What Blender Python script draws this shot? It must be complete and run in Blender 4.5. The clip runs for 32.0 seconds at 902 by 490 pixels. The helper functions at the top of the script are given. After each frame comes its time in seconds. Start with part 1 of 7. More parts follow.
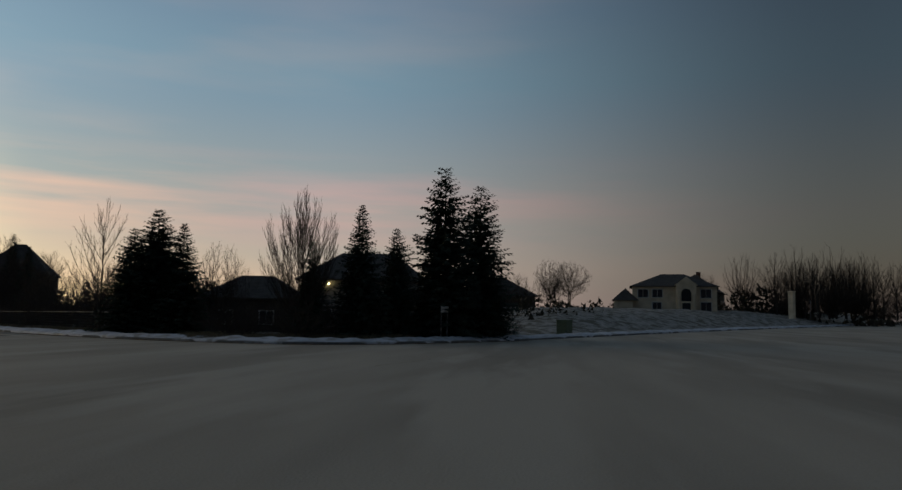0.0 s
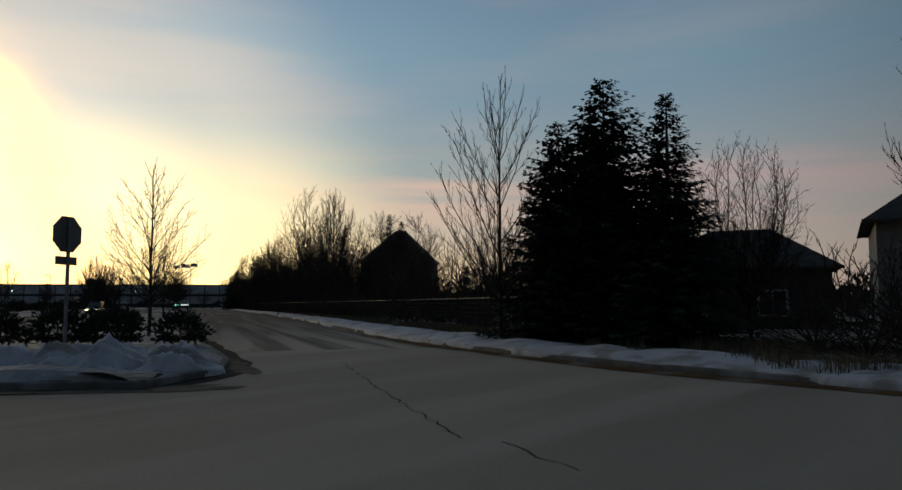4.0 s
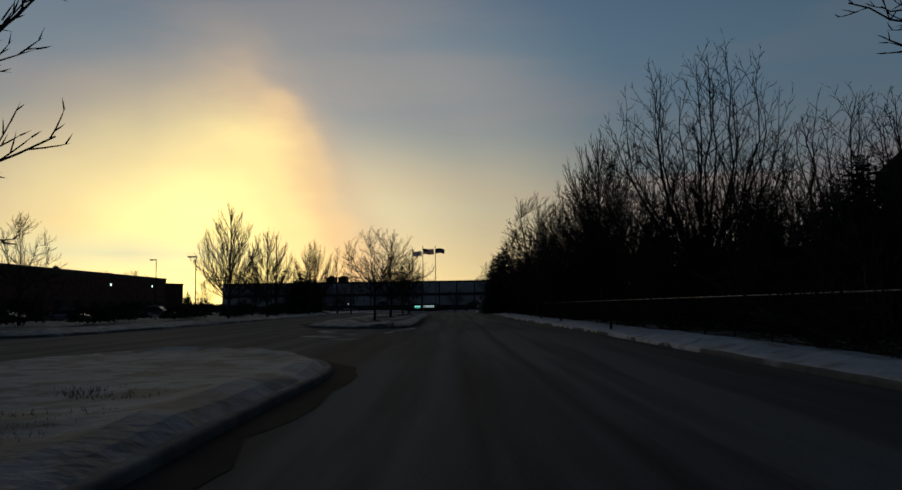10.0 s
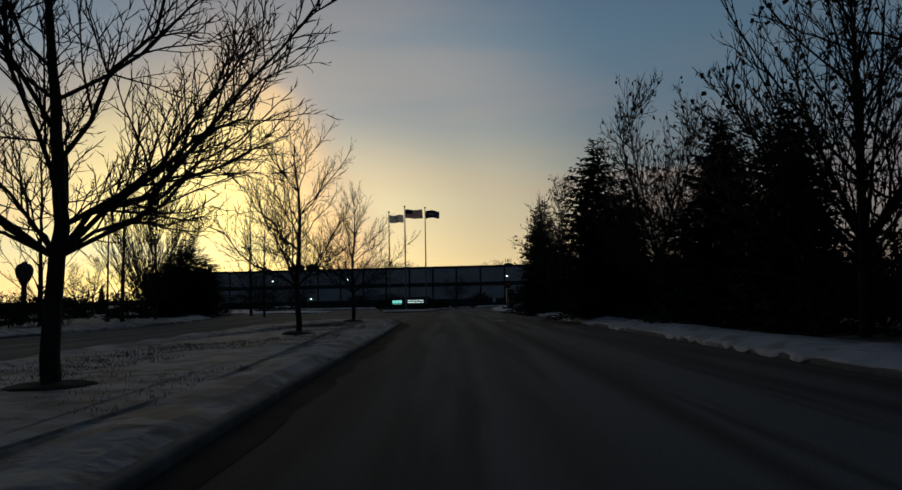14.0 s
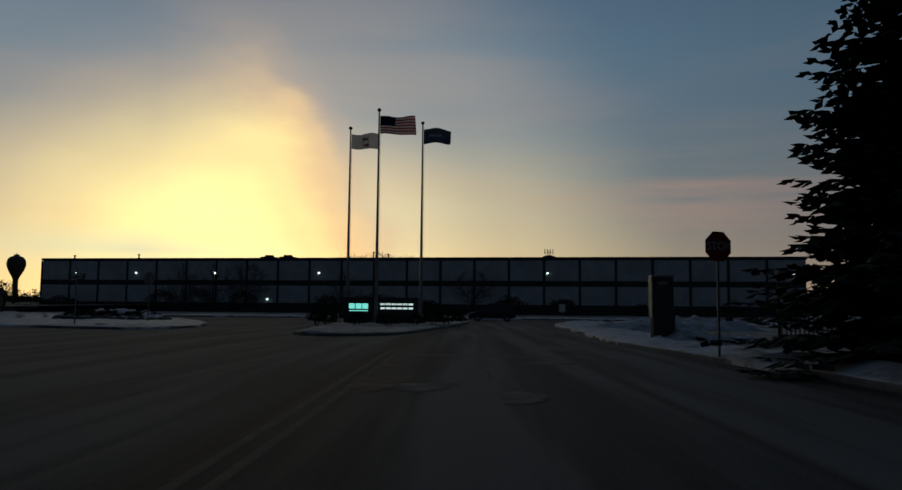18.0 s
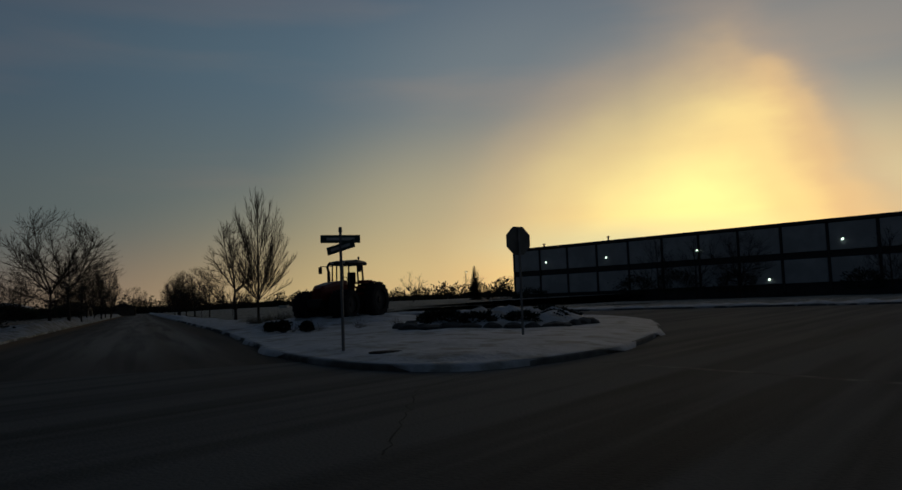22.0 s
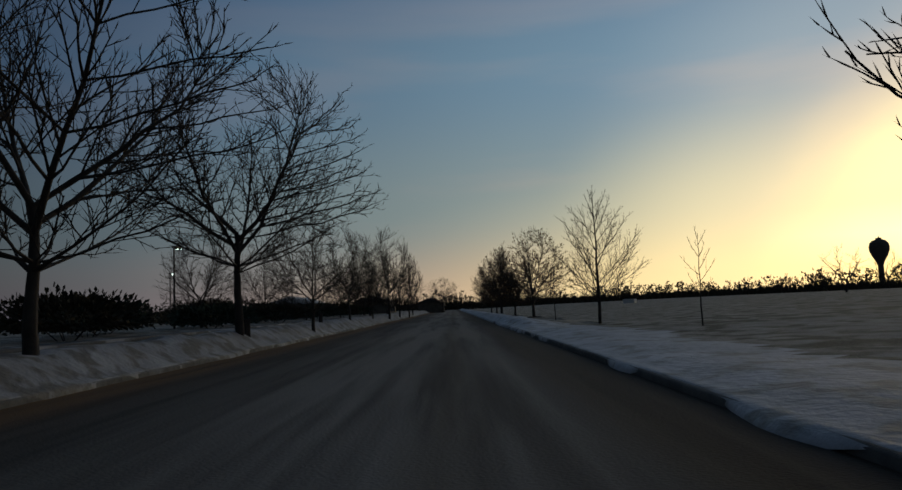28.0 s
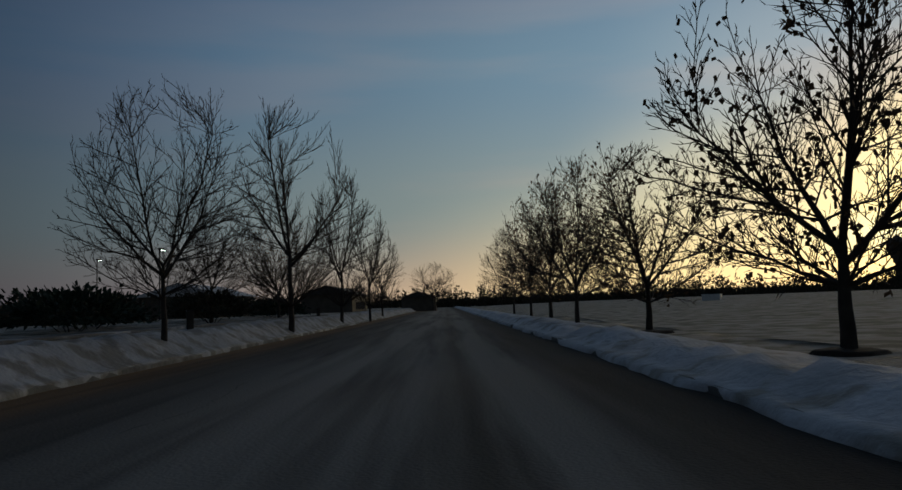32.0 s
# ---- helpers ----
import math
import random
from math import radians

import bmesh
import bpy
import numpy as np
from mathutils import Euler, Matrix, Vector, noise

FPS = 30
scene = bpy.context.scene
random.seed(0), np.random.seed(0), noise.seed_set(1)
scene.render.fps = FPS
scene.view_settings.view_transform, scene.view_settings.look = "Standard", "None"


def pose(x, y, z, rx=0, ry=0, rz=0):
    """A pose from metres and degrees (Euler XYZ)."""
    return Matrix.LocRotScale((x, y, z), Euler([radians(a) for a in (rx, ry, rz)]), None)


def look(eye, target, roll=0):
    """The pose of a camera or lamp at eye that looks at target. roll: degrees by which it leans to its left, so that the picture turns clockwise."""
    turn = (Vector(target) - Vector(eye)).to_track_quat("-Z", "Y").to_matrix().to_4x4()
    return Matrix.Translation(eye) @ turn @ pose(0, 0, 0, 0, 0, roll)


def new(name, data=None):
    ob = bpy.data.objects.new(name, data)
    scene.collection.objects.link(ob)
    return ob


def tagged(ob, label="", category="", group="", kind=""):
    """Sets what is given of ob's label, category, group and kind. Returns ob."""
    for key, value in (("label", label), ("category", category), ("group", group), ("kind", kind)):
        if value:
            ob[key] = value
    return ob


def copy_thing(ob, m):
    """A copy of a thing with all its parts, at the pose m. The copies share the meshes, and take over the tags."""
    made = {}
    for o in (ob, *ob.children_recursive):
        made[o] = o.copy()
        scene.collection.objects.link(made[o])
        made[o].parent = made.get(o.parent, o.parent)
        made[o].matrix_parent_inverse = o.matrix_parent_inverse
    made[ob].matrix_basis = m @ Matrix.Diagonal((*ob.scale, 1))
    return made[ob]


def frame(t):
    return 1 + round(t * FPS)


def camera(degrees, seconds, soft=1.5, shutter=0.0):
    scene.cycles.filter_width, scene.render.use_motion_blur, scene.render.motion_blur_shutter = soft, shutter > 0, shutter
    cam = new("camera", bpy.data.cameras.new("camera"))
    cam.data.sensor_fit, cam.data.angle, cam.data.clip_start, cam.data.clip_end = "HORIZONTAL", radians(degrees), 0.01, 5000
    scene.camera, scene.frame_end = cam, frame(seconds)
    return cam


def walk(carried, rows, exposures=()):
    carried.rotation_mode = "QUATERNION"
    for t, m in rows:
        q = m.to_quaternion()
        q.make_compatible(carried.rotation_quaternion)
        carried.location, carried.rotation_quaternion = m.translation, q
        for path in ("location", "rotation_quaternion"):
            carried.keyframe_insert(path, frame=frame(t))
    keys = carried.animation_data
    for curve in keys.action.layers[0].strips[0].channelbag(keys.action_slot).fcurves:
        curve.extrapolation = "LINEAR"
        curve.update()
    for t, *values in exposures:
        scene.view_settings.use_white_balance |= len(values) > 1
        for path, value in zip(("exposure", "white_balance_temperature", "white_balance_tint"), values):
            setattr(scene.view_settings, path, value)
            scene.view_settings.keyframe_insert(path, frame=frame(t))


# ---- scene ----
cam = camera(62.19, 32.0)
PATH = [
    (0, pose(-1.59, -118.06, 1.35, 95.79, -0.85, -44.62)),
    (0.5, pose(0.15, -114.23, 1.35, 95.55, -1.25, -42.20)),
    (1, pose(1.66, -110.33, 1.35, 95.23, -1.30, -39.69)),
    (1.5, pose(2.73, -106.59, 1.35, 95.21, -1.04, -37.08)),
    (2, pose(3.31, -103.13, 1.35, 95.06, -0.72, -34.51)),
    (2.5, pose(3.85, -99.93, 1.34, 94.84, -0.21, -31.48)),
    (3, pose(4.79, -96.73, 1.33, 94.56, 0.05, -27.72)),
    (3.5, pose(6.43, -92.47, 1.34, 94.54, -0.07, -22.94)),
    (4, pose(7.98, -88.61, 1.34, 94.56, 0.07, -17.66)),
    (4.5, pose(9.12, -84.87, 1.36, 94.66, 0.40, -12.76)),
    (6.5, pose(10.28, -55.92, 1.35, 94.56, 2.50, 0.38)),
    (7, pose(10.25, -48.43, 1.35, 94.48, 2.14, 1.15)),
    (7.5, pose(9.99, -40.65, 1.35, 94.71, 1.66, 1.42)),
    (8, pose(9.64, -32.53, 1.35, 94.74, 1.16, 1.39)),
    (8.5, pose(9.41, -23.98, 1.35, 94.72, 0.82, 1.31)),
    (9, pose(9.17, -15.14, 1.35, 94.59, 0.37, 1.39)),
    (9.5, pose(8.79, -6.13, 1.34, 94.82, 0.13, 1.29)),
    (10, pose(8.50, 3.10, 1.35, 94.69, 0.51, 1.29)),
    (10.5, pose(8.32, 12.20, 1.35, 94.69, 0.61, 1.41)),
    (11, pose(8.19, 21.01, 1.35, 94.53, 0.38, 1.57)),
    (11.5, pose(8.00, 29.55, 1.35, 94.38, 0.41, 1.64)),
    (12, pose(7.82, 37.73, 1.34, 94.54, 0.70, 1.79)),
    (12.5, pose(7.73, 45.63, 1.34, 94.58, 0.42, 1.81)),
    (13, pose(7.18, 54.30, 1.35, 94.28, 0.61, 1.42)),
    (13.5, pose(6.64, 63.23, 1.35, 94.23, 0.91, 1.10)),
    (14, pose(6.34, 72.06, 1.35, 94.28, 1.03, 0.95)),
    (14.5, pose(6.32, 80.53, 1.35, 94.48, 0.63, 0.95)),
    (15, pose(6.45, 88.63, 1.35, 94.63, -0.27, 1.25)),
    (15.5, pose(6.53, 96.68, 1.35, 94.56, -0.97, 1.55)),
    (17.5, pose(5.23, 126.94, 1.35, 94.77, -0.74, 2.03)),
    (18, pose(4.77, 132.12, 1.35, 94.77, -0.53, 1.83)),
    (18.5, pose(4.56, 136.61, 1.34, 94.42, -0.17, 1.84)),
    (19, pose(4.35, 140.05, 1.35, 94.28, 0.50, 1.95)),
    (19.5, pose(3.78, 143.06, 1.35, 94.60, 1.05, 3.55)),
    (20, pose(2.86, 146.62, 1.34, 94.80, 1.20, 7.95)),
    (20.5, pose(1.60, 150.68, 1.35, 95.00, 1.10, 14.66)),
    (21, pose(0.24, 154.50, 1.35, 94.81, 1.60, 22.15)),
    (21.5, pose(-1.44, 157.75, 1.36, 94.31, 1.85, 30.15)),
    (22, pose(-4.25, 161.05, 1.37, 94.20, 2.15, 38.25)),
    (22.5, pose(-7.42, 163.86, 1.35, 94.35, 2.35, 46.35)),
    (23, pose(-10.45, 165.80, 1.35, 94.60, 2.55, 52.45)),
    (23.5, pose(-13.95, 167.95, 1.34, 94.27, 2.72, 56.12)),
    (24, pose(-19.42, 170.48, 1.35, 94.20, 3.18, 58.44)),
    (24.5, pose(-23.79, 173.30, 1.35, 94.50, 3.50, 60.27)),
    (25, pose(-27.72, 175.72, 1.34, 94.81, 3.54, 60.99)),
    (25.5, pose(-31.88, 177.81, 1.34, 95.09, 3.28, 61.06)),
    (27.5, pose(-53.53, 189.93, 1.34, 95.00, 2.53, 60.95)),
    (28, pose(-59.27, 193.01, 1.36, 94.79, 2.31, 60.89)),
    (28.5, pose(-64.87, 196.05, 1.35, 94.57, 2.20, 60.84)),
    (29, pose(-70.55, 199.01, 1.34, 94.47, 2.19, 60.76)),
    (29.5, pose(-76.36, 202.32, 1.34, 94.41, 2.41, 60.67)),
    (30, pose(-82.67, 205.72, 1.35, 94.25, 2.47, 60.60)),
    (30.5, pose(-89.16, 209.26, 1.35, 94.25, 2.49, 60.48)),
    (31, pose(-95.61, 212.83, 1.35, 94.73, 2.36, 60.39)),
    (31.5, pose(-101.85, 216.36, 1.34, 94.65, 2.10, 60.34)),
    (32, pose(-107.69, 219.85, 1.32, 94.56, 1.75, 60.37)),
]
EXPO = [(0.0, 1.0, 7350, 11), (1.0, 1.05, 7350, 11), (2.0, 1.12, 7250, 11), (3.0, 1.12, 7250, 10), (4.0, 0.85, 7150, 10), (5.5, 0.3, 6800, 10), (6.5, 0.0, 6550, 10), (9.0, -0.25, 6430, 10), (11.0, -0.3, 6400, 10), (14.0, -0.14, 6480, 10), (15.5, -0.2, 6450, 10), (19.0, -0.34, 6380, 10),
        (20.0, -0.46, 6550, 10), (21.0, -0.62, 6900, 11), (22.0, -0.5, 6900, 11), (23.0, -0.22, 6650, 12), (25.0, 0.42, 7000, 11), (28.0, 0.48, 6700, 10), (32.0, 0.5, 6850, 10)]
walk(cam, PATH, EXPO)

# ---- sky: dusk, the sun just under the horizon ----
SUN_AZ = radians(19.0)       # bearing of the glow, to the left of +y
SUN_DIR = Vector((-math.sin(SUN_AZ), math.cos(SUN_AZ), 0.02)).normalized()


def make_world():
    w = bpy.data.worlds.new("dusk_sky")
    w.use_nodes = True
    nt = w.node_tree
    nt.nodes.clear()
    N, L = nt.nodes.new, nt.links.new

    def math_node(op, a, b=None, c=None, clamp=False):
        n = N("ShaderNodeMath")
        n.operation, n.use_clamp = op, clamp
        for i, v in enumerate((a, b, c)):
            if v is None:
                continue
            if isinstance(v, (int, float)):
                n.inputs[i].default_value = v
            else:
                L(v, n.inputs[i])
        return n.outputs[0]

    def ramp(fac, stops, mode="EASE"):
        n = N("ShaderNodeValToRGB")
        n.color_ramp.interpolation = mode
        e = n.color_ramp.elements
        while len(e) < len(stops):
            e.new(0.5)
        for el, (p, c) in zip(e, stops):
            el.position, el.color = p, (*c, 1)
        L(fac, n.inputs[0])
        return n.outputs[0]

    def mix(fac, a, b, blend="MIX"):
        n = N("ShaderNodeMix")
        n.data_type, n.blend_type = "RGBA", blend
        for sock, v in ((n.inputs[0], fac), (n.inputs[6], a), (n.inputs[7], b)):
            if isinstance(v, (int, float)):
                sock.default_value = v
            elif isinstance(v, tuple):
                sock.default_value = (*v, 1)
            else:
                L(v, sock)
        return n.outputs[2]

    co = N("ShaderNodeTexCoord").outputs["Generated"]
    nrm = N("ShaderNodeVectorMath")
    nrm.operation = "NORMALIZE"
    L(co, nrm.inputs[0])
    d = nrm.outputs[0]
    sep = N("ShaderNodeSeparateXYZ")
    L(d, sep.inputs[0])
    x, y, z = sep.outputs
    dot = N("ShaderNodeVectorMath")
    dot.operation = "DOT_PRODUCT"
    L(d, dot.inputs[0])
    dot.inputs[1].default_value = SUN_DIR
    ang = math_node("ARCCOSINE", math_node("MINIMUM", dot.outputs["Value"], 0.99999))   # angle to the sun
    el = math_node("ARCSINE", z)                                                       # elevation
    # turning the direction round so that the sun is at azimuth 0
    az = math_node("ARCTAN2", math_node("MULTIPLY_ADD", x, math.cos(SUN_AZ), math_node("MULTIPLY", y, math.sin(SUN_AZ))),
                   math_node("MULTIPLY_ADD", y, math.cos(SUN_AZ), math_node("MULTIPLY", x, -math.sin(SUN_AZ))))
    absaz = math_node("ABSOLUTE", az)
    # clear sky: blue above, paler towards the horizon, warmer near the sun
    nis = N("ShaderNodeTexSky")
    nis.sky_type, nis.sun_disc = "NISHITA", False
    nis.sun_elevation, nis.sun_rotation = radians(1.0), -SUN_AZ
    elf = math_node("DIVIDE", math_node("MAXIMUM", el, 0.0), 1.0, clamp=True)
    blue = ramp(elf, [(0.0, (0.225, 0.222, 0.22)), (0.12, (0.172, 0.24, 0.252)), (0.3, (0.106, 0.193, 0.272)), (0.45, (0.082, 0.146, 0.232)), (1.0, (0.066, 0.112, 0.18))])
    # pink belt low in the sky away from the sun
    pink = math_node("MULTIPLY", math_node("SUBTRACT", 1.0, math_node("DIVIDE", math_node("ABSOLUTE", math_node("SUBTRACT", el, 0.14)), 0.17), clamp=True), 0.36)
    east = math_node("MULTIPLY_ADD", az, 0.85, 0.76, clamp=True)     # less of it to the west of the sun
    sky = mix(math_node("MULTIPLY", math_node("MULTIPLY", pink, math_node("MAXIMUM", east, 0.2)), math_node("DIVIDE", absaz, 1.3, clamp=True)), blue, (0.31, 0.205, 0.25))
    # yellow afterglow low along the horizon
    lowspan = math_node("MULTIPLY_ADD", math_node("MULTIPLY_ADD", az, 1.7, 1.55, clamp=True), 0.22, 0.09)
    lowspan = math_node("SUBTRACT", lowspan, math_node("MULTIPLY", math_node("MULTIPLY_ADD", az, 2.0, -0.2, clamp=True), 0.17))
    low = math_node("SUBTRACT", 1.0, math_node("DIVIDE", math_node("MAXIMUM", el, 0.0), lowspan), clamp=True)
    side = math_node("SUBTRACT", 1.0, math_node("DIVIDE", absaz, 1.55), clamp=True)
    lowglow = math_node("MULTIPLY", math_node("MULTIPLY", low, low), math_node("POWER", side, 0.7))
    belt = ramp(math_node("DIVIDE", absaz, 1.6, clamp=True), [(0.0, (0.98, 0.74, 0.30)), (0.32, (0.95, 0.76, 0.36)), (0.5, (0.86, 0.60, 0.35)), (0.66, (0.66, 0.45, 0.36)), (0.84, (0.48, 0.33, 0.33)), (1.0, (0.40, 0.26, 0.29))])
    sky = mix(lowglow, sky, belt)
    # thin lit cloud round the sun
    mp = N("ShaderNodeMapping")
    mp.inputs["Scale"].default_value = (1.2, 1.2, 2.6)
    L(d, mp.inputs["Vector"])
    cl = N("ShaderNodeTexNoise")
    cl.inputs["Scale"].default_value, cl.inputs["Detail"].default_value, cl.inputs["Roughness"].default_value = 2.2, 6.0, 0.5
    L(mp.outputs[0], cl.inputs["Vector"])
    cf = cl.outputs["Fac"]
    right = math_node("MULTIPLY_ADD", az, 6.0, 0.5, clamp=True)       # 0 west of the sun, 1 east of it
    across = math_node("DIVIDE", az, math_node("MULTIPLY_ADD", right, -0.16, 0.365))
    up = math_node("DIVIDE", math_node("MAXIMUM", el, 0.0), 0.345)
    bank = math_node("SQRT", math_node("ADD", math_node("MULTIPLY", across, across), math_node("MULTIPLY", up, up)))
    bank = math_node("MULTIPLY_ADD", math_node("SUBTRACT", cf, 0.5), math_node("MULTIPLY_ADD", right, 0.55, 0.30), bank)
    fall = N("ShaderNodeMapRange")
    fall.interpolation_type = "SMOOTHSTEP"
    L(bank, fall.inputs["Value"])
    L(math_node("MULTIPLY_ADD", right, 0.62, 0.12), fall.inputs["From Min"])
    L(math_node("MULTIPLY_ADD", right, 0.0, 1.14), fall.inputs["From Max"])
    fall.inputs["To Min"].default_value, fall.inputs["To Max"].default_value = 1.0, 0.0
    glowcol = ramp(bank, [(0.0, (1.72, 1.60, 0.60)), (0.40, (1.54, 1.37, 0.53)), (0.64, (1.27, 1.01, 0.43)), (0.86, (1.0, 0.70, 0.36)), (1.0, (0.68, 0.50, 0.35))])
    # wide pale halo of thin haze round the bank
    halo = ramp(math_node("DIVIDE", ang, 0.62, clamp=True), [(0.0, (1, 1, 1)), (0.35, (0.92, 0.92, 0.92)), (0.62, (0.52, 0.52, 0.52)), (1.0, (0, 0, 0))])
    halo_f = N("ShaderNodeRGBToBW")
    L(halo, halo_f.inputs[0])
    halo_col = ramp(math_node("DIVIDE", math_node("MAXIMUM", el, 0.0), 0.45, clamp=True), [(0.0, (1.20, 1.0, 0.48)), (0.28, (1.0, 0.87, 0.52)), (0.6, (0.45, 0.45, 0.42)), (1.0, (0.25, 0.28, 0.31))])
    sky = mix(math_node("MULTIPLY", halo_f.outputs[0], math_node("MULTIPLY_ADD", right, 0.36, 0.48)), sky, halo_col)
    cl2 = N("ShaderNodeTexNoise")
    cl2.inputs["Scale"].default_value, cl2.inputs["Detail"].default_value, cl2.inputs["Roughness"].default_value = 5.5, 4.0, 0.55
    L(mp.outputs[0], cl2.inputs["Vector"])
    bank = math_node("MULTIPLY_ADD", math_node("SUBTRACT", cl2.outputs["Fac"], 0.5), math_node("MULTIPLY_ADD", right, 0.42, 0.08), bank)
    sky = mix(fall.outputs["Result"], sky, glowcol)
    # a clear gap under the cloud bank
    gap = math_node("SUBTRACT", 1.0, math_node("DIVIDE", math_node("ABSOLUTE", math_node("SUBTRACT", el, 0.068)), 0.034), clamp=True)
    span = math_node("SUBTRACT", 1.0, math_node("DIVIDE", math_node("ABSOLUTE", math_node("ADD", az, 0.10)), 0.26), clamp=True)
    gap = math_node("MULTIPLY", math_node("MULTIPLY", gap, span), math_node("MULTIPLY_ADD", cf, 3.0, -0.85, clamp=True))
    sky = mix(math_node("MULTIPLY", gap, 0.9), sky, (0.66, 0.80, 0.56))
    # orange to pink streaks low in the east
    mp3 = N("ShaderNodeMapping")
    mp3.inputs["Scale"].default_value = (1.0, 1.0, 11.0)
    mp3.inputs["Rotation"].default_value = (-0.05, 0.03, 0.0)
    L(d, mp3.inputs["Vector"])
    c3 = N("ShaderNodeTexNoise")
    c3.inputs["Scale"].default_value, c3.inputs["Detail"].default_value, c3.inputs["Roughness"].default_value = 2.6, 5.0, 0.5
    L(mp3.outputs[0], c3.inputs["Vector"])
    belt_el = math_node("SUBTRACT", 1.0, math_node("DIVIDE", math_node("ABSOLUTE", math_node("SUBTRACT", el, 0.145)), 0.075), clamp=True)
    belt_az = math_node("MULTIPLY", math_node("MULTIPLY_ADD", az, 4.0, -1.2, clamp=True), math_node("MULTIPLY_ADD", az, -2.0, 3.2, clamp=True))
    streak = math_node("MULTIPLY", math_node("MULTIPLY", belt_el, belt_az), math_node("MULTIPLY_ADD", c3.outputs["Fac"], 4.5, -1.85, clamp=True))
    rose = ramp(math_node("DIVIDE", az, 1.5, clamp=True), [(0.25, (0.56, 0.32, 0.24)), (0.42, (0.62, 0.36, 0.27)), (0.6, (0.48, 0.27, 0.27)), (1.0, (0.36, 0.22, 0.27))])
    sky = mix(math_node("MULTIPLY", streak, 0.55), sky, rose)
    # streaks of pink-grey cloud all over
    mp2 = N("ShaderNodeMapping")
    mp2.inputs["Scale"].default_value = (1.0, 1.0, 7.0)
    mp2.inputs["Rotation"].default_value = (0.06, 0.05, 0.4)
    L(d, mp2.inputs["Vector"])
    c2 = N("ShaderNodeTexNoise")
    c2.inputs["Scale"].default_value, c2.inputs["Detail"].default_value, c2.inputs["Roughness"].default_value = 1.6, 5.0, 0.45
    L(mp2.outputs[0], c2.inputs["Vector"])
    st = ramp(c2.outputs["Fac"], [(0.0, (0, 0, 0)), (0.48, (0, 0, 0)), (0.68, (1, 1, 1)), (1.0, (1, 1, 1))])
    st_f = N("ShaderNodeRGBToBW")
    L(st, st_f.inputs[0])
    stf = math_node("MULTIPLY", math_node("MULTIPLY", st_f.outputs[0], 0.22), math_node("SUBTRACT", 1.0, math_node("DIVIDE", math_node("MAXIMUM", el, 0.0), 0.75), clamp=True))
    warm = ramp(math_node("DIVIDE", absaz, 2.0, clamp=True), [(0.0, (0.85, 0.55, 0.30)), (0.4, (0.48, 0.32, 0.27)), (1.0, (0.34, 0.24, 0.27))])
    sky = mix(stf, sky, warm)
    dimr = ramp(math_node("DIVIDE", absaz, math.pi), [(0.07, (1, 1, 1)), (0.28, (0.66, 0.68, 0.70)), (0.52, (0.098, 0.114, 0.134)), (0.66, (0.12, 0.134, 0.154)), (1.0, (0.37, 0.395, 0.43))])
    over = math_node("SUBTRACT", 1.0, math_node("MULTIPLY", math_node("DIVIDE", math_node("SUBTRACT", el, 0.42), 0.5, clamp=True), 0.15))
    west = ramp(math_node("MULTIPLY_ADD", az, 1.4, 1.85, clamp=True), [(0.0, (0.38, 0.49, 0.66)), (1.0, (1, 1, 1))])
    shade = mix(1.0, mix(1.0, sky, dimr, "MULTIPLY"), west, "MULTIPLY")
    dimmed = N("ShaderNodeVectorMath")
    dimmed.operation = "SCALE"
    L(shade, dimmed.inputs[0])
    L(over, dimmed.inputs["Scale"])
    out = mix(0.02, dimmed.outputs[0], nis.outputs[0], "ADD")
    bg = N("ShaderNodeBackground")
    L(out, bg.inputs[0])
    bg.inputs[1].default_value = 1.0
    L(bg.outputs[0], N("ShaderNodeOutputWorld").inputs[0])
    scene.world = w


make_world()
sun = new("sun", bpy.data.lights.new("sun", "SUN"))
sun.data.energy, sun.data.angle, sun.data.color = 0.10, radians(40), (1.0, 0.72, 0.42)
sun.matrix_world = look((0, 0, 60), Vector((0, 0, 60)) - Vector((SUN_DIR.x, SUN_DIR.y, 0.30)))


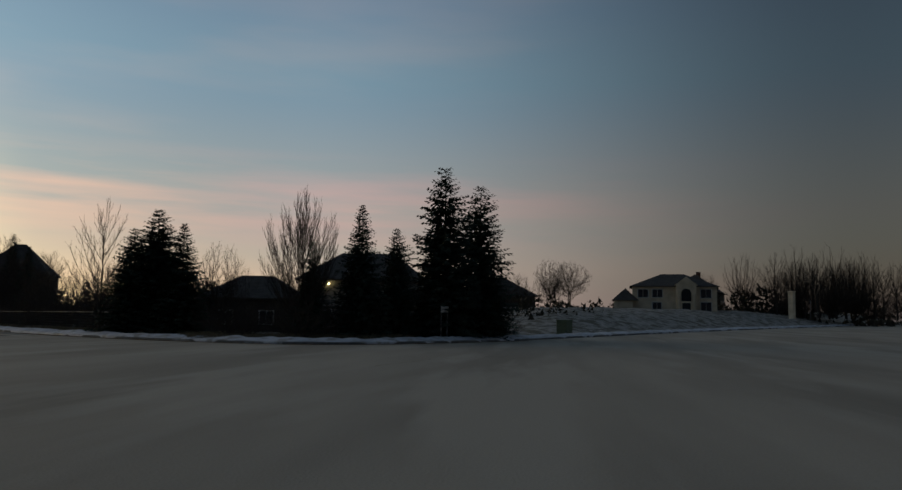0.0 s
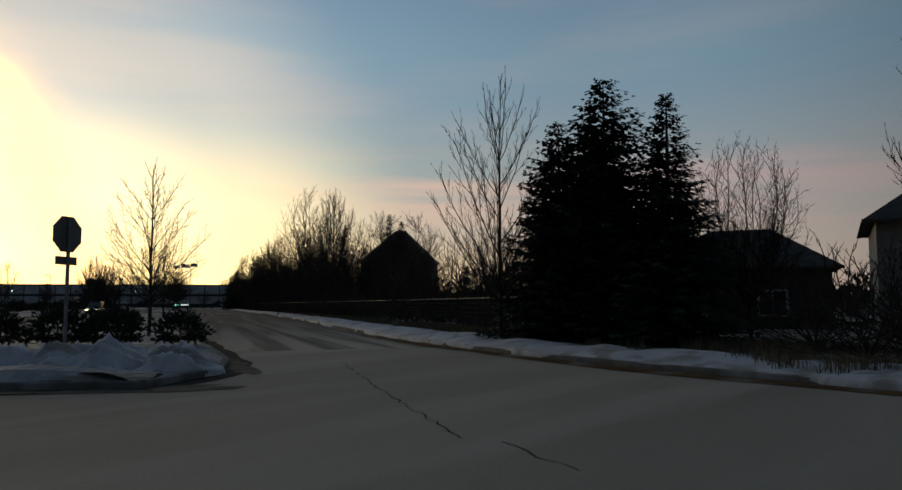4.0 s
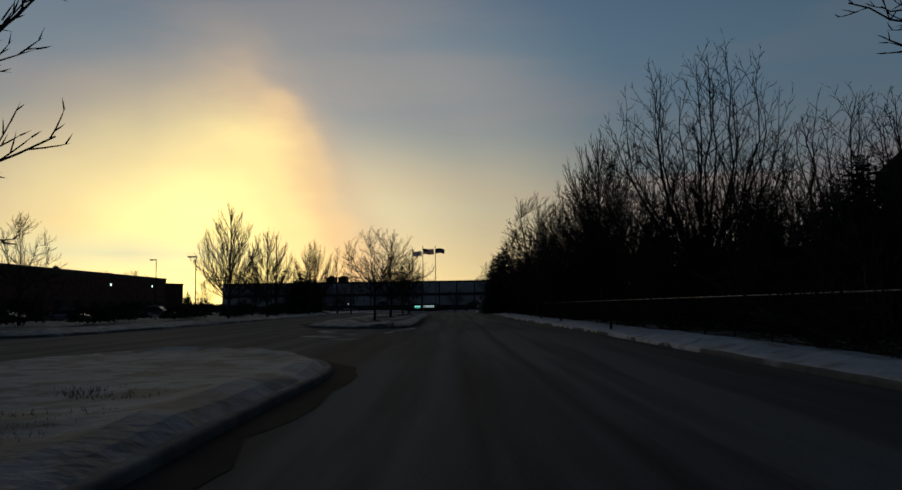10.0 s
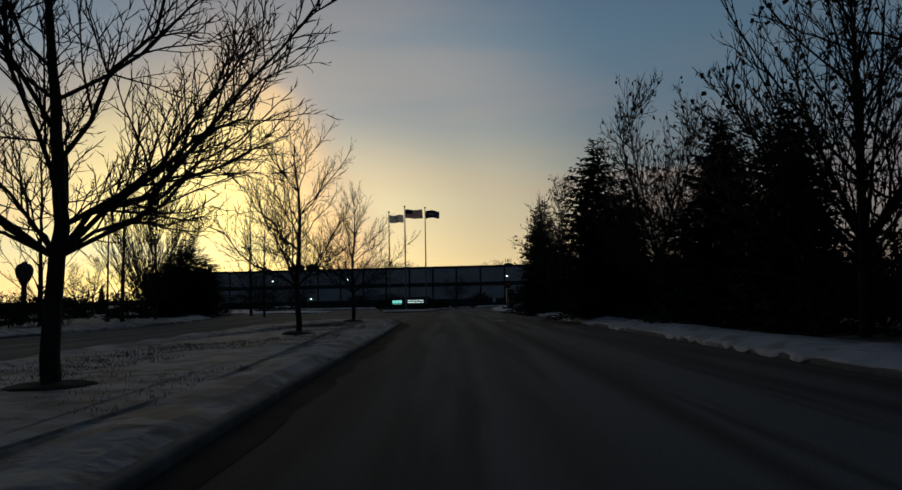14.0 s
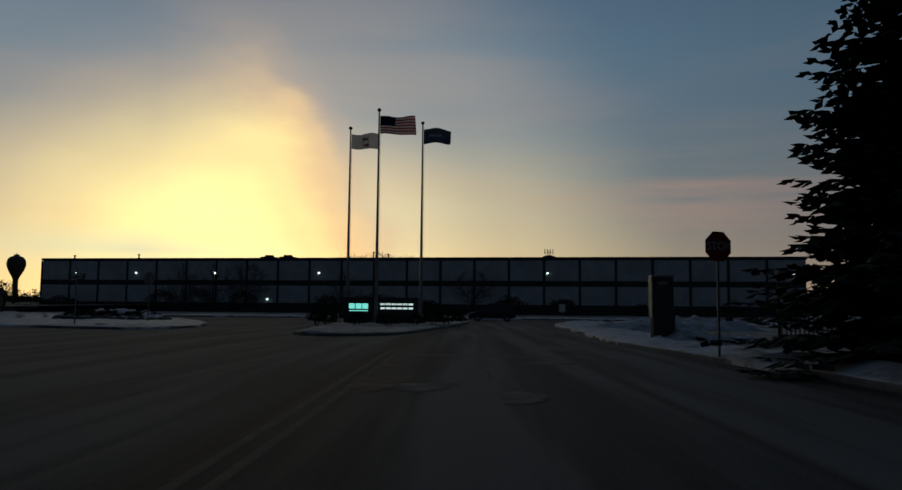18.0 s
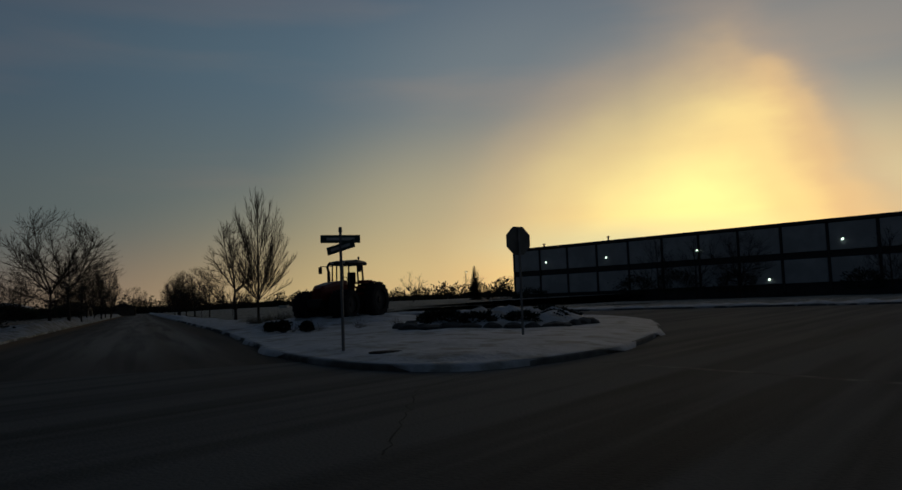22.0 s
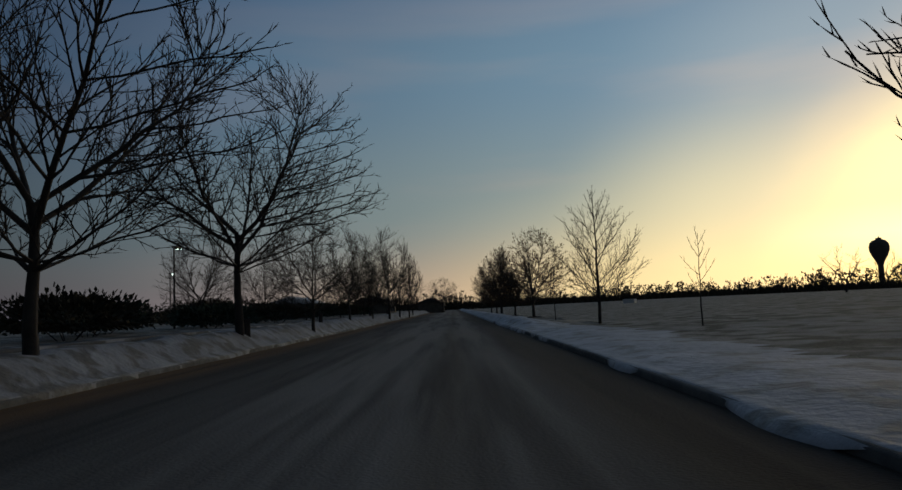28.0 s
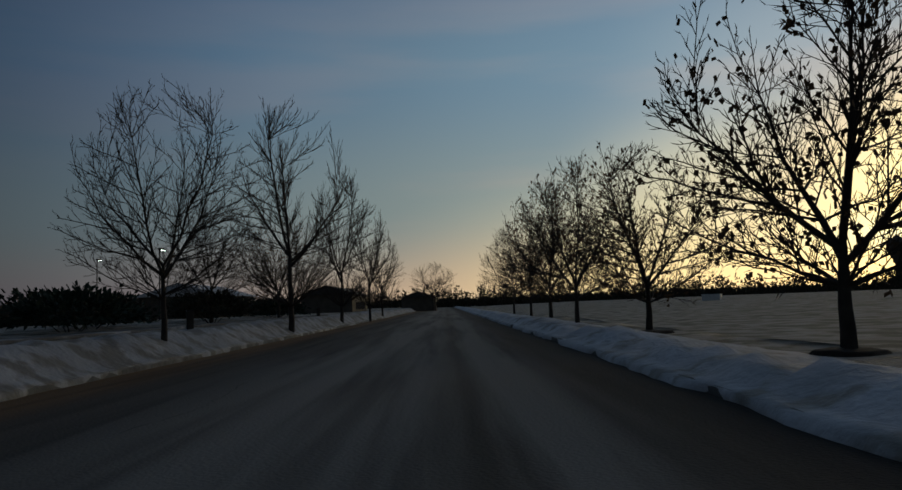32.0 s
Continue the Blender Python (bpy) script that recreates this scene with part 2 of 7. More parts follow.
# ---- materials ----
def material(name, base, rough=0.9, metal=0.0, scale=6.0, var=0.35, bump=0.3, fine=40.0, second=None, stretch=(1, 1, 1), turn=0.0, patch=0.5, patch_scale=0.6, vary=0.0, bands=None, relief=0.03):
    m = bpy.data.materials.new(name)
    m.use_nodes = True
    nt = m.node_tree
    N, L = nt.nodes.new, nt.links.new
    b = nt.nodes["Principled BSDF"]
    b.inputs["Roughness"].default_value, b.inputs["Metallic"].default_value = rough, metal
    b.inputs["Specular IOR Level"].default_value = 0.25
    tc = N("ShaderNodeTexCoord").outputs["Object"]
    mp = N("ShaderNodeMapping")
    mp.vector_type = "TEXTURE"
    mp.inputs["Scale"].default_value, mp.inputs["Rotation"].default_value = tuple(1 / c for c in stretch), (0, 0, turn)
    L(tc, mp.inputs["Vector"])

    def noise_tex(sc, det, vec):
        n = N("ShaderNodeTexNoise")
        n.inputs["Scale"].default_value, n.inputs["Detail"].default_value = sc, det
        L(vec, n.inputs["Vector"])
        return n.outputs["Fac"]

    big, small = noise_tex(scale, 5, mp.outputs[0]), noise_tex(fine, 3, tc)
    dark = tuple(c * (1 - var) for c in base)
    light = tuple(min(1, c * (1 + var)) for c in base)
    r = N("ShaderNodeValToRGB")
    r.color_ramp.elements[0].position, r.color_ramp.elements[1].position = 0.3, 0.72
    r.color_ramp.elements[0].color, r.color_ramp.elements[1].color = (*dark, 1), (*light, 1)
    L(big, r.inputs[0])
    col = r.outputs[0]
    if second:
        pt = noise_tex(patch_scale, 8, mp.outputs[0])
        rr = N("ShaderNodeValToRGB")
        rr.color_ramp.elements[0].position, rr.color_ramp.elements[1].position = patch - 0.05, patch + 0.06
        L(pt, rr.inputs[0])
        mx = N("ShaderNodeMix")
        mx.data_type = "RGBA"
        L(rr.outputs[0], mx.inputs[0])
        L(col, mx.inputs[6])
        mx.inputs[7].default_value = (*second, 1)
        col = mx.outputs[2]
    mul = N("ShaderNodeMix")
    mul.data_type, mul.blend_type = "RGBA", "MULTIPLY"
    mul.inputs[0].default_value = 0.5
    L(col, mul.inputs[6])
    g = N("ShaderNodeValToRGB")
    g.color_ramp.elements[0].color = (0.45, 0.45, 0.45, 1)
    L(small, g.inputs[0])
    L(g.outputs[0], mul.inputs[7])
    col = mul.outputs[2]
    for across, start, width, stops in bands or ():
        # lengthwise lane wear, and tone blends where roads meet: (direction across, start, width, stops of colour)
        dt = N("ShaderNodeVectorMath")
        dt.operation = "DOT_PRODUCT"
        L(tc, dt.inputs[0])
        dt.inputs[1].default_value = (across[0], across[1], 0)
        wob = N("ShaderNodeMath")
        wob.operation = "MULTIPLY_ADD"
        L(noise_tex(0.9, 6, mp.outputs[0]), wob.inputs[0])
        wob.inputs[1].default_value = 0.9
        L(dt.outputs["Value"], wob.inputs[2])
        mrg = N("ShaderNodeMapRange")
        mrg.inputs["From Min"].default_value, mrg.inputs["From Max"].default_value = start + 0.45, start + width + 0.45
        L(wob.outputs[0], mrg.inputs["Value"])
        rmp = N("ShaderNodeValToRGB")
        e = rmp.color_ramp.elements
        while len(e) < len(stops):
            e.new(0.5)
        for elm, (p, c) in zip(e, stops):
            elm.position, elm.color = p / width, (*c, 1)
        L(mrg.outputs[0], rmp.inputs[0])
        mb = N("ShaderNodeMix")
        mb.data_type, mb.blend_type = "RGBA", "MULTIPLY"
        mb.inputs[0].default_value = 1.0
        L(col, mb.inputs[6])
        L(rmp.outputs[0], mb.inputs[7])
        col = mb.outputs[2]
    if vary:
        oi = N("ShaderNodeObjectInfo")
        hs = N("ShaderNodeHueSaturation")
        mr = N("ShaderNodeMapRange")
        mr.inputs["To Min"].default_value, mr.inputs["To Max"].default_value = 1 - vary, 1 + vary
        L(oi.outputs["Random"], mr.inputs["Value"])
        L(mr.outputs[0], hs.inputs["Value"])
        L(col, hs.inputs["Color"])
        col = hs.outputs[0]
    L(col, b.inputs["Base Color"])
    bp = N("ShaderNodeBump")
    bp.inputs["Strength"].default_value, bp.inputs["Distance"].default_value = bump, relief
    L(small, bp.inputs["Height"])
    L(bp.outputs[0], b.inputs["Normal"])
    return m


def glow_mat(name, color, strength):
    m = bpy.data.materials.new(name)
    m.use_nodes = True
    b = m.node_tree.nodes["Principled BSDF"]
    b.inputs["Base Color"].default_value = (*color, 1)
    b.inputs["Emission Color"].default_value, b.inputs["Emission Strength"].default_value = (*color, 1), strength
    return m


def grey(v):
    return (v, v, v)


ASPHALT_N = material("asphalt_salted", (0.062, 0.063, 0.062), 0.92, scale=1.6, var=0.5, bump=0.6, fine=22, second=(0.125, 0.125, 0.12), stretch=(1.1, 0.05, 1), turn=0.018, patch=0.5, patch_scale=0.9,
                     # first band: paler towards the south crossing, to meet its asphalt; second: lane wear
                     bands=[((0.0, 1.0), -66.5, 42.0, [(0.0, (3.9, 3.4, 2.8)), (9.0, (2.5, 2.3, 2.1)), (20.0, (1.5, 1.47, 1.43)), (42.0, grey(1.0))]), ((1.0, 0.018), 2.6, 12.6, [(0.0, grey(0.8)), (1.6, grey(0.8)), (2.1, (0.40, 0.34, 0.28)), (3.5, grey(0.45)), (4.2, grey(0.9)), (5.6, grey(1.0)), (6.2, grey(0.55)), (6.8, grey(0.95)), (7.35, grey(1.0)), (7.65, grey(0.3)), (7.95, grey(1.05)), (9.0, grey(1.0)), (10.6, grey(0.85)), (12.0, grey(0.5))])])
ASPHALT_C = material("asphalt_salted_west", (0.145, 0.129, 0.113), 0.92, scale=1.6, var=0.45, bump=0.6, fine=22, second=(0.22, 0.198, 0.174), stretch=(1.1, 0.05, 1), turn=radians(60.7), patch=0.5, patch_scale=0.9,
                     # first band: darker towards the junction, to meet the north road; second: lane wear
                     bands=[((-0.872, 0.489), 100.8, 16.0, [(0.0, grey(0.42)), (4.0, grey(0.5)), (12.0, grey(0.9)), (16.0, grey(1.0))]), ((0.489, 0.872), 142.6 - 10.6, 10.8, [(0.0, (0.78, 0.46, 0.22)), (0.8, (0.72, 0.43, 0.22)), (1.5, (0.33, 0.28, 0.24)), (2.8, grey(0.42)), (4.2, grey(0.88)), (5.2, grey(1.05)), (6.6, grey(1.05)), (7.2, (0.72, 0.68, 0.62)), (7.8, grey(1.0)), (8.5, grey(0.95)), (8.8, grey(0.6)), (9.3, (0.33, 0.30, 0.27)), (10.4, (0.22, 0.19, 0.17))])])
ASPHALT_S = material("asphalt_pale", (0.36, 0.31, 0.245), 0.92, scale=0.25, var=0.25, bump=0.22, fine=30, second=(0.43, 0.375, 0.30), stretch=(1.0, 0.15, 1), turn=-0.9, patch=0.55, patch_scale=0.4)
SNOW = material("snow_old", (0.52, 0.52, 0.54), 0.7, scale=0.8, var=0.2, bump=0.8, fine=5, second=(0.33, 0.31, 0.28), patch=0.57, patch_scale=1.3, relief=0.06)
# SNOW with brown dirt; the left side's dimness is put into its colour
DIRTY_DIM = material("snow_dirty_dimmed", (0.34, 0.335, 0.335), 0.75, scale=0.9, var=0.25, bump=0.8, fine=6, second=(0.20, 0.18, 0.155), patch=0.52, patch_scale=1.4, relief=0.06)
LAWN = material("snow_on_grass", (0.345, 0.315, 0.275), 0.85, scale=1.5, var=0.3, bump=1.0, fine=9, second=(0.13, 0.112, 0.078), patch=0.52, patch_scale=0.9, relief=0.05)
KERB = material("kerb_concrete", (0.15, 0.142, 0.13), 0.9, scale=3, var=0.3, fine=60, second=(0.34, 0.34, 0.34), patch=0.62, patch_scale=0.5)
BARK = material("bark_dark", (0.05, 0.042, 0.036), 0.9, scale=3, var=0.35, fine=25)
TWIG = material("twig_bark", (0.05, 0.038, 0.03), 0.9, scale=3, var=0.3, fine=25)
NEEDLE = material("spruce_needles", (0.028, 0.045, 0.03), 0.85, scale=2, var=0.45, fine=20)
BUSH = material("brush", (0.05, 0.045, 0.03), 0.9, scale=2, var=0.4, fine=20)
DEADLEAF = material("dead_leaves", (0.12, 0.07, 0.035), 0.85, scale=2, var=0.4, fine=20)
METAL = material("galvanised_steel", (0.25, 0.25, 0.26), 0.5, 0.8, scale=3, var=0.2, fine=40)
DARKMETAL = material("dark_painted_steel", (0.03, 0.03, 0.032), 0.5, 0.3, scale=3, var=0.25, fine=40)
PANEL = material("concrete_panel", (0.50, 0.53, 0.55), 0.85, scale=0.5, var=0.15, fine=20, second=(0.42, 0.44, 0.46), patch=0.55, patch_scale=0.2)
JOINT = material("facade_dark", (0.05, 0.052, 0.056), 0.7, scale=1, var=0.2)
BRICK = material("brick_red", (0.11, 0.055, 0.042), 0.9, scale=1.0, var=0.25, fine=18)
ROOFS = material("roof_shingles", (0.06, 0.055, 0.05), 0.9, scale=1.5, var=0.35, fine=14, stretch=(1, 1, 4))
STUCCO = material("house_stone", (0.62, 0.52, 0.38), 0.9, scale=0.8, var=0.2, fine=12)
SIDING = material("siding_brown", (0.095, 0.08, 0.066), 0.85, scale=1, var=0.2, fine=15)
PALE_SIDING = material("siding_pale", (0.30, 0.285, 0.26), 0.85, scale=1, var=0.2, fine=15, stretch=(1, 1, 6))
GLASSY = material("window_pane", (0.03, 0.035, 0.045), 0.12, scale=1, var=0.2, bump=0.0)
LAMPW = glow_mat("lamp_cool_white", (0.75, 1.0, 0.92), 4.0)
LAMPY = glow_mat("lamp_warm", (1.0, 0.85, 0.45), 4.0)


# ---- small building tools ----
def mesh_ob(name, verts, faces, mat, parent=None, label=""):
    me = bpy.data.meshes.new(name)
    me.from_pydata([tuple(v) for v in verts], [], faces)
    me.materials.append(mat)
    me.update()
    ob = new(name, me)
    if parent:
        ob.parent = parent
    if label:
        ob["label"] = label
    return ob


def part(name, bm, mat, parent=None, label=""):
    me = bpy.data.meshes.new(name)
    bmesh.ops.recalc_face_normals(bm, faces=bm.faces)
    bm.to_mesh(me)
    bm.free()
    me.materials.append(mat)
    ob = new(name, me)
    if parent:
        ob.parent = parent
    if label:
        ob["label"] = label
    return ob


def empty(name, x=0.0, y=0.0, z=0.0, rz=0.0, label="", category="", group="", kind=""):
    ob = new(name)
    ob.matrix_basis = pose(x, y, z, 0, 0, rz)
    return tagged(ob, label, category, group, kind)


def box(bm, x0, x1, y0, y1, z0, z1, bevel=0.0):
    r = bmesh.ops.create_cube(bm, size=1.0)
    vs = r["verts"]
    for v in vs:
        v.co = Vector((x0 + (v.co.x + 0.5) * (x1 - x0), y0 + (v.co.y + 0.5) * (y1 - y0), z0 + (v.co.z + 0.5) * (z1 - z0)))
    if bevel:
        es = list({e for v in vs for e in v.link_edges})
        bmesh.ops.bevel(bm, geom=es, offset=bevel, segments=1, affect="EDGES")
    return bm


def boxes(*dims, bevel=0.0):
    bm = bmesh.new()
    for d in dims:
        box(bm, *d, bevel=bevel)
    return bm


def tube(bm, a, b, r0, r1, n=8, caps=True):
    a, b = Vector(a), Vector(b)
    q = (b - a).to_track_quat("Z", "Y")
    rings = []
    for p, r in ((a, r0), (b, r1)):
        rings.append([bm.verts.new(p + q @ Vector((r * math.cos(2 * math.pi * i / n), r * math.sin(2 * math.pi * i / n), 0))) for i in range(n)])
    for i in range(n):
        bm.faces.new((rings[0][i], rings[0][(i + 1) % n], rings[1][(i + 1) % n], rings[1][i]))
    if caps:
        bm.faces.new(rings[0][::-1])
        bm.faces.new(rings[1])
    return bm


def tubes(*segs, n=8):
    bm = bmesh.new()
    for a, b, r0, r1 in segs:
        tube(bm, a, b, r0, r1, n)
    return bm


# ---- plan: road axes ----
C0, CD, CR = Vector((-37.4, 184.5)), Vector((-0.872, 0.489)), Vector((0.489, 0.872))


def on_c(s, o):
    """A place s metres along the west road, o metres to the right of its right kerb."""
    p = C0 + CD * s + CR * o
    return p.x, p.y


def resample(pts, step):
    out = []
    for (ax, ay), (bx, by) in zip(pts, pts[1:]):
        n = max(1, int(math.hypot(bx - ax, by - ay) / step))
        out += [(ax + (bx - ax) * i / n, ay + (by - ay) * i / n) for i in range(n)]
    out.append(pts[-1])
    return out


def rounded(pts, rounds=3):
    for _ in range(rounds):
        q = [pts[0]]
        for a, b in zip(pts, pts[1:]):
            q += [(a[0] * 0.75 + b[0] * 0.25, a[1] * 0.75 + b[1] * 0.25), (a[0] * 0.25 + b[0] * 0.75, a[1] * 0.25 + b[1] * 0.75)]
        q.append(pts[-1])
        pts = q
    return pts


def normals(pts):
    ns = []
    for i in range(len(pts)):
        a, b = Vector(pts[max(0, i - 1)]), Vector(pts[min(len(pts) - 1, i + 1)])
        d = (b - a).normalized()
        ns.append(Vector((d.y, -d.x)))      # to the right of the way of the line
    return ns


def strip(name, pts, profile, mat, rough=0.0, freq=0.5, kind="structure", label="", category="", closed_fill=False):
    """A sheet along a line; profile: (offset to the right, height, share of the roughness)."""
    ns = normals(pts)
    vs, fs, k = [], [], len(profile)
    for (x, y), n in zip(pts, ns):
        for o, h, w in profile:
            px, py = x + n.x * o, y + n.y * o
            vs.append((px, py, h + w * rough * (noise.noise(Vector((px * freq, py * freq, 1.3))) + 0.5 * noise.noise(Vector((px * freq * 3, py * freq * 3, 5.1))))))
    for i in range(len(pts) - 1):
        for j in range(k - 1):
            a = i * k + j
            fs.append((a, a + 1, a + k + 1, a + k))
    ob = mesh_ob(name, vs, fs, mat)
    for f in ob.data.polygons:
        f.use_smooth = True
    return tagged(ob, label, category, kind=kind)


KERB_PROFILE = [(0.0, -0.02, 0), (0.0, 0.10, 0), (0.03, 0.13, 0), (0.16, 0.13, 0), (0.18, 0.02, 0)]


def verge(name, pts, berm=0.35, berm_w=2.2, far=60.0, rise=0.0, mat=None, snow=None, spill=-0.02):
    """Kerb, a ploughed snow bank and the ground behind it, to the right of the line."""
    fine = resample(pts, 0.8)
    strip("kerb", fine, KERB_PROFILE, KERB, label="concrete kerb edged with dirty snow", category="kerb")
    prof = [(-1.0, 0.0, 0), (-0.5, 0.07, 0.1), (0.12, 0.165, 0.2), (0.3, 0.18, 0.4), (0.6, 0.16 + berm * 0.7, 0.9), (1.1, 0.16 + berm, 1.0), (1.7, 0.16 + berm * 0.7, 1.0), (berm_w + 0.4, 0.17, 0.5), (berm_w + 1.0, 0.12, 0.2)]
    fine = resample(pts, 0.4)
    bank = strip("snow_bank", fine, prof, snow or SNOW, rough=0.7 * berm + 0.06, freq=0.9, label="ploughed snow bank along the kerb", category="snow")
    k = len(prof)
    for i, ((x, y), n) in enumerate(zip(fine, normals(fine))):
        w = spill + 0.22 * noise.noise(Vector((x * 0.3, y * 0.3, 7.0))) + 0.12 * noise.noise(Vector((x * 1.3, y * 1.3, 7.0)))
        for j, (o, z) in enumerate(((w, 0.0 if w > 0 else 0.11), (w * 0.55, 0.115 if w > 0 else 0.12))):
            v = bank.data.vertices[i * k + j]
            v.co = (x - n.x * o, y - n.y * o, z + (0.03 * noise.noise(Vector((x * 3, y * 3, j))) if j and w > 0 else 0))
    prof = [(berm_w, 0.10, 0.1), (berm_w + 1.6, 0.14, 0.3), (5, 0.15 + rise * 0.01, 0.5), (8, 0.15 + rise * 0.04, 0.6), (14, 0.15 + rise * 0.12, 0.8), (25, 0.15 + rise * 0.3, 1), (45, 0.15 + rise * 0.7, 1), (far, 0.15 + rise, 1)]
    prof = [p for p in prof if p[0] <= far]
    strip(name, resample(pts, 2.5), prof, mat or LAWN, rough=0.10, freq=0.25, label="lawn under thin patchy snow", category="lawn")


# ---- the ground ----
ground = tagged(mesh_ob("ground", [(-3000, -3000, -0.06), (3000, -3000, -0.06), (3000, 3000, -0.06), (-3000, 3000, -0.06)], [(0, 1, 2, 3)], LAWN), "wide snowy winter ground", "ground", kind="structure")
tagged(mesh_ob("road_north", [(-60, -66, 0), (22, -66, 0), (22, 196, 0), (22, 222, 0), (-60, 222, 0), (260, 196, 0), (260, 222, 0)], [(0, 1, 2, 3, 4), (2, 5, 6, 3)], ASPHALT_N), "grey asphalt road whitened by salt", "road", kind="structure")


def south_rise(x, y):
    """The crossing road climbs gently to the east."""
    return 0.0125 * max(0.0, x - 42) * max(0.0, min(1.0, (-20 - y) / 20))


vs, fs = [], []
for k in range(37):
    x = -60 + 10 * k
    top = -66 if x < 22 else -78 + (x - 22) * 28 / 278
    vs += [(x, -150, south_rise(x, -150)), (x, top, south_rise(x, top))]
    if k:
        fs.append((2 * k - 2, 2 * k, 2 * k + 1, 2 * k - 1))
tagged(mesh_ob("road_south", vs, fs, ASPHALT_S), "pale worn asphalt of a wide crossing", "road", kind="structure")
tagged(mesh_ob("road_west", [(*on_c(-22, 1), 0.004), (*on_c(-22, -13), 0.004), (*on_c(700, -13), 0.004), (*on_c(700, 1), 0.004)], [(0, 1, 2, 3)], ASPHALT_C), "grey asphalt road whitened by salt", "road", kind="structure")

EAST = rounded([(260, 200), (60, 200), (14, 199.5), (10.4, 192), (10.5, 170), (9.8, 163), (10.6, 155), (12.2, 143), (12.7, 122), (12.9, 100), (13.3, 75), (14.5, 46), (15.2, 12), (15.4, -30),
                (14.6, -48), (15.0, -62), (15.6, -70.5), (17.2, -77.5), (20.3, -85.4), (28, -85.6), (40, -82.9), (54, -80), (90, -74), (150, -68), (260, -60)], 2)[::-1]
NORTH = rounded([(-64, 222), (-62, 219), (-38, 218.8), (-14.6, 218.2), (60, 217), (260, 215)], 1)[::-1]
WEST = [on_c(s, 0) for s in (420, 200, 100, 30, 6)] + [(-27.5, 178.4), (-21, 174.3), (-17.0, 172.5), (-14.2, 171.9), (-12.3, 173.2), (-12.1, 177), (-13.2, 182), (-15.5, 188), (-19.5, 196), (-26, 203), (-50, 205), (-62, 212), (-64, 222)]
WEST = rounded(WEST, 2)[::-1]
LEFT_N = rounded([(-46, 36.5), (-20, 36.5), (-13.5, 37), (-11.6, 42), (-12.6, 70), (-14.2, 100), (-15.2, 125), (-17, 142), (-23, 156), (-32, 167), (-42.5, 175.3)] + [on_c(s, -10.7) for s in (10, 60, 120, 260, 420)], 2)[::-1]
LEFT_S = rounded([(-60, -86), (-14, -86), (-10, -82), (-9.8, -70), (-10.4, -20), (-11, 5), (-11.4, 12), (-13.5, 16.8), (-20, 17), (-46, 17)], 2)[::-1]


def island(name, pts, berm, mound=0.25):
    """A kerbed traffic island with a low snow cover; the line goes round clockwise."""
    loop = resample(rounded(pts + [pts[0]], 2), 0.8)
    strip("kerb", loop, KERB_PROFILE, KERB, label="concrete kerb edged with dirty snow", category="kerb")
    cx, cy = sum(p[0] for p in loop) / len(loop), sum(p[1] for p in loop) / len(loop)
    ns = normals(loop)
    vs, fs = [], []
    rings = [0.12, 0.4, 0.75, 1.2]
    for (x, y), n in zip(loop, ns):
        for o, h in zip(rings, (0.10, 0.14 + berm * 0.7, 0.14 + berm, 0.15 + berm * 0.5)):
            px, py = x + n.x * o, y + n.y * o
            vs.append((px, py, h + 0.08 * noise.noise(Vector((px * 0.8, py * 0.8, 2.2)))))
    k = len(rings)
    m = len(loop)
    for i in range(m - 1):
        for j in range(k - 1):
            q = i * k + j
            fs.append((q, q + 1, q + k + 1, q + k))
    ob = mesh_ob(name, vs, fs, SNOW)
    bm = bmesh.new()
    bm.from_mesh(ob.data)
    bm.verts.ensure_lookup_table()
    inner = [bm.verts[i * k + k - 1] for i in range(m - 1)]
    f = bm.faces.new(inner)
    f.material_index = 1
    r = bmesh.ops.triangulate(bm, faces=[f])
    for _ in range(2):
        es = list({e for fc in r["faces"] if fc.is_valid for e in fc.edges if e.calc_length() > 1.6})
        sub = bmesh.ops.subdivide_edges(bm, edges=es, cuts=1)
        r = {"faces": [g for g in bm.faces if g.calc_center_median().z > -1]}
    for v in bm.verts:
        v.co.z = max(v.co.z, 0.05) + (0.10 * noise.noise(Vector((v.co.x * 0.5, v.co.y * 0.5, 9.0))) if v.co.z > 0.13 else 0)
    bm.to_mesh(ob.data)
    bm.free()
    ob.data.materials.clear()
    ob.data.materials.append(DIRTY_DIM)
    ob.data.materials.append(LAWN if mound < 0.3 else DIRTY_DIM)
    return tagged(ob, "traffic island under patchy snow", "traffic island", kind="structure")


verge("lawn_east", EAST, 0.13, 2.4, 45.0)
for ob in [o for o in bpy.data.objects if o.name.startswith(("lawn_east", "snow_bank", "kerb"))]:
    for v in ob.data.vertices:
        v.co.z += south_rise(v.co.x, v.co.y)
verge("lawn_north", NORTH, 0.12, 1.5, 45.0)
verge("verge_west", [on_c(s, 0) for s in (58, 100, 200, 420)], 0.26, 2.6, 5.0, spill=0.1)
for ob in [o for o in bpy.data.objects if o.name.startswith("snow_bank")]:
    for v in ob.data.vertices:
        along = (Vector(v.co[:2]) - C0).dot(CD)
        if 50 < along < 72 and v.co.z > 0.12:
            u = max(0.0, min(1.0, (along - 58) / 12))
            v.co.z = 0.12 + (v.co.z - 0.12) * u * u * (3 - 2 * u)
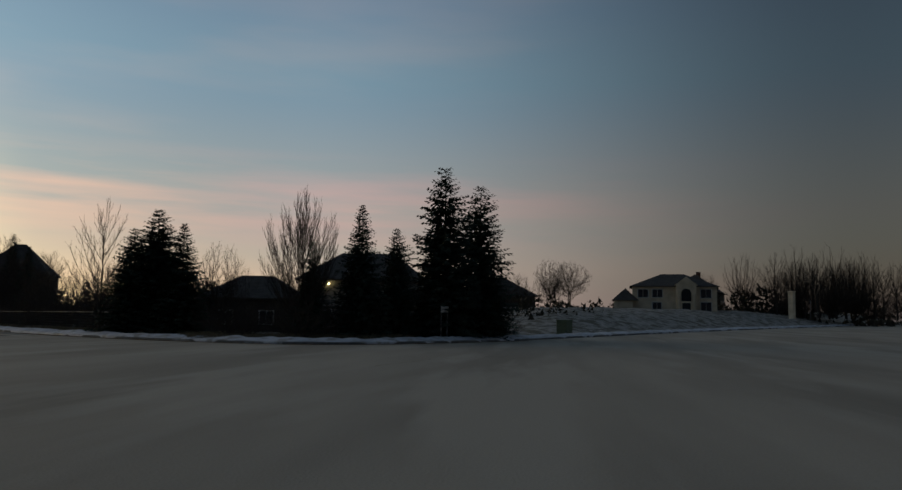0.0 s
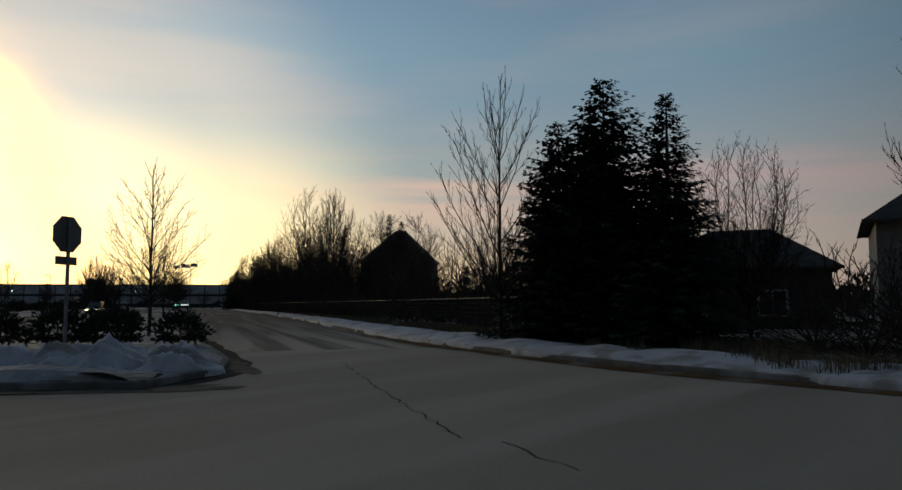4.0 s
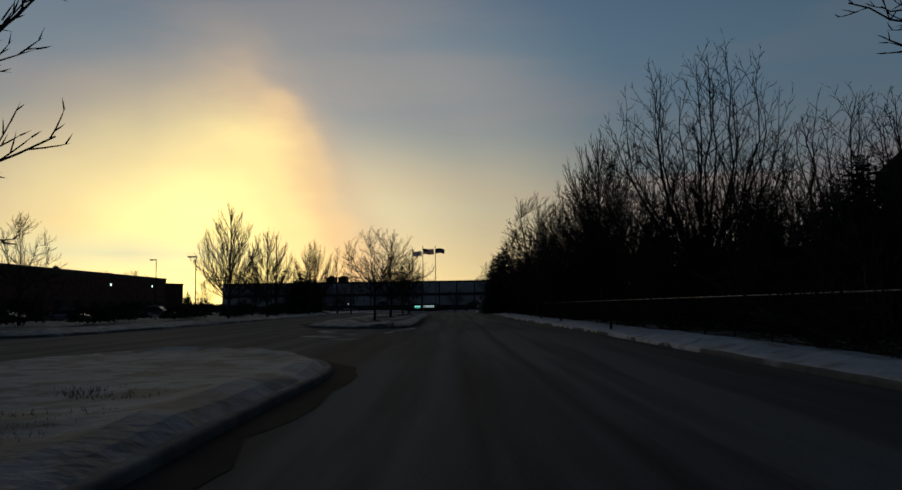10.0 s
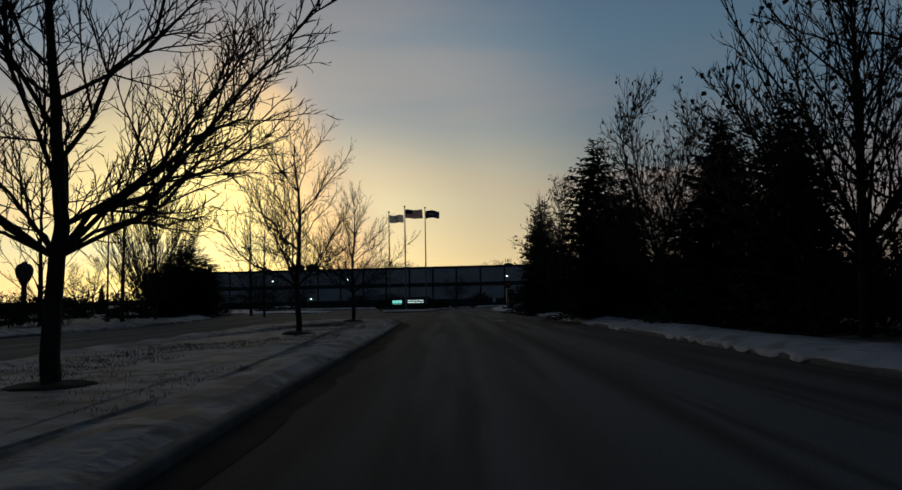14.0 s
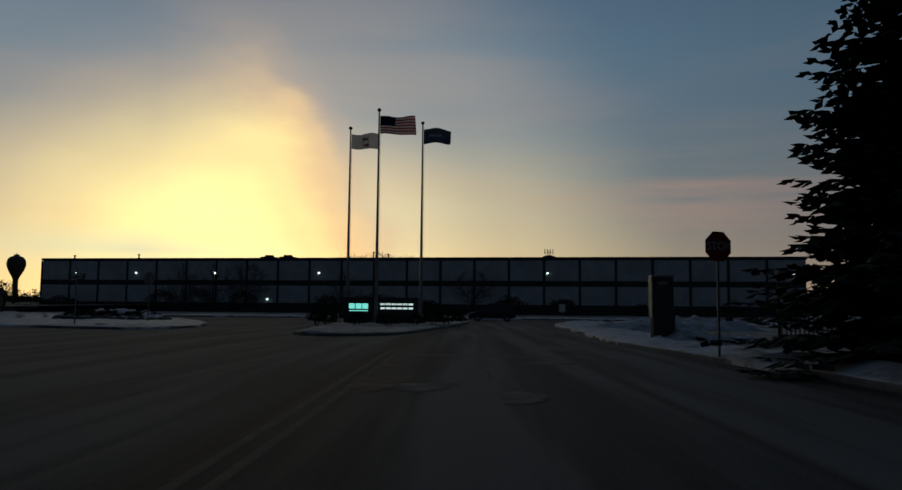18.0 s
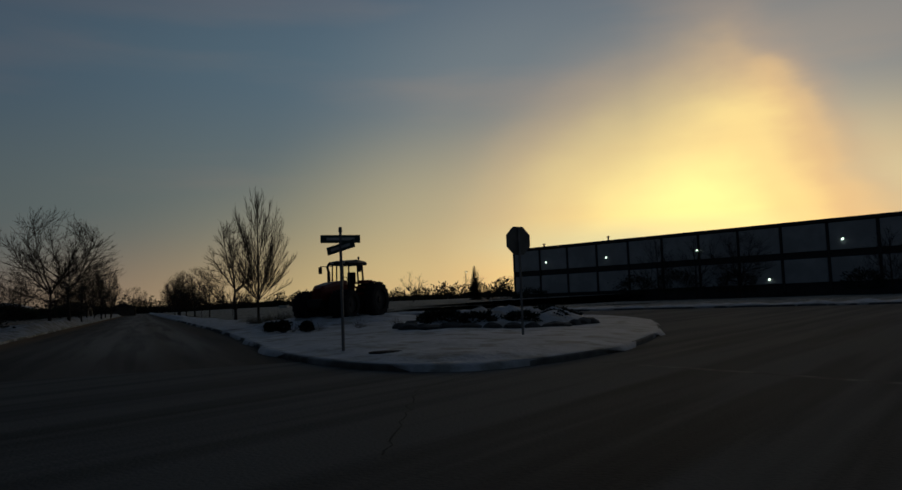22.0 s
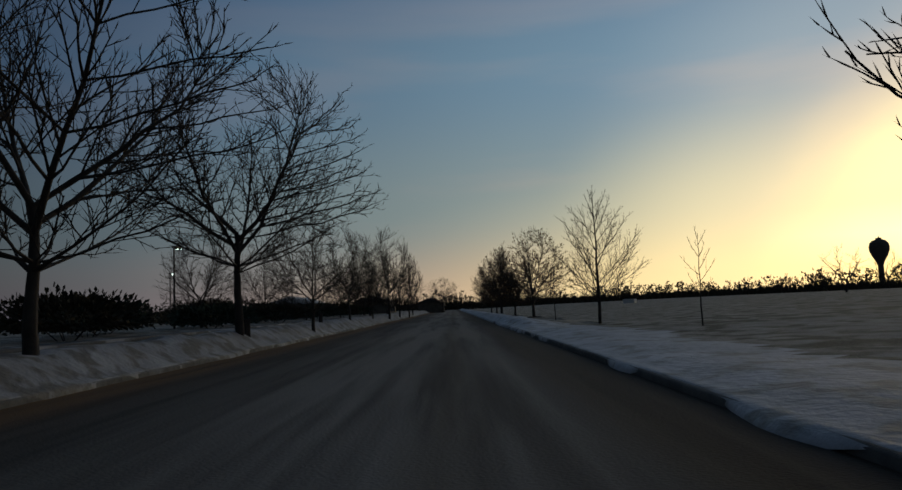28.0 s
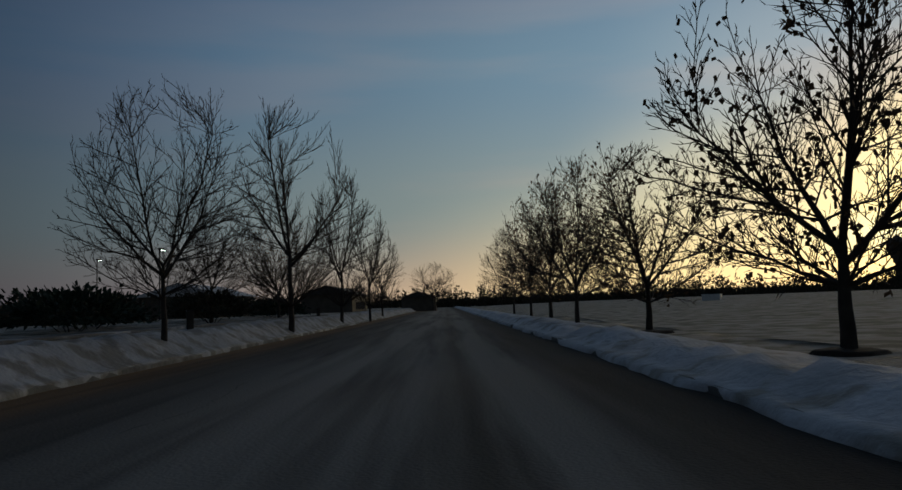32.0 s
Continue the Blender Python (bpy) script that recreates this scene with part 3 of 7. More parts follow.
strip("field_west", resample([on_c(420, 0), on_c(60, 0)], 6.0)[::-1], [(3.0, 0.10, 0.1), (8, 0.16, 0.5), (14, 0.25, 0.8), (25, 0.5, 1), (45, 1.0, 1), (90, 1.6, 1), (170, 2.0, 1)], LAWN, rough=0.10, freq=0.15, label="wide snowy field with grass showing", category="field")

# the snowy corner with the tractor: one sheet that rises from its kerb
CORNER = [p for p in WEST if (Vector(p) - C0).dot(CD) < 60] + [on_c(60, 0)]
SEG_A, SEG_B = np.array(CORNER[:-1]), np.array(CORNER[1:])


def kerb_distance(x, y):
    p = np.array((x, y))
    d = SEG_B - SEG_A
    t = np.clip(((p - SEG_A) * d).sum(1) / (d * d).sum(1), 0, 1)
    return float(np.sqrt((((SEG_A + d * t[:, None]) - p) ** 2).sum(1).min()))


def ease(u):
    u = max(0.0, min(1.0, u))
    return u * u * (3 - 2 * u)


def corner_z(x, y, d=None):
    d = kerb_distance(x, y) if d is None else d
    return 0.05 + 0.10 * ease(d / 0.3) + 0.10 * ease((d - 0.2) / 1.2) + 0.24 * ease((d - 1.5) / 9) + 0.05 * ease(d / 0.8) * (noise.noise(Vector((x * 0.5, y * 0.5, 4.0))) + 0.6 * noise.noise(Vector((x * 1.7, y * 1.7, 4.0))))


def inside(x, y, poly):
    odd = False
    for (ax, ay), (bx, by) in zip(poly, poly[1:] + poly[:1]):
        if (ay > y) != (by > y) and x < ax + (y - ay) * (bx - ax) / (by - ay):
            odd = not odd
    return odd


def corner_lawn():
    loop = resample(CORNER, 0.6)
    strip("kerb", loop, KERB_PROFILE, KERB, label="concrete kerb edged with dirty snow", category="kerb")
    poly = CORNER + [on_c(60, 46)]
    step, ids, vs, fs = 0.6, {}, [], []
    for i in range(140):
        for j in range(150):
            x, y = -96 + i * step, 168 + j * step
            if inside(x, y, poly):
                d = kerb_distance(x, y)
                if d > 0.5:
                    ids[i, j] = len(vs)
                    vs.append((x, y, corner_z(x, y, d) - (0.03 if d < 1.1 else 0.0)))
    for (i, j), k in ids.items():
        q = [ids.get(c) for c in ((i + 1, j), (i + 1, j + 1), (i, j + 1))]
        if None not in q:
            fs.append((k, *q))
    lawn = mesh_ob("lawn_tractor", vs, fs, SNOW)
    lawn.data.materials.append(LAWN)
    for f in lawn.data.polygons:
        x, y, _ = f.center
        d = Vector((x, y)) - C0
        wob = noise.noise(Vector((x * 0.2, y * 0.2, 3.0))) * 4
        f.material_index = 1 if d.dot(CD) > 16 + wob and d.dot(CR) > 3.4 + 0.3 * wob else 0
    ns = normals(loop)
    offs, vs, fs = (-0.22, -0.1, 0.13, 0.25, 0.4, 0.6, 0.85, 1.1, 1.45), [], []
    for (x, y), n in zip(loop, ns):
        for j, o in enumerate(offs):
            if o < 0:
                o *= max(-0.4, 1.7 * noise.noise(Vector((x * 0.35, y * 0.35, 7.0))))
            px, py = x + n.x * o, y + n.y * o
            vs.append((px, py, corner_z(px, py, o) if o > 0.14 else 0.15 if o > 0.12 else 0.115 if o >= 0 or j == 1 else 0.002))
    k = len(offs)
    for i in range(len(loop) - 1):
        for j in range(k - 1):
            a = i * k + j
            fs.append((a, a + 1, a + k + 1, a + k))
    edge = mesh_ob("snow_bank", vs, fs, SNOW)
    for ob, label, cat in ((lawn, "snow-covered lawn round the tractor", "lawn"), (edge, "low bank of snow along the corner kerb", "snow")):
        for f in ob.data.polygons:
            f.use_smooth = True
        tagged(ob, label, cat, kind="structure")


corner_lawn()
verge("lawn_left", LEFT_N, 0.15, 2.0, 25.0, snow=DIRTY_DIM)
verge("lawn_left_south", LEFT_S, 0.15, 2.0, 8.0, snow=DIRTY_DIM)


def left_rise(x, y):
    """Height of the bank that rises behind the left kerb of the west road."""
    d = Vector((x, y)) - C0
    along, off = d.dot(CD), -10.75 - d.dot(CR)
    a, b = max(0.0, min(1.0, (along - 4) / 26)), max(0.0, min(1.0, off / 1.3))
    return 0.50 * a * a * (3 - 2 * a) * b * b * (3 - 2 * b)


def lift(obs):
    for ob in obs:
        for v in ob.data.vertices:
            if v.co.z > 0.05:
                v.co.z += left_rise(v.co.x, v.co.y)


lift([o for o in bpy.data.objects if o.name.startswith(("lawn_left", "snow_bank"))])
WALK = material("walk_concrete", (0.11, 0.105, 0.10), 0.9, scale=2, var=0.3, fine=30, second=(0.34, 0.33, 0.33), patch=0.56, patch_scale=0.7)
path = strip("footpath", resample([on_c(s, -10.7) for s in (12, 60, 120, 260, 420)], 3.0)[::-1], [(4.0, 0.16, 0), (4.02, 0.235, 0), (5.6, 0.235, 0), (5.62, 0.16, 0)], WALK, label="cleared concrete footpath beside the road", category="footpath")
lift([path])
SOUTH_MEDIAN = [(8.5, -72.6), (8.2, -67), (6.7, -52), (5.9, -40), (6.0, 0), (5.8, 13), (5.9, 18.5), (4.6, 22), (2.4, 24.6), (0.2, 25.2), (-2.0, 23.2), (-2.9, 17), (-2.2, -10), (-1.5, -40), (1, -70), (3.6, -75), (7.0, -75.6)][::-1]
NORTH_MEDIAN = [(4.9, 52.5), (4.4, 65), (3.6, 85), (3.1, 105), (2.4, 121), (0, 124), (-4.2, 122), (-5.0, 118), (-4.3, 85), (-3.3, 58), (-2.2, 53.2), (0.4, 50.4), (3.6, 49.8)][::-1]
island("island_median_south", SOUTH_MEDIAN, 0.12)
island("island_median_north", NORTH_MEDIAN, 0.12)
island("island_sign", [(-4.0, 168.2), (-4.6, 172), (-5.6, 188), (-5.5, 198), (3.0, 200), (4.6, 197), (3.0, 184), (1.7, 171), (0.8, 167.4), (-1.2, 165.9), (-3.2, 166.3)], 0.04, 0.4)


# ---- trees ----
def bare_tree(name, h, seed, crown=6.0, base=0.25, trunk=0.16, lead=0.3, belly=0.4, sweep=0.5, limbs=20, arch=0.1, spread=40, gnarl=0.05, fine=1.0, depth=4, leafy=0.0, tip=0.011, lump=0.25, peak=0.75, lift=0.12, forks=0):
    """A leafless tree of the height h: limbs that run from the stem to the skin of a crown of that width, with boughs and twigs along them.
    base: share of the height where the crown begins; lead: how far up the main stem runs; forks: thick main limbs that carry the others; belly: where the crown is widest; sweep: how steeply the limbs rise."""
    rnd = random.Random(seed)
    Z = Vector((0, 0, 1))
    root = new(name)
    store = {"trunk": ([], [], 5), "crown": ([], [], 3)}
    ends = []

    def tube_line(which, pts, r0, r1, weld=None, point=False):
        """A tube along a line, joined to one corner of its parent; returns the rings."""
        vs, fs, k = store[which]
        rings = []
        for i, p in enumerate(pts):
            d = (pts[min(i + 1, len(pts) - 1)] - pts[max(0, i - 1)]).normalized()
            if point and i == len(pts) - 1:
                vs.append(p)
                low = rings[-1]
                for q in range(k):
                    fs.append((low[q], low[(q + 1) % k], len(vs) - 1))
                break
            u = d.cross(Vector((0.3, 0.95, 0.12)))
            u = u.normalized() if u.length > 1e-4 else Vector((1, 0, 0))
            w = d.cross(u)
            r = r0 + (r1 - r0) * i / (len(pts) - 1)
            ids = []
            for q in range(k):
                if i == 0 and q == 0 and weld is not None:
                    ids.append(weld)
                    continue
                a = 6.2832 * q / k
                ids.append(len(vs))
                vs.append(p + (u * math.cos(a) + w * math.sin(a)) * r)
            if rings:
                low = rings[-1]
                for q in range(k):
                    fs.append((low[q], low[(q + 1) % k], ids[(q + 1) % k], ids[q]))
            rings.append(ids)
        return rings

    def shoots(which, pts, rings, length, r0, r1, level):
        gap = (0.44, 0.32, 0.30)[level - 2] / fine * (h / 9.0) ** 0.5
        n = max(2, int(length * (0.84 if level == 2 else 0.9) / gap))
        phi = rnd.uniform(0, 6.28)
        for k in range(n):
            u = (0.16 if level == 2 else 0.12) + (0.84 if level == 2 else 0.86) * (k + rnd.uniform(0.2, 0.8)) / n
            f = u * (len(pts) - 1)
            q = min(int(f), len(pts) - 2)
            p = pts[q].lerp(pts[q + 1], f - q)
            t = (pts[q + 1] - pts[q]).normalized()
            phi += 2.4 + rnd.uniform(-0.4, 0.4)
            e = t.cross(Z if abs(t.z) < 0.95 else Vector((1, 0, 0))).normalized()
            e = Matrix.Rotation(phi, 3, t) @ e
            an = radians(spread * rnd.uniform(0.7, 1.2)) * (1.1 - 0.35 * u)
            d = (t * math.cos(an) + e * math.sin(an) + Z * lift).normalized()
            ln = length * (0.46 if level == 2 else 0.5) * (1.1 - 0.72 * u) * rnd.uniform(0.65, 1.15)
            ln = max(0.16, min(ln, crown * 0.28))
            m = 1 if level == depth else (3, 2, 1)[level - 2]
            line, dd = [p], d
            for s in range(m):
                dd = (dd + Z * 0.06 + Vector((rnd.uniform(-1, 1), rnd.uniform(-1, 1), rnd.uniform(-1, 1))) * gnarl * 2).normalized()
                line.append(line[-1] + dd * ln / m)
            ra = max(tip, min((r0 + (r1 - r0) * u) * 0.6, tip + 0.008 * ln))
            rg = tube_line("crown", line, ra, tip * 0.7, None, True)
            if level < depth and ln > 0.3:
                shoots("crown", line, rg, ln, ra, tip * 0.7, level + 1)
            elif leafy and rnd.random() < leafy:
                ends.append(line[-1])

    def skin(zf, a):
        w = math.sqrt(max(0.0, 1 - ((belly - zf) / belly) ** 2.4)) if zf < belly else max(0.0, 1 - ((zf - belly) / (1 - belly)) ** 1.8) ** peak
        return crown / 2 * w * (1 - lump * 0.3 + lump * noise.noise(Vector((math.cos(a) * 1.7 + seed, math.sin(a) * 1.7, zf * 3.0))))

    stem = [Vector((0, 0, -0.1))]
    off = Vector((0, 0))
    ns = 16
    for i in range(1, ns + 1):
        off = off + Vector((rnd.uniform(-1, 1), rnd.uniform(-1, 1))) * (0.03 + gnarl * 0.9) * lead * h / ns
        stem.append(Vector((off.x, off.y, lead * h * i / ns)))
    top = trunk * (0.16 if lead > 0.6 else 0.5)
    srings = tube_line("trunk", stem, trunk, top)
    if lead > 0.6:
        shoots("trunk", stem[10:], srings[10:], lead * h * 0.36, trunk * 0.35, top, 2)
    mains = []
    for k in range(limbs):
        main = k < forks
        if main:
            zf = 0.5 + 0.45 * ((k * 0.618) % 1.0)
        else:
            zf = 0.04 + 0.96 * ((k - forks + rnd.uniform(0.3, 0.7)) / (limbs - forks)) ** 0.9
        a = (k * 6.283 / forks if main else k * 2.4) + seed + rnd.uniform(-0.3, 0.3)
        rho = skin(zf, a) * (0.85 if main else 1.0)
        goal = Vector((rho * math.cos(a), rho * math.sin(a), h * (base + (1 - base) * zf)))
        z0 = max(base * h * 0.8, min(goal.z - sweep * rho - 0.05 * h, lead * h * 0.98)) * rnd.uniform(0.93, 1.0)
        if main:
            z0 = lead * h * rnd.uniform(0.72, 1.0)
        f = max(0.0, min(0.999, z0 / (lead * h))) * ns
        q = max(1, min(ns, round(f)))
        p, weld, cap = stem[q], srings[q][0], trunk * 0.5
        if mains and not main:
            best = (goal - p).length * 1.1
            for ml, mr, mrad in mains:
                for c in range(1, 6):
                    d = goal - ml[c]
                    if 0.1 * h < d.length < best and d.z > 0.2 * d.length:
                        best, p, weld, cap = d.length, ml[c], mr[c][0], mrad * (1 - 0.85 * c / 6) * 0.7
        d = goal - p
        mid = p + d * 0.5 + Vector((math.cos(a), math.sin(a), 0)) * arch * d.length
        m = 6
        line = []
        for s in range(m + 1):
            u = s / m
            v = p * (1 - u) ** 2 + mid * 2 * u * (1 - u) + goal * u * u
            if 0 < s:
                v = v + Vector((rnd.uniform(-1, 1), rnd.uniform(-1, 1), rnd.uniform(-1, 1))) * gnarl * d.length * 0.28
            line.append(v)
        r0 = min(cap, max(tip * 2, trunk * 0.33 * (d.length / (0.62 * h))))
        if main:
            r0 = trunk * rnd.uniform(0.38, 0.5)
        thick = r0 > 0.02
        rg = tube_line("trunk" if thick else "crown", line, r0, tip, weld if thick else None)
        if main:
            mains.append((line, rg, r0))
        shoots("trunk" if thick else "crown", line, rg, d.length, r0, tip, 2)
    for nm, mat in (("trunk", BARK), ("crown", TWIG)):
        vs, fs, _ = store[nm]
        ob = mesh_ob(nm, vs, fs, mat, root)
        for f in ob.data.polygons:
            f.use_smooth = True
    if leafy:
        vs, fs = [], []
        for e in ends:
            for _ in range(2):
                c = e + Vector((rnd.uniform(-.1, .1), rnd.uniform(-.1, .1), rnd.uniform(-.12, .04)))
                u, w = Vector((rnd.uniform(-1, 1), rnd.uniform(-1, 1), rnd.uniform(-1, 1))).normalized() * 0.075, Vector((rnd.uniform(-1, 1), rnd.uniform(-1, 1), -1)).normalized() * 0.12
                k = len(vs)
                vs += [c, c + u + w * 0.5, c + w * 1.2, c - u + w * 0.5]
                fs.append((k, k + 1, k + 2, k + 3))
        mesh_ob("dead_leaves", vs, fs, DEADLEAF, root, "brown leaves still hanging")
    return root


def spruce(name, h, seed, width=0.26, dense=1.0, gap=0.0, first=0.03, droop=0.3, shape=0.85):
    """A spruce: a trunk and uneven whorls of drooping boughs set with needle sprays."""
    rnd = random.Random(seed)
    root = new(name)
    bm = tubes(((0, 0, -0.1), (0, 0, h * 0.6), h * 0.018, h * 0.008), ((0, 0, h * 0.6), (0, 0, h * 0.985), h * 0.008, 0.012), n=7)
    part("trunk", bm, BARK, root)
    vs, fs = [], []
    whorls = int(h * 5.8 * dense)
    for w in range(whorls):
        t = first + (1 - first) * (w / whorls) ** 0.95
        nb = 11 if t < 0.6 else 8 if t < 0.85 else 6
        a0 = rnd.uniform(0, 6.28)
        for b in range(nb):
            if rnd.random() < gap:
                continue
            az = a0 + 6.283 * b / nb + rnd.uniform(-0.3, 0.3)
            lump = 0.85 + 0.35 * noise.noise(Vector((math.cos(az) * 1.3, math.sin(az) * 1.3, t * 9 + seed)))
            ln = (h * width * (1 - t) ** shape + 0.08) * lump * rnd.uniform(0.72, 1.12)
            z0 = t * h + rnd.uniform(-0.12, 0.12)
            tip = 0.55 * (t - 0.45)
            n = max(3, int(ln / 0.17))
            for q in range(1, n + 1):
                u = q / n
                r = ln * u
                z = z0 + ln * (tip * u - droop * u * (1.15 - u))
                x, y = r * math.cos(az), r * math.sin(az)
                size = (0.22 + 0.22 * (1 - u)) * min(1.0, 0.3 + ln * 0.5)
                for side in (-1.1, 1.1, 0.0):
                    a = az + side + rnd.uniform(-0.3, 0.3)
                    c, d = math.cos(a) * size, math.sin(a) * size
                    k = len(vs)
                    dz = rnd.uniform(-0.85, 0.3) * size
                    vs += [(x, y, z), (x + c * .5 - d * .3, y + d * .5 + c * .3, z + dz * .5), (x + c, y + d, z + dz), (x + c * .5 + d * .3, y + d * .5 - c * .3, z + dz * .5 - 0.22 * size)]
                    fs.append((k, k + 1, k + 2, k + 3))
    mesh_ob("crown", vs, fs, NEEDLE, root)
    return root


PROTO = {}


def protos():
    PROTO["elm"] = bare_tree("bare_tree", 9.0, 11, crown=6.4, fine=1.7, base=0.22, trunk=0.12, lead=0.93, belly=0.36, sweep=0.85, limbs=30, arch=0.06, gnarl=0.028)
    PROTO["upright"] = bare_tree("bare_tree", 9.0, 15, crown=5.6, fine=2.15, base=0.2, trunk=0.12, lead=0.93, belly=0.30, sweep=1.5, limbs=38, arch=0.10, lift=0.22, spread=28, gnarl=0.028)
    PROTO["vase"] = bare_tree("bare_tree", 9.0, 12, crown=6.4, fine=1.6, base=0.13, trunk=0.15, lead=0.34, belly=0.46, sweep=1.1, limbs=80, arch=0.08, lift=0.2, spread=32, forks=6, gnarl=0.05)
    PROTO["fan"] = bare_tree("bare_tree", 9.0, 18, crown=6.0, fine=1.8, base=0.12, trunk=0.10, lead=0.5, belly=0.55, sweep=1.8, limbs=46, arch=0.12, lift=0.26, spread=24, gnarl=0.03, peak=1.0, lump=0.25, tip=0.009)
    PROTO["column"] = bare_tree("bare_tree", 9.0, 14, crown=4.2, base=0.12, trunk=0.12, lead=0.93, belly=0.3, sweep=0.9, limbs=26, arch=0.05)
    PROTO["round"] = bare_tree("bare_tree", 9.0, 23, crown=9.0, fine=1.6, base=0.31, trunk=0.155, lead=0.36, belly=0.42, sweep=0.8, limbs=84, arch=0.16, gnarl=0.06, spread=44, peak=0.6, forks=6)
    PROTO["dome"] = bare_tree("bare_tree", 9.0, 26, crown=8.6, base=0.23, trunk=0.14, lead=0.3, fine=1.6, belly=0.42, sweep=0.8, limbs=84, arch=0.16, gnarl=0.06, peak=0.6, forks=6)
    PROTO["tall"] = bare_tree("bare_tree", 10.0, 31, crown=5.4, base=0.2, trunk=0.13, lead=0.7, belly=0.5, sweep=1.3, limbs=30, arch=0.08, lift=0.2, spread=32, fine=1.25, gnarl=0.035)
    PROTO["leafy"] = bare_tree("bare_tree", 8.0, 47, crown=8.2, fine=1.7, base=0.19, trunk=0.16, lead=0.26, belly=0.4, sweep=0.45, limbs=72, arch=0.1, leafy=0.17, forks=5)
    PROTO["gnarled"] = bare_tree("bare_tree", 9.0, 88, crown=7.8, base=0.26, trunk=0.15, lead=0.8, belly=0.36, sweep=0.85, limbs=30, gnarl=0.12, lump=0.55, spread=42, lift=0.14, fine=2.0, tip=0.009)
    PROTO["young"] = bare_tree("young_tree", 3.2, 5, crown=1.3, base=0.4, trunk=0.03, lead=0.9, belly=0.4, sweep=0.8, limbs=10, depth=3, tip=0.005)
    PROTO["brush"] = bare_tree("thicket", 2.6, 4, crown=4.4, base=0.02, trunk=0.04, lead=0.06, belly=0.45, sweep=0.5, limbs=26, depth=3, gnarl=0.12, fine=0.62, tip=0.009)
    PROTO["multi"] = bare_tree("bare_tree", 9.0, 61, crown=6.6, base=0.1, trunk=0.12, lead=0.1, belly=0.55, sweep=1.0, limbs=34, depth=3, fine=1.0, gnarl=0.07, tip=0.011, lift=0.2, spread=34)
    PROTO["grove"] = bare_tree("bare_tree", 9.0, 64, crown=6.6, base=0.08, trunk=0.13, lead=0.2, belly=0.5, sweep=0.6, limbs=46, fine=1.15, gnarl=0.07, arch=0.2, lift=0.08, spread=46, peak=0.5, tip=0.01, lump=0.4)
    PROTO["willow"] = bare_tree("bare_tree", 9.0, 77, crown=8.6, base=0.2, trunk=0.22, lead=0.3, belly=0.4, sweep=0.2, limbs=22, depth=3, fine=1.3, gnarl=0.15, tip=0.011, forks=5)
    PROTO["wood"] = bare_tree("bare_tree", 9.0, 99, crown=6.2, base=0.16, trunk=0.14, lead=0.45, belly=0.5, sweep=0.8, limbs=20, depth=3, fine=0.78, gnarl=0.1, tip=0.012)
    PROTO["spruce"] = spruce("spruce_tree", 9.0, 3, width=0.27, shape=0.8)
    PROTO["spruce2"] = spruce("spruce_tree", 9.0, 8, width=0.30, gap=0.04, shape=0.62)
    PROTO["pine"] = spruce("pine_tree", 9.0, 19, width=0.27, dense=0.8, gap=0.2, first=0.06, droop=0.08, shape=0.5)


protos()
USED = set()


def plant(kind, x, y, h, turn, label, z=0.1, wide=1.0, group=""):
    src = PROTO[kind]
    base = {"young": 3.2, "brush": 2.6, "tall": 10.0, "leafy": 8.0}.get(kind, 9.0)
    s = h / base
    m = pose(x, y, z, 0, 0, turn) @ Matrix.Diagonal((s * wide, s * wide, s, 1))
    if kind not in USED:
        USED.add(kind)
        src.matrix_basis = m
        src.scale = m.to_scale()
        ob = src
    else:
        keep = src.scale.copy()
        src.scale = (1, 1, 1)
        ob = copy_thing(src, m)
        src.scale = keep
    cat = {"brush": "shrub"}.get(kind, "tree")
    ob.name = {"brush": "thicket", "young": "young_tree", "spruce": "spruce_tree", "spruce2": "spruce_tree", "pine": "pine_tree"}.get(kind, "bare_tree")
    return tagged(ob, label, cat, group)


LB = "leafless street tree standing in patchy snow"
G1, G2, G3 = "street trees on the median", "street trees by the west road", "trees along the east verge"
for kind, x, y, h, turn, wide in [("elm", 5.7, -57.5, 7.0, 20, 0.85), ("elm", 2.8, -19.0, 7.6, 100, 0.86), ("elm", 2.3, 9.4, 9.2, 200, 0.86), ("round", 0.9, 64.0, 7.7, 40, 0.9), ("gnarled", 0.3, 83.0, 9.6, 300, 1.0),
                                  ("gnarled", 0.0, 100.8, 9.2, 160, 0.84), ("gnarled", -0.7, 119.8, 9.2, 70, 0.9)]:
    plant(kind, x, y, h, turn, LB, 0.15, wide, G1)
for kind, x, y, h, turn in [("upright", -14.3, 74, 11.4, 10), ("fan", -17.6, 130, 12.4, 80), ("column", -14.5, 150.2, 11.5, 150), ("upright", -14.1, 87, 10.4, 133), ("vase", -27, 150, 9, 210), ("vase", -40, 165, 8, 300), ("column", -21.9, 121.8, 13.8, 60), ("column", -17.0, 123, 12.0, 190), ("column", -19.2, 161.9, 14.8, 75), ("dome", -28.7, 51.6, 9.3, 20), ("vase", -26.9, 61.6, 9.0, 140)]:
    plant(kind, x, y, h, turn, LB, 0.12, 1.0, "trees by the car park")
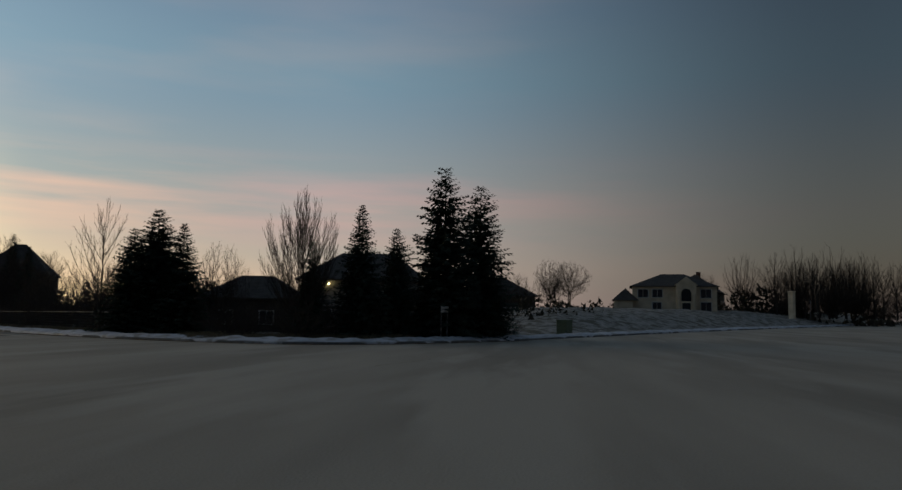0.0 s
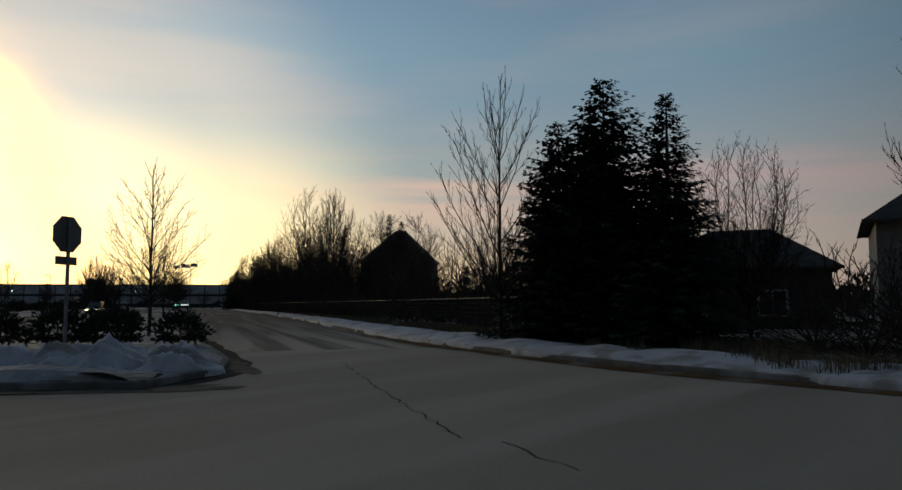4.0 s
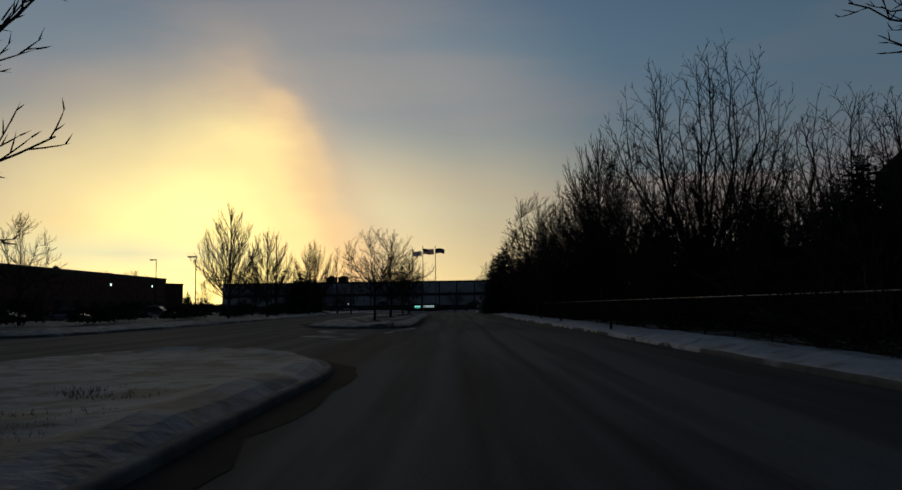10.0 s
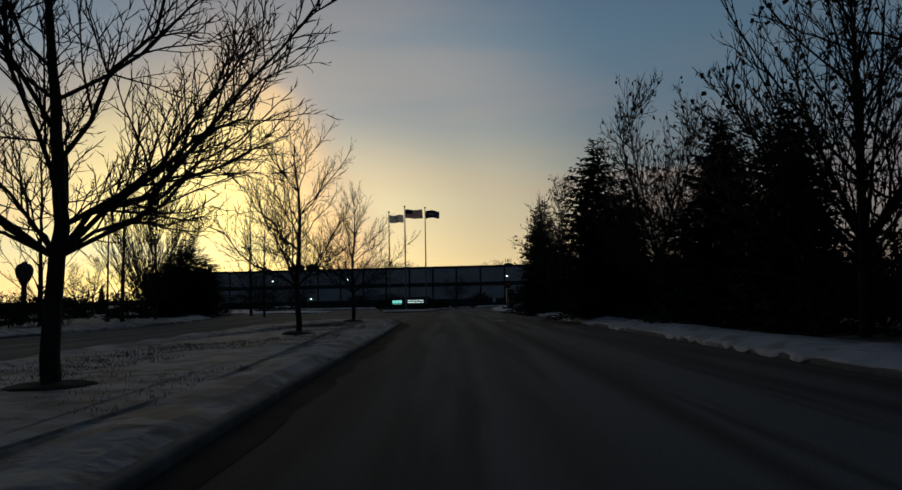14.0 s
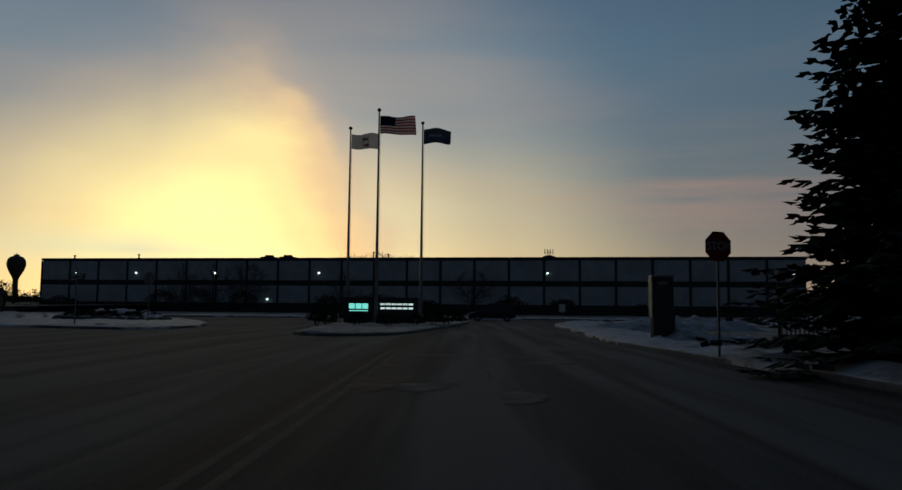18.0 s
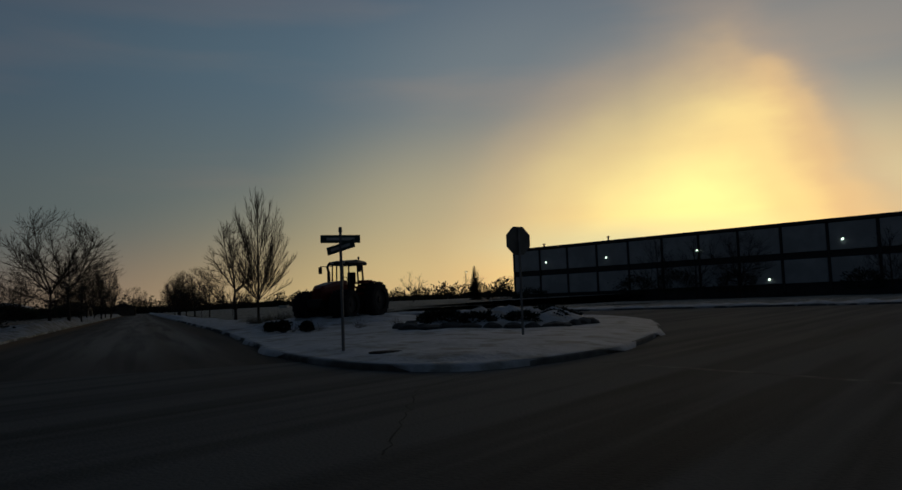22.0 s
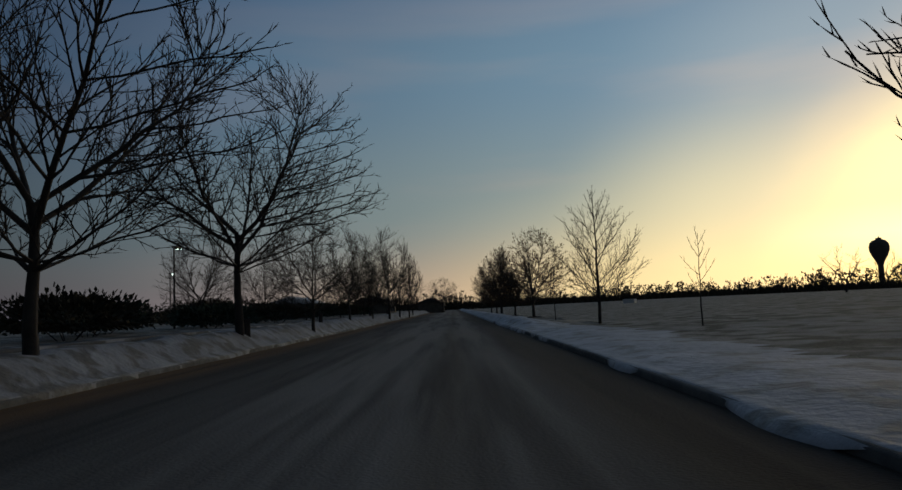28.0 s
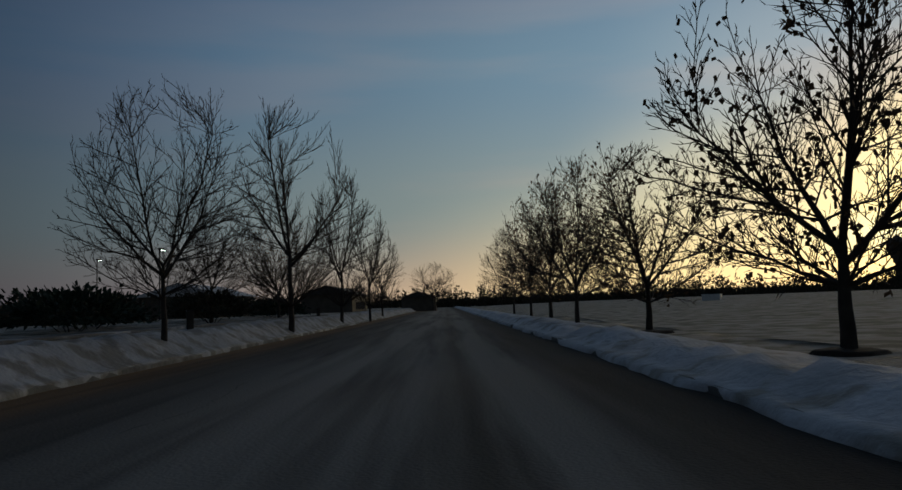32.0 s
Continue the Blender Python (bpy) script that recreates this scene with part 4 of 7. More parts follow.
for kind, s, o, h, turn, wide in [("upright", 10.6, 3.0, 9.3, 0, 0.8), ("vase", 30.0, 3.7, 9.2, 120, 1.0), ("elm", 60.2, 3.9, 7.0, 30, 1.0), ("leafy", 93.1, 4.2, 8.4, 60, 1.0), ("leafy", 104.4, 3.4, 6.6, 200, 1.0), ("leafy", 114.0, 2.6, 8.0, 300, 0.8), ("leafy", 129.3, 3.5, 9.6, 80, 0.8), ("dome", 142, 3.6, 8.5, 150, 1.0), ("dome", 158, 3.6, 8.5, 50, 1.0)]:
    x, y = on_c(s, o)
    plant(kind, x, y, h, turn, LB, 0.2, wide, G2)
for s, o, h in ((50.4, 5.7, 3.9), (79.1, 4.3, 4.4)):
    x, y = on_c(s, o)
    plant("young", x, y, h, 40 + s, "thin young tree staked in snow", 0.2, 1.0, G2)
for kind, s, o, h, turn, wide in [("dome", 38.9, -12.1, 10.8, 90, 1.05), ("round", 52.4, -11.6, 11.3, 20, 1.02), ("dome", 65.6, -11.2, 6.9, 50, 1.1), ("round", 84.2, -11.7, 7.4, 10, 0.9), ("dome", 99.8, -11.5, 7.5, 220, 0.85), ("vase", 115.2, -11.1, 11.5, 140, 0.85), ("vase", 132.8, -11.1, 11.2, 240, 0.75), ("vase", 147.9, -10.6, 11.0, 75, 0.75), ("vase", 166, -11, 10, 33, 0.8),
                                  ("dome", 100, -22.5, 7.5, 130, 1.2), ("dome", 76, -21, 7.0, 210, 1.0), ("dome", 128, -19, 8.0, 330, 1.0), ("leafy", 139, -17, 8.5, 20, 0.9)]:
    x, y = on_c(s, o)
    plant(kind, x, y, h, turn, LB, 0.12 + left_rise(x, y), wide, G2)
for kind, x, y, h, turn, wide in [("pine", 34.3, -81.0, 11.9, 0, 1.0), ("pine", 38.3, -80.6, 11.1, 90, 1.1), ("spruce", 28.7, -78.9, 8.9, 200, 1.1), ("spruce2", 31.3, -79.4, 7.5, 40, 0.95), ("spruce", 25.9, -77.3, 6.3, 80, 1.1), ("spruce2", 40.2, -80, 5.0, 80, 1.1), ("spruce2", 37.5, -79, 6.0, 180, 1.1), ("spruce2", 34.5, -79.4, 6.5, 10, 1.1),
                                  ("spruce2", 20.1, -67.1, 8.7, 10, 1.3), ("spruce", 20.8, -69.6, 7.6, 120, 1.35), ("spruce2", 18.8, -66.4, 7.3, 60, 1.25), ("spruce2", 21.4, -65.0, 7.0, 60, 1.1),
                                  ("spruce", 30.7, 10.3, 13.6, 70, 0.8), ("spruce", 26.2, -14.8, 9.8, 170, 0.95), ("spruce2", 19.7, 69.4, 10.4, 10, 0.95), ("spruce2", 12.9, 136.5, 9.3, 100, 0.9), ("spruce", 14.5, 133, 8.6, 10, 0.95), ("pine", 14.2, 114.6, 10.4, 230, 1.25), ("spruce2", 16.5, 118, 8.5, 20, 1.2), ("spruce2", 17.3, 103, 8.7, 50, 1.4), ("spruce2", 17.6, 97.5, 8.3, 130, 1.15), ("pine", 21.2, 88, 8.5, 70, 1.3), ("spruce", 14.9, 149.3, 11.5, 150, 1.5)]:
    plant(kind, x, y, h, turn, "dark green spruce with drooping branches" if kind != "pine" else "tall dark pine with open branches", 0.1, wide, G3)
for kind, x, y, h, turn, wide in [("grove", 19.5, -8.5, 9.8, 0, 1.1), ("tall", 17.4, -64.6, 9.4, 50, 0.9), ("fan", 25.8, -76.5, 9.5, 20, 0.84), ("grove", 23.6, -69.6, 6.2, 20, 0.85), ("dome", 19.5, -43.3, 7.0, 80, 0.85), ("upright", 19.2, -15.6, 12.8, 120, 0.78), ("grove", 20.5, 6.0, 15.4, 30, 0.98), ("round", 18.6, 13.5, 11.3, 250, 0.8), ("willow", 30.5, 52, 14.0, 300, 0.9), ("round", 25.5, -8, 11.5, 190, 0.7), ("tall", 27.5, -20, 9.0, 60, 1.1), ("dome", 28, 3, 10.5, 190, 0.8), ("grove", 20.2, 40.0, 13.6, 300, 1.0),
                                  ("round", 19, 50, 11.5, 40, 0.9), ("tall", 19, 60, 12.5, 70, 1.1), ("vase", 15.2, 74.5, 12.0, 10, 1.0), ("round", 18.5, 84, 12.5, 80, 0.8), ("tall", 17.4, 93, 14.5, 160, 1.0), ("leafy", 15.9, 108.4, 12.4, 110, 0.62), ("leafy", 19.5, 112, 11.5, 20, 1.0), ("leafy", 13.6, 121.0, 9.6, 90, 0.8), ("round", 20, 140, 9, 10, 0.9),
                                  ("wood", 26, -46, 6.5, 60, 1.1), ("wood", 24, -56, 5.5, 60, 0.9), ("wood", 24, -38, 6, 90, 1.0), ("multi", 23, -30, 5, 200, 1.0), ("wood", 20.5, -42, 5.4, 10, 1.2), ("wood", 22, -46, 5.8, 100, 1.2), ("dome", 23.5, -49, 5.6, 200, 0.8), ("multi", 21.5, -38, 5.4, 300, 1.1), ("wood", 25, -43, 6.4, 140, 1.2), ("multi", 27, -40, 6.6, 30, 1.1), ("wood", 35, 54, 9.5, 60, 1.2), ("multi", 37.5, 62, 11, 160, 1.1), ("wood", 32.5, 46, 8.5, 250, 1.2)]:
    plant(kind, x, y, h, turn, "leafless tree in the wooded strip", 0.1, wide, G3)
for kind, x, y, h, turn, wide in [("grove", 23.0, 24, 8.0, 310, 1.1), ("grove", 26.5, -12, 7.6, 60, 1.1), ("wood", 23.8, -27, 7.2, 20, 1.0), ("grove", 28.5, -4, 8.2, 160, 1.0), ("wood", 25.2, -20, 7.0, 260, 1.2), ("grove", 24.5, 33, 9.5, 80, 1.1), ("upright", 17.8, 55, 13.5, 130, 0.9), ("tall", 19.2, 63.5, 14.0, 300, 1.1), ("grove", 20.0, 80, 12.5, 270, 1.0),
                                  ("grove", 21.5, 88, 12.5, 100, 1.1), ("leafy", 18.6, 95, 12.0, 210, 0.9), ("grove", 21, 112, 7.0, 60, 1.0), ("grove", 20, 120, 7.5, 160, 1.0)]:
    plant(kind, x, y, h, turn, "leafless tree in the wooded strip", 0.1, wide, G3)
for k, (x, y, h) in enumerate(((24.5, -2, 5.0), (23.5, 4.5, 5.6), (22.8, 9, 6.0), (24.2, 14.5, 5.4), (22.6, 19.5, 6.2), (24.0, 24.5, 5.6), (22.4, 29, 6.4), (23.6, 34, 5.8), (22.2, 37.5, 6.6), (23.4, 42.5, 5.0), (21.8, 47, 5.2), (23.0, 52.5, 4.8), (21.6, 58.5, 5.0), (22.4, 63, 4.4), (20.8, 75.5, 5.8), (21.6, 78, 6.2), (20.4, 83, 7.0), (21.4, 93, 7.2), (20.2, 107.5, 5.2), (20.8, 114.5, 4.6), (19.6, 122, 4.8), (19.2, 128.5, 4.6), (18.2, 134, 5.0))):
    plant("spruce2" if k % 3 else "pine", x, y, h, 37 * k, "dark evergreen growing densely under bare trees", 0.1, 1.55 + 0.2 * (k % 2), "evergreens under the wooded strip")
rs = random.Random(17)
for i in range(30):
    y = -6 + i * 2.9
    plant(("wood", "multi", "wood", "multi")[i % 4], 20.3 + rs.uniform(-1.0, 2.5) - 0.02 * max(0, y), y, rs.uniform(7.0, 9.5) * (0.6 if 9 < y < 33 else 1.0), rs.uniform(0, 360), "leafless tree in the wooded strip", 0.1, rs.uniform(1.0, 1.3), G3)
rb = random.Random(7)
for i in range(34):
    plant("brush", 20.5 + i * 0.75 + rb.uniform(-.4, .4), -78.5 + (2.0 if i < 4 else 0) + rb.uniform(-1.5, 6), rb.uniform(1.6, 3.0), rb.uniform(0, 360), "dense leafless thicket along the wooded strip", 0.1, rb.uniform(1.0, 1.4), "thickets along the verge")
for i in range(90):
    y = -66 + i * 2.25
    plant("brush", 19.5 + rb.uniform(-1.0, 4.0) - 0.03 * max(0, y), y, rb.uniform(2.0, 3.6), rb.uniform(0, 360), "dense leafless thicket along the wooded strip", 0.1, rb.uniform(1.0, 1.4), "thickets along the verge")

# ---- works hall ----
WA, WB = Vector((-82.8, 280.4)), Vector((60.8, 260.4))


def hall():
    ux = (WB - WA)
    length = ux.length
    ang = math.degrees(math.atan2(ux.y, ux.x))
    root = empty("factory_hall", WA.x, WA.y, 0, ang, "long two-storey works hall of grey concrete panels", "building")
    part("body", boxes((0, length, 0.35, 90, -0.1, 10.0)), JOINT, root, "dark recessed wall behind the panels")
    part("roof_edge", boxes((-0.2, length + 0.2, 0.0, 90.2, 10.0, 10.5), bevel=0.04), JOINT, root)
    n = 23
    step = length / n
    for i in range(n):
        for z0, z1 in ((1.9, 5.2), (6.2, 9.9)):
            bm = boxes((i * step + 0.22, (i + 1) * step - 0.22, 0.10, 0.5, z0, z1), bevel=0.03)
            part("panel", bm, PANEL, root)
        part("pillar", boxes((i * step - 0.16, i * step + 0.16, 0.0, 0.4, 0, 9.9), bevel=0.02), JOINT, root)
    return root


hall()

# ---- the hall's lamps and roof things ----
def hall_point(f, out, z):
    """A place at the share f of the hall's front, so far before the wall."""
    p = WA + (WB - WA) * f
    n = Vector(((WB - WA).y, -(WB - WA).x)).normalized()
    return p.x + n.x * out, p.y + n.y * out, z


def wall_lamp(x, y, z, rz, label="small lit wall lamp on the facade"):
    root = empty("wall_lamp", x, y, z, rz, label, "lamp", "wall lamps")
    part("housing", boxes((-0.18, 0.18, -0.02, 0.30, -0.10, 0.18), bevel=0.03), DARKMETAL, root)
    part("lens", boxes((-0.15, 0.15, -0.07, -0.02, -0.16, 0.10), bevel=0.02), LAMPW, root, "bright cool-white lens")
    return root


HALL_ANG = math.degrees(math.atan2((WB - WA).y, (WB - WA).x))
for f in (0.055, 0.145, 0.26, 0.405, 0.70, 0.985):
    wall_lamp(*hall_point(f, 0.12, 7.6), HALL_ANG)
wall_lamp(*hall_point(0.335, 0.15, 2.6), HALL_ANG)
for k, (f, back) in enumerate(((0.15, 62), (0.188, 62))):
    x, y, _ = hall_point(f, -back, 0)
    root = empty("cooling_tower", x, y, 10.5, HALL_ANG, "boxy dark cooling tower on the hall's roof", "roof unit", "roof units")
    part("housing", boxes((-1.9, 1.9, -1.9, 1.9, 0, 4.4), bevel=0.08), DARKMETAL, root)
    part("fan_stack", tubes(((0, 0, 4.4), (0, 0, 4.9), 1.2, 1.3), n=14), DARKMETAL, root)
x, y, _ = hall_point(0.70, -6, 0)
root = empty("roof_antenna", x, y, 10.5, HALL_ANG, "roof antenna mast with panels on a low drum", "antenna")
part("drum", tubes(((0, 0, 0), (0, 0, 0.5), 1.3, 1.2), ((0, 0, 0.5), (0, 0, 0.75), 1.2, 0.5), n=14), DARKMETAL, root)
part("mast", tubes(((0, 0, 0.7), (0, 0, 1.6), 0.06, 0.05), ((-0.8, 0, 1.2), (0.8, 0, 1.2), 0.04, 0.04)), DARKMETAL, root)
for q in (-0.75, -0.25, 0.25, 0.75):
    part("antenna_panel", boxes((q - 0.08, q + 0.08, -0.06, 0.06, 1.0, 1.9), bevel=0.02), DARKMETAL, root)
for f, h in ((0.13, 0.9), (0.47, 1.2), (0.49, 0.8), (0.03, 0.7)):
    x, y, _ = hall_point(f, -4, 0)
    root = empty("roof_vent", x, y, 10.5, HALL_ANG, "small roof vent pipe with a cap", "vent", "roof vents")
    part("pipe", tubes(((0, 0, 0), (0, 0, h), 0.14, 0.14)), DARKMETAL, root)
    part("cap", tubes(((0, 0, h), (0, 0, h + 0.2), 0.35, 0.1)), DARKMETAL, root)


# ---- flagpoles, flags and the company sign ----
def cloth(name, w, h, mats, stripes, parent, seed, droop=0.12, edge=0.0):
    """A waving cloth, from its pole to the right, in coloured bands from the top."""
    nx = 14
    rows_ = sum(n for n, _ in stripes)
    z = 0.0
    for band, (n, mi) in enumerate(stripes):
        vs, fs = [], []
        for j in range(n + 1):
            for i in range(nx + 1):
                u, v = i / nx, (z + j) / rows_
                wave = 0.10 * w * u * math.sin(5.2 * u + 2.0 * v + seed)
                sag = -droop * h * u * u + 0.05 * h * math.sin(7 * u + seed * 2)
                hh = h * (1 - edge * u)
                vs.append((u * w * 0.94, wave, -v * hh + sag))
        for j in range(n):
            for i in range(nx):
                a = j * (nx + 1) + i
                fs.append((a, a + 1, a + nx + 2, a + nx + 1))
        mesh_ob(name, vs, fs, mats[mi], parent)
        z += n


def fabric(name, col):
    m = material(name, col, 0.9, scale=2, var=0.12, bump=0.1, fine=60)
    nt = m.node_tree
    b = nt.nodes["Principled BSDF"]
    out = [n for n in nt.nodes if n.type == "OUTPUT_MATERIAL"][0]
    tr = nt.nodes.new("ShaderNodeBsdfTranslucent")
    tr.inputs[0].default_value = (*col, 1)
    mx = nt.nodes.new("ShaderNodeMixShader")
    mx.inputs[0].default_value = 0.45
    nt.links.new(b.outputs[0], mx.inputs[1])
    nt.links.new(tr.outputs[0], mx.inputs[2])
    nt.links.new(mx.outputs[0], out.inputs[0])
    return m


F_RED, F_WHITE, F_BLUE, F_NAVY, F_BROWN = fabric("flag_red", (0.36, 0.03, 0.05)), fabric("flag_white", (0.72, 0.70, 0.68)), fabric("flag_blue", (0.03, 0.04, 0.13)), fabric("flag_navy", (0.035, 0.05, 0.09)), fabric("flag_brown", (0.30, 0.13, 0.10))
for x, y, h, kind in ((-5.4, 191.5, 15.5, "state"), (-2.5, 187.0, 15.8, "nation"), (0.35, 193.0, 16.3, "company")):
    root = empty("flagpole", x, y, 0.1, 0, "tall tapered steel flagpole with a ball on top", "flagpole", "flagpoles")
    part("pole", tubes(((0, 0, 0), (0, 0, h), 0.13, 0.055), n=12), METAL, root)
    bm = bmesh.new()
    bmesh.ops.create_icosphere(bm, subdivisions=2, radius=0.15, matrix=Matrix.Translation((0, 0, h + 0.16)))
    part("ball", bm, DARKMETAL, root)
    part("base_collar", tubes(((0, 0, 0), (0, 0, 0.25), 0.26, 0.20), n=12), METAL, root)
    part("rope", tubes(((0.16, 0, 1.0), (0.10, 0, h - 0.2), 0.012, 0.012), n=4), METAL, root)
    ztop = h - (0.35 if kind != "company" else 0.3)
    if kind == "nation":
        fl = empty("national_flag", x + 0.08, y, 0.1 + ztop, -8, "red and white striped flag with a blue canton, waving", "flag")
        bands = [(2, i % 2) for i in range(13)]
        cloth("stripe", 2.9, 1.35, (F_RED, F_WHITE), bands, fl, 0.4, 0.10)
        vs, fs = [], []
        for side in (-1, 1):
            k = len(vs)
            for j in range(9):
                for i in range(7):
                    u, v = i / 14 * 0.94, j / 8 * 7 / 13
                    uu = i / 14
                    wave = 0.10 * 2.9 * uu * math.sin(5.2 * uu + 2.0 * v + 0.4)
                    sag = -0.10 * 1.35 * uu * uu + 0.05 * 1.35 * math.sin(7 * uu + 0.8)
                    vs.append((u * 2.9, wave + side * 0.012, -v * 1.35 + sag))
            for j in range(8):
                for i in range(6):
                    q = k + j * 7 + i
                    fs.append((q, q + 1, q + 8, q + 7))
        mesh_ob("canton", vs, fs, F_BLUE, fl, "dark blue canton")
    elif kind == "state":
        fl = empty("state_flag", x + 0.08, y, 0.1 + ztop, -8, "white flag with a brown emblem, waving", "flag")
        cloth("field", 2.45, 1.22, (F_WHITE,), [(12, 0)], fl, 1.3, 0.02)
        bm = bmesh.new()
        for k in range(6):
            a = k * 1.05
            bmesh.ops.create_circle(bm, cap_ends=True, segments=7, radius=0.06 + 0.05 * (k % 3), matrix=Matrix.Translation((1.25 + 0.26 * math.cos(a), -0.16, -0.72 + 0.28 * math.sin(a))) @ Matrix.Rotation(radians(90), 4, "X"))
        part("emblem", bm, F_BROWN, fl, "plain brown emblem shape")
    else:
        fl = empty("company_flag", x + 0.08, y, 0.1 + ztop, -8, "dark blue flag with a pale band, waving", "flag")
        cloth("field", 2.4, 1.25, (F_NAVY,), [(12, 0)], fl, 2.2, 0.16, 0.08)
        mesh_ob("band", [(0.5, -0.20, -0.52), (1.5, -0.24, -0.60), (1.5, -0.24, -0.80), (0.5, -0.20, -0.72)], [(0, 1, 2, 3)], F_WHITE, fl, "pale lettering shown as a bar")

SIGN_BODY = material("sign_granite", (0.045, 0.045, 0.05), 0.55, scale=4, var=0.3, fine=50)
SIGN_TEAL, SIGN_WHITE = glow_mat("sign_teal_light", (0.22, 0.85, 0.72), 1.1), glow_mat("sign_white_light", (0.72, 0.95, 0.90), 1.2)
root = empty("monument_sign", -2.35, 188.2, 0.2, 0, "low dark company sign with lit shapes and lit plates", "sign")
part("body", boxes((-3.05, 2.9, -0.3, 0.3, 0.25, 1.85), bevel=0.05), SIGN_BODY, root)
part("plinth", boxes((-2.7, 2.6, -0.24, 0.24, -0.1, 0.25), bevel=0.03), SIGN_BODY, root)


def flat(parent, name, mat, quads, y=-0.33, th=0.03, label=""):
    bm = bmesh.new()
    for x0, x1, z0, z1 in quads:
        box(bm, x0, x1, y, y + th, z0, z1)
    return part(name, bm, mat, parent, label)


# the company mark as plain lit blocks over a thin bar
for x0 in (-2.28, -1.78, -1.28):
    flat(root, "mark_block", SIGN_TEAL, [(x0, x0 + 0.42, 1.0, 1.38)], label="plain lit teal block")
flat(root, "mark_bar", SIGN_TEAL, [(-2.28, -0.86, 0.82, 0.88)], label="thin lit teal bar")
for r in range(2):
    for c in range(6):
        x0 = 0.08 + c * 0.42
        z0 = 1.28 - r * 0.30
        plate = flat(root, "plate", SIGN_WHITE, [(x0, x0 + 0.33, z0, z0 + 0.12)], label="small lit white plate")
        if r == 0 and c < 5:
            q = flat(plate, "plate_bar", SIGN_BODY, [(x0 + 0.06, x0 + 0.27, z0 + 0.03, z0 + 0.07)], y=-0.336, th=0.006)


# ---- road signs, posts, boxes ----
SIGN_BACK = material("sign_back", (0.22, 0.21, 0.20), 0.6, 0.5, scale=3, var=0.2, fine=30)
SIGN_RED = material("sign_red", (0.35, 0.03, 0.03), 0.6, scale=3, var=0.15, fine=30)
SIGN_GREEN = material("sign_green", (0.05, 0.10, 0.09), 0.6, scale=3, var=0.2, fine=30)
WHITEP = material("white_paint", (0.62, 0.62, 0.60), 0.7, scale=3, var=0.1, fine=30)
GREENBOX = material("green_cabinet", (0.10, 0.13, 0.08), 0.7, scale=3, var=0.2, fine=30)


def octagon(r, y0, y1, zc):
    bm = bmesh.new()
    a = [bm.verts.new((r * math.cos(math.pi / 8 + k * math.pi / 4), y0, zc + r * math.sin(math.pi / 8 + k * math.pi / 4))) for k in range(8)]
    b = [bm.verts.new((v.co.x, y1, v.co.z)) for v in a]
    bm.faces.new(a)
    bm.faces.new(b[::-1])
    for k in range(8):
        bm.faces.new((a[k], a[(k + 1) % 8], b[(k + 1) % 8], b[k]))
    return bm


def stop_sign(x, y, rz, zc, r=0.37, plate=False, z=0.15, label="octagonal stop sign on a steel post in snow"):
    """The face looks along the sign's own -y."""
    root = empty("stop_sign", x, y, z, rz, label, "road sign", "stop signs")
    part("post", boxes((-0.03, 0.03, 0.0, 0.05, -0.2, zc + r * 0.9), bevel=0.006), METAL, root)
    part("face", octagon(r, -0.022, -0.016, zc), SIGN_RED, root, "dull red face")
    part("back", octagon(r, -0.014, 0.0, zc), SIGN_BACK, root, "bare metal back")
    # the four white letters of the word
    cu = bpy.data.curves.new("word", "FONT")
    cu.body, cu.size, cu.align_x, cu.align_y, cu.extrude = "STOP", r * 0.72, "CENTER", "CENTER", 0.002
    t = new("lettering", cu)
    t.parent = root
    t.matrix_basis = pose(0, -0.026, zc, 90, 0, 0)
    cu.materials.append(WHITEP)
    if plate:
        part("plate", boxes((-0.26, 0.26, -0.03, -0.01, zc - r - 0.22, zc - r - 0.06), bevel=0.004), SIGN_BACK, root, "small plate under the sign")
    return root


stop_sign(5.3, -72.7, 235, 2.55, plate=True)
stop_sign(11.1, 151.8, 20, 2.85, 0.42)
stop_sign(-16.0, 179.2, 248, 2.75, 0.44, z=0.25, label="stop sign seen from its dark back")

root = empty("street_sign", -17.9, 174.0, 0.25, 0, "street name sign with two crossed blades on a post", "street sign")
part("post", tubes(((0, 0, -0.2), (0, 0, 2.92), 0.04, 0.035), n=8), METAL, root)
for rz, zc, w, droop in ((58, 2.74, 0.50, 0), (8, 2.53, 0.44, -11)):
    turn = Matrix.Rotation(radians(rz), 3, "Z") @ Matrix.Rotation(radians(droop), 3, "Y")
    b = boxes((-w, w, -0.012, 0.012, -0.10, 0.10), bevel=0.005)
    bb = boxes((-w * 0.7, w * 0.7, -0.016, 0.016, -0.035, 0.035))
    for q in (b, bb):
        bmesh.ops.rotate(q, verts=q.verts, cent=(0, 0, 0), matrix=turn)
        bmesh.ops.translate(q, verts=q.verts, vec=(0, 0, zc))
    blade = part("blade", b, SIGN_GREEN, root, "dark green name blade")
    part("name_bar", bb, WHITEP, blade, "pale bar of lettering")
part("cap", tubes(((0, 0, 2.92), (0, 0, 3.04), 0.05, 0.04)), METAL, root)

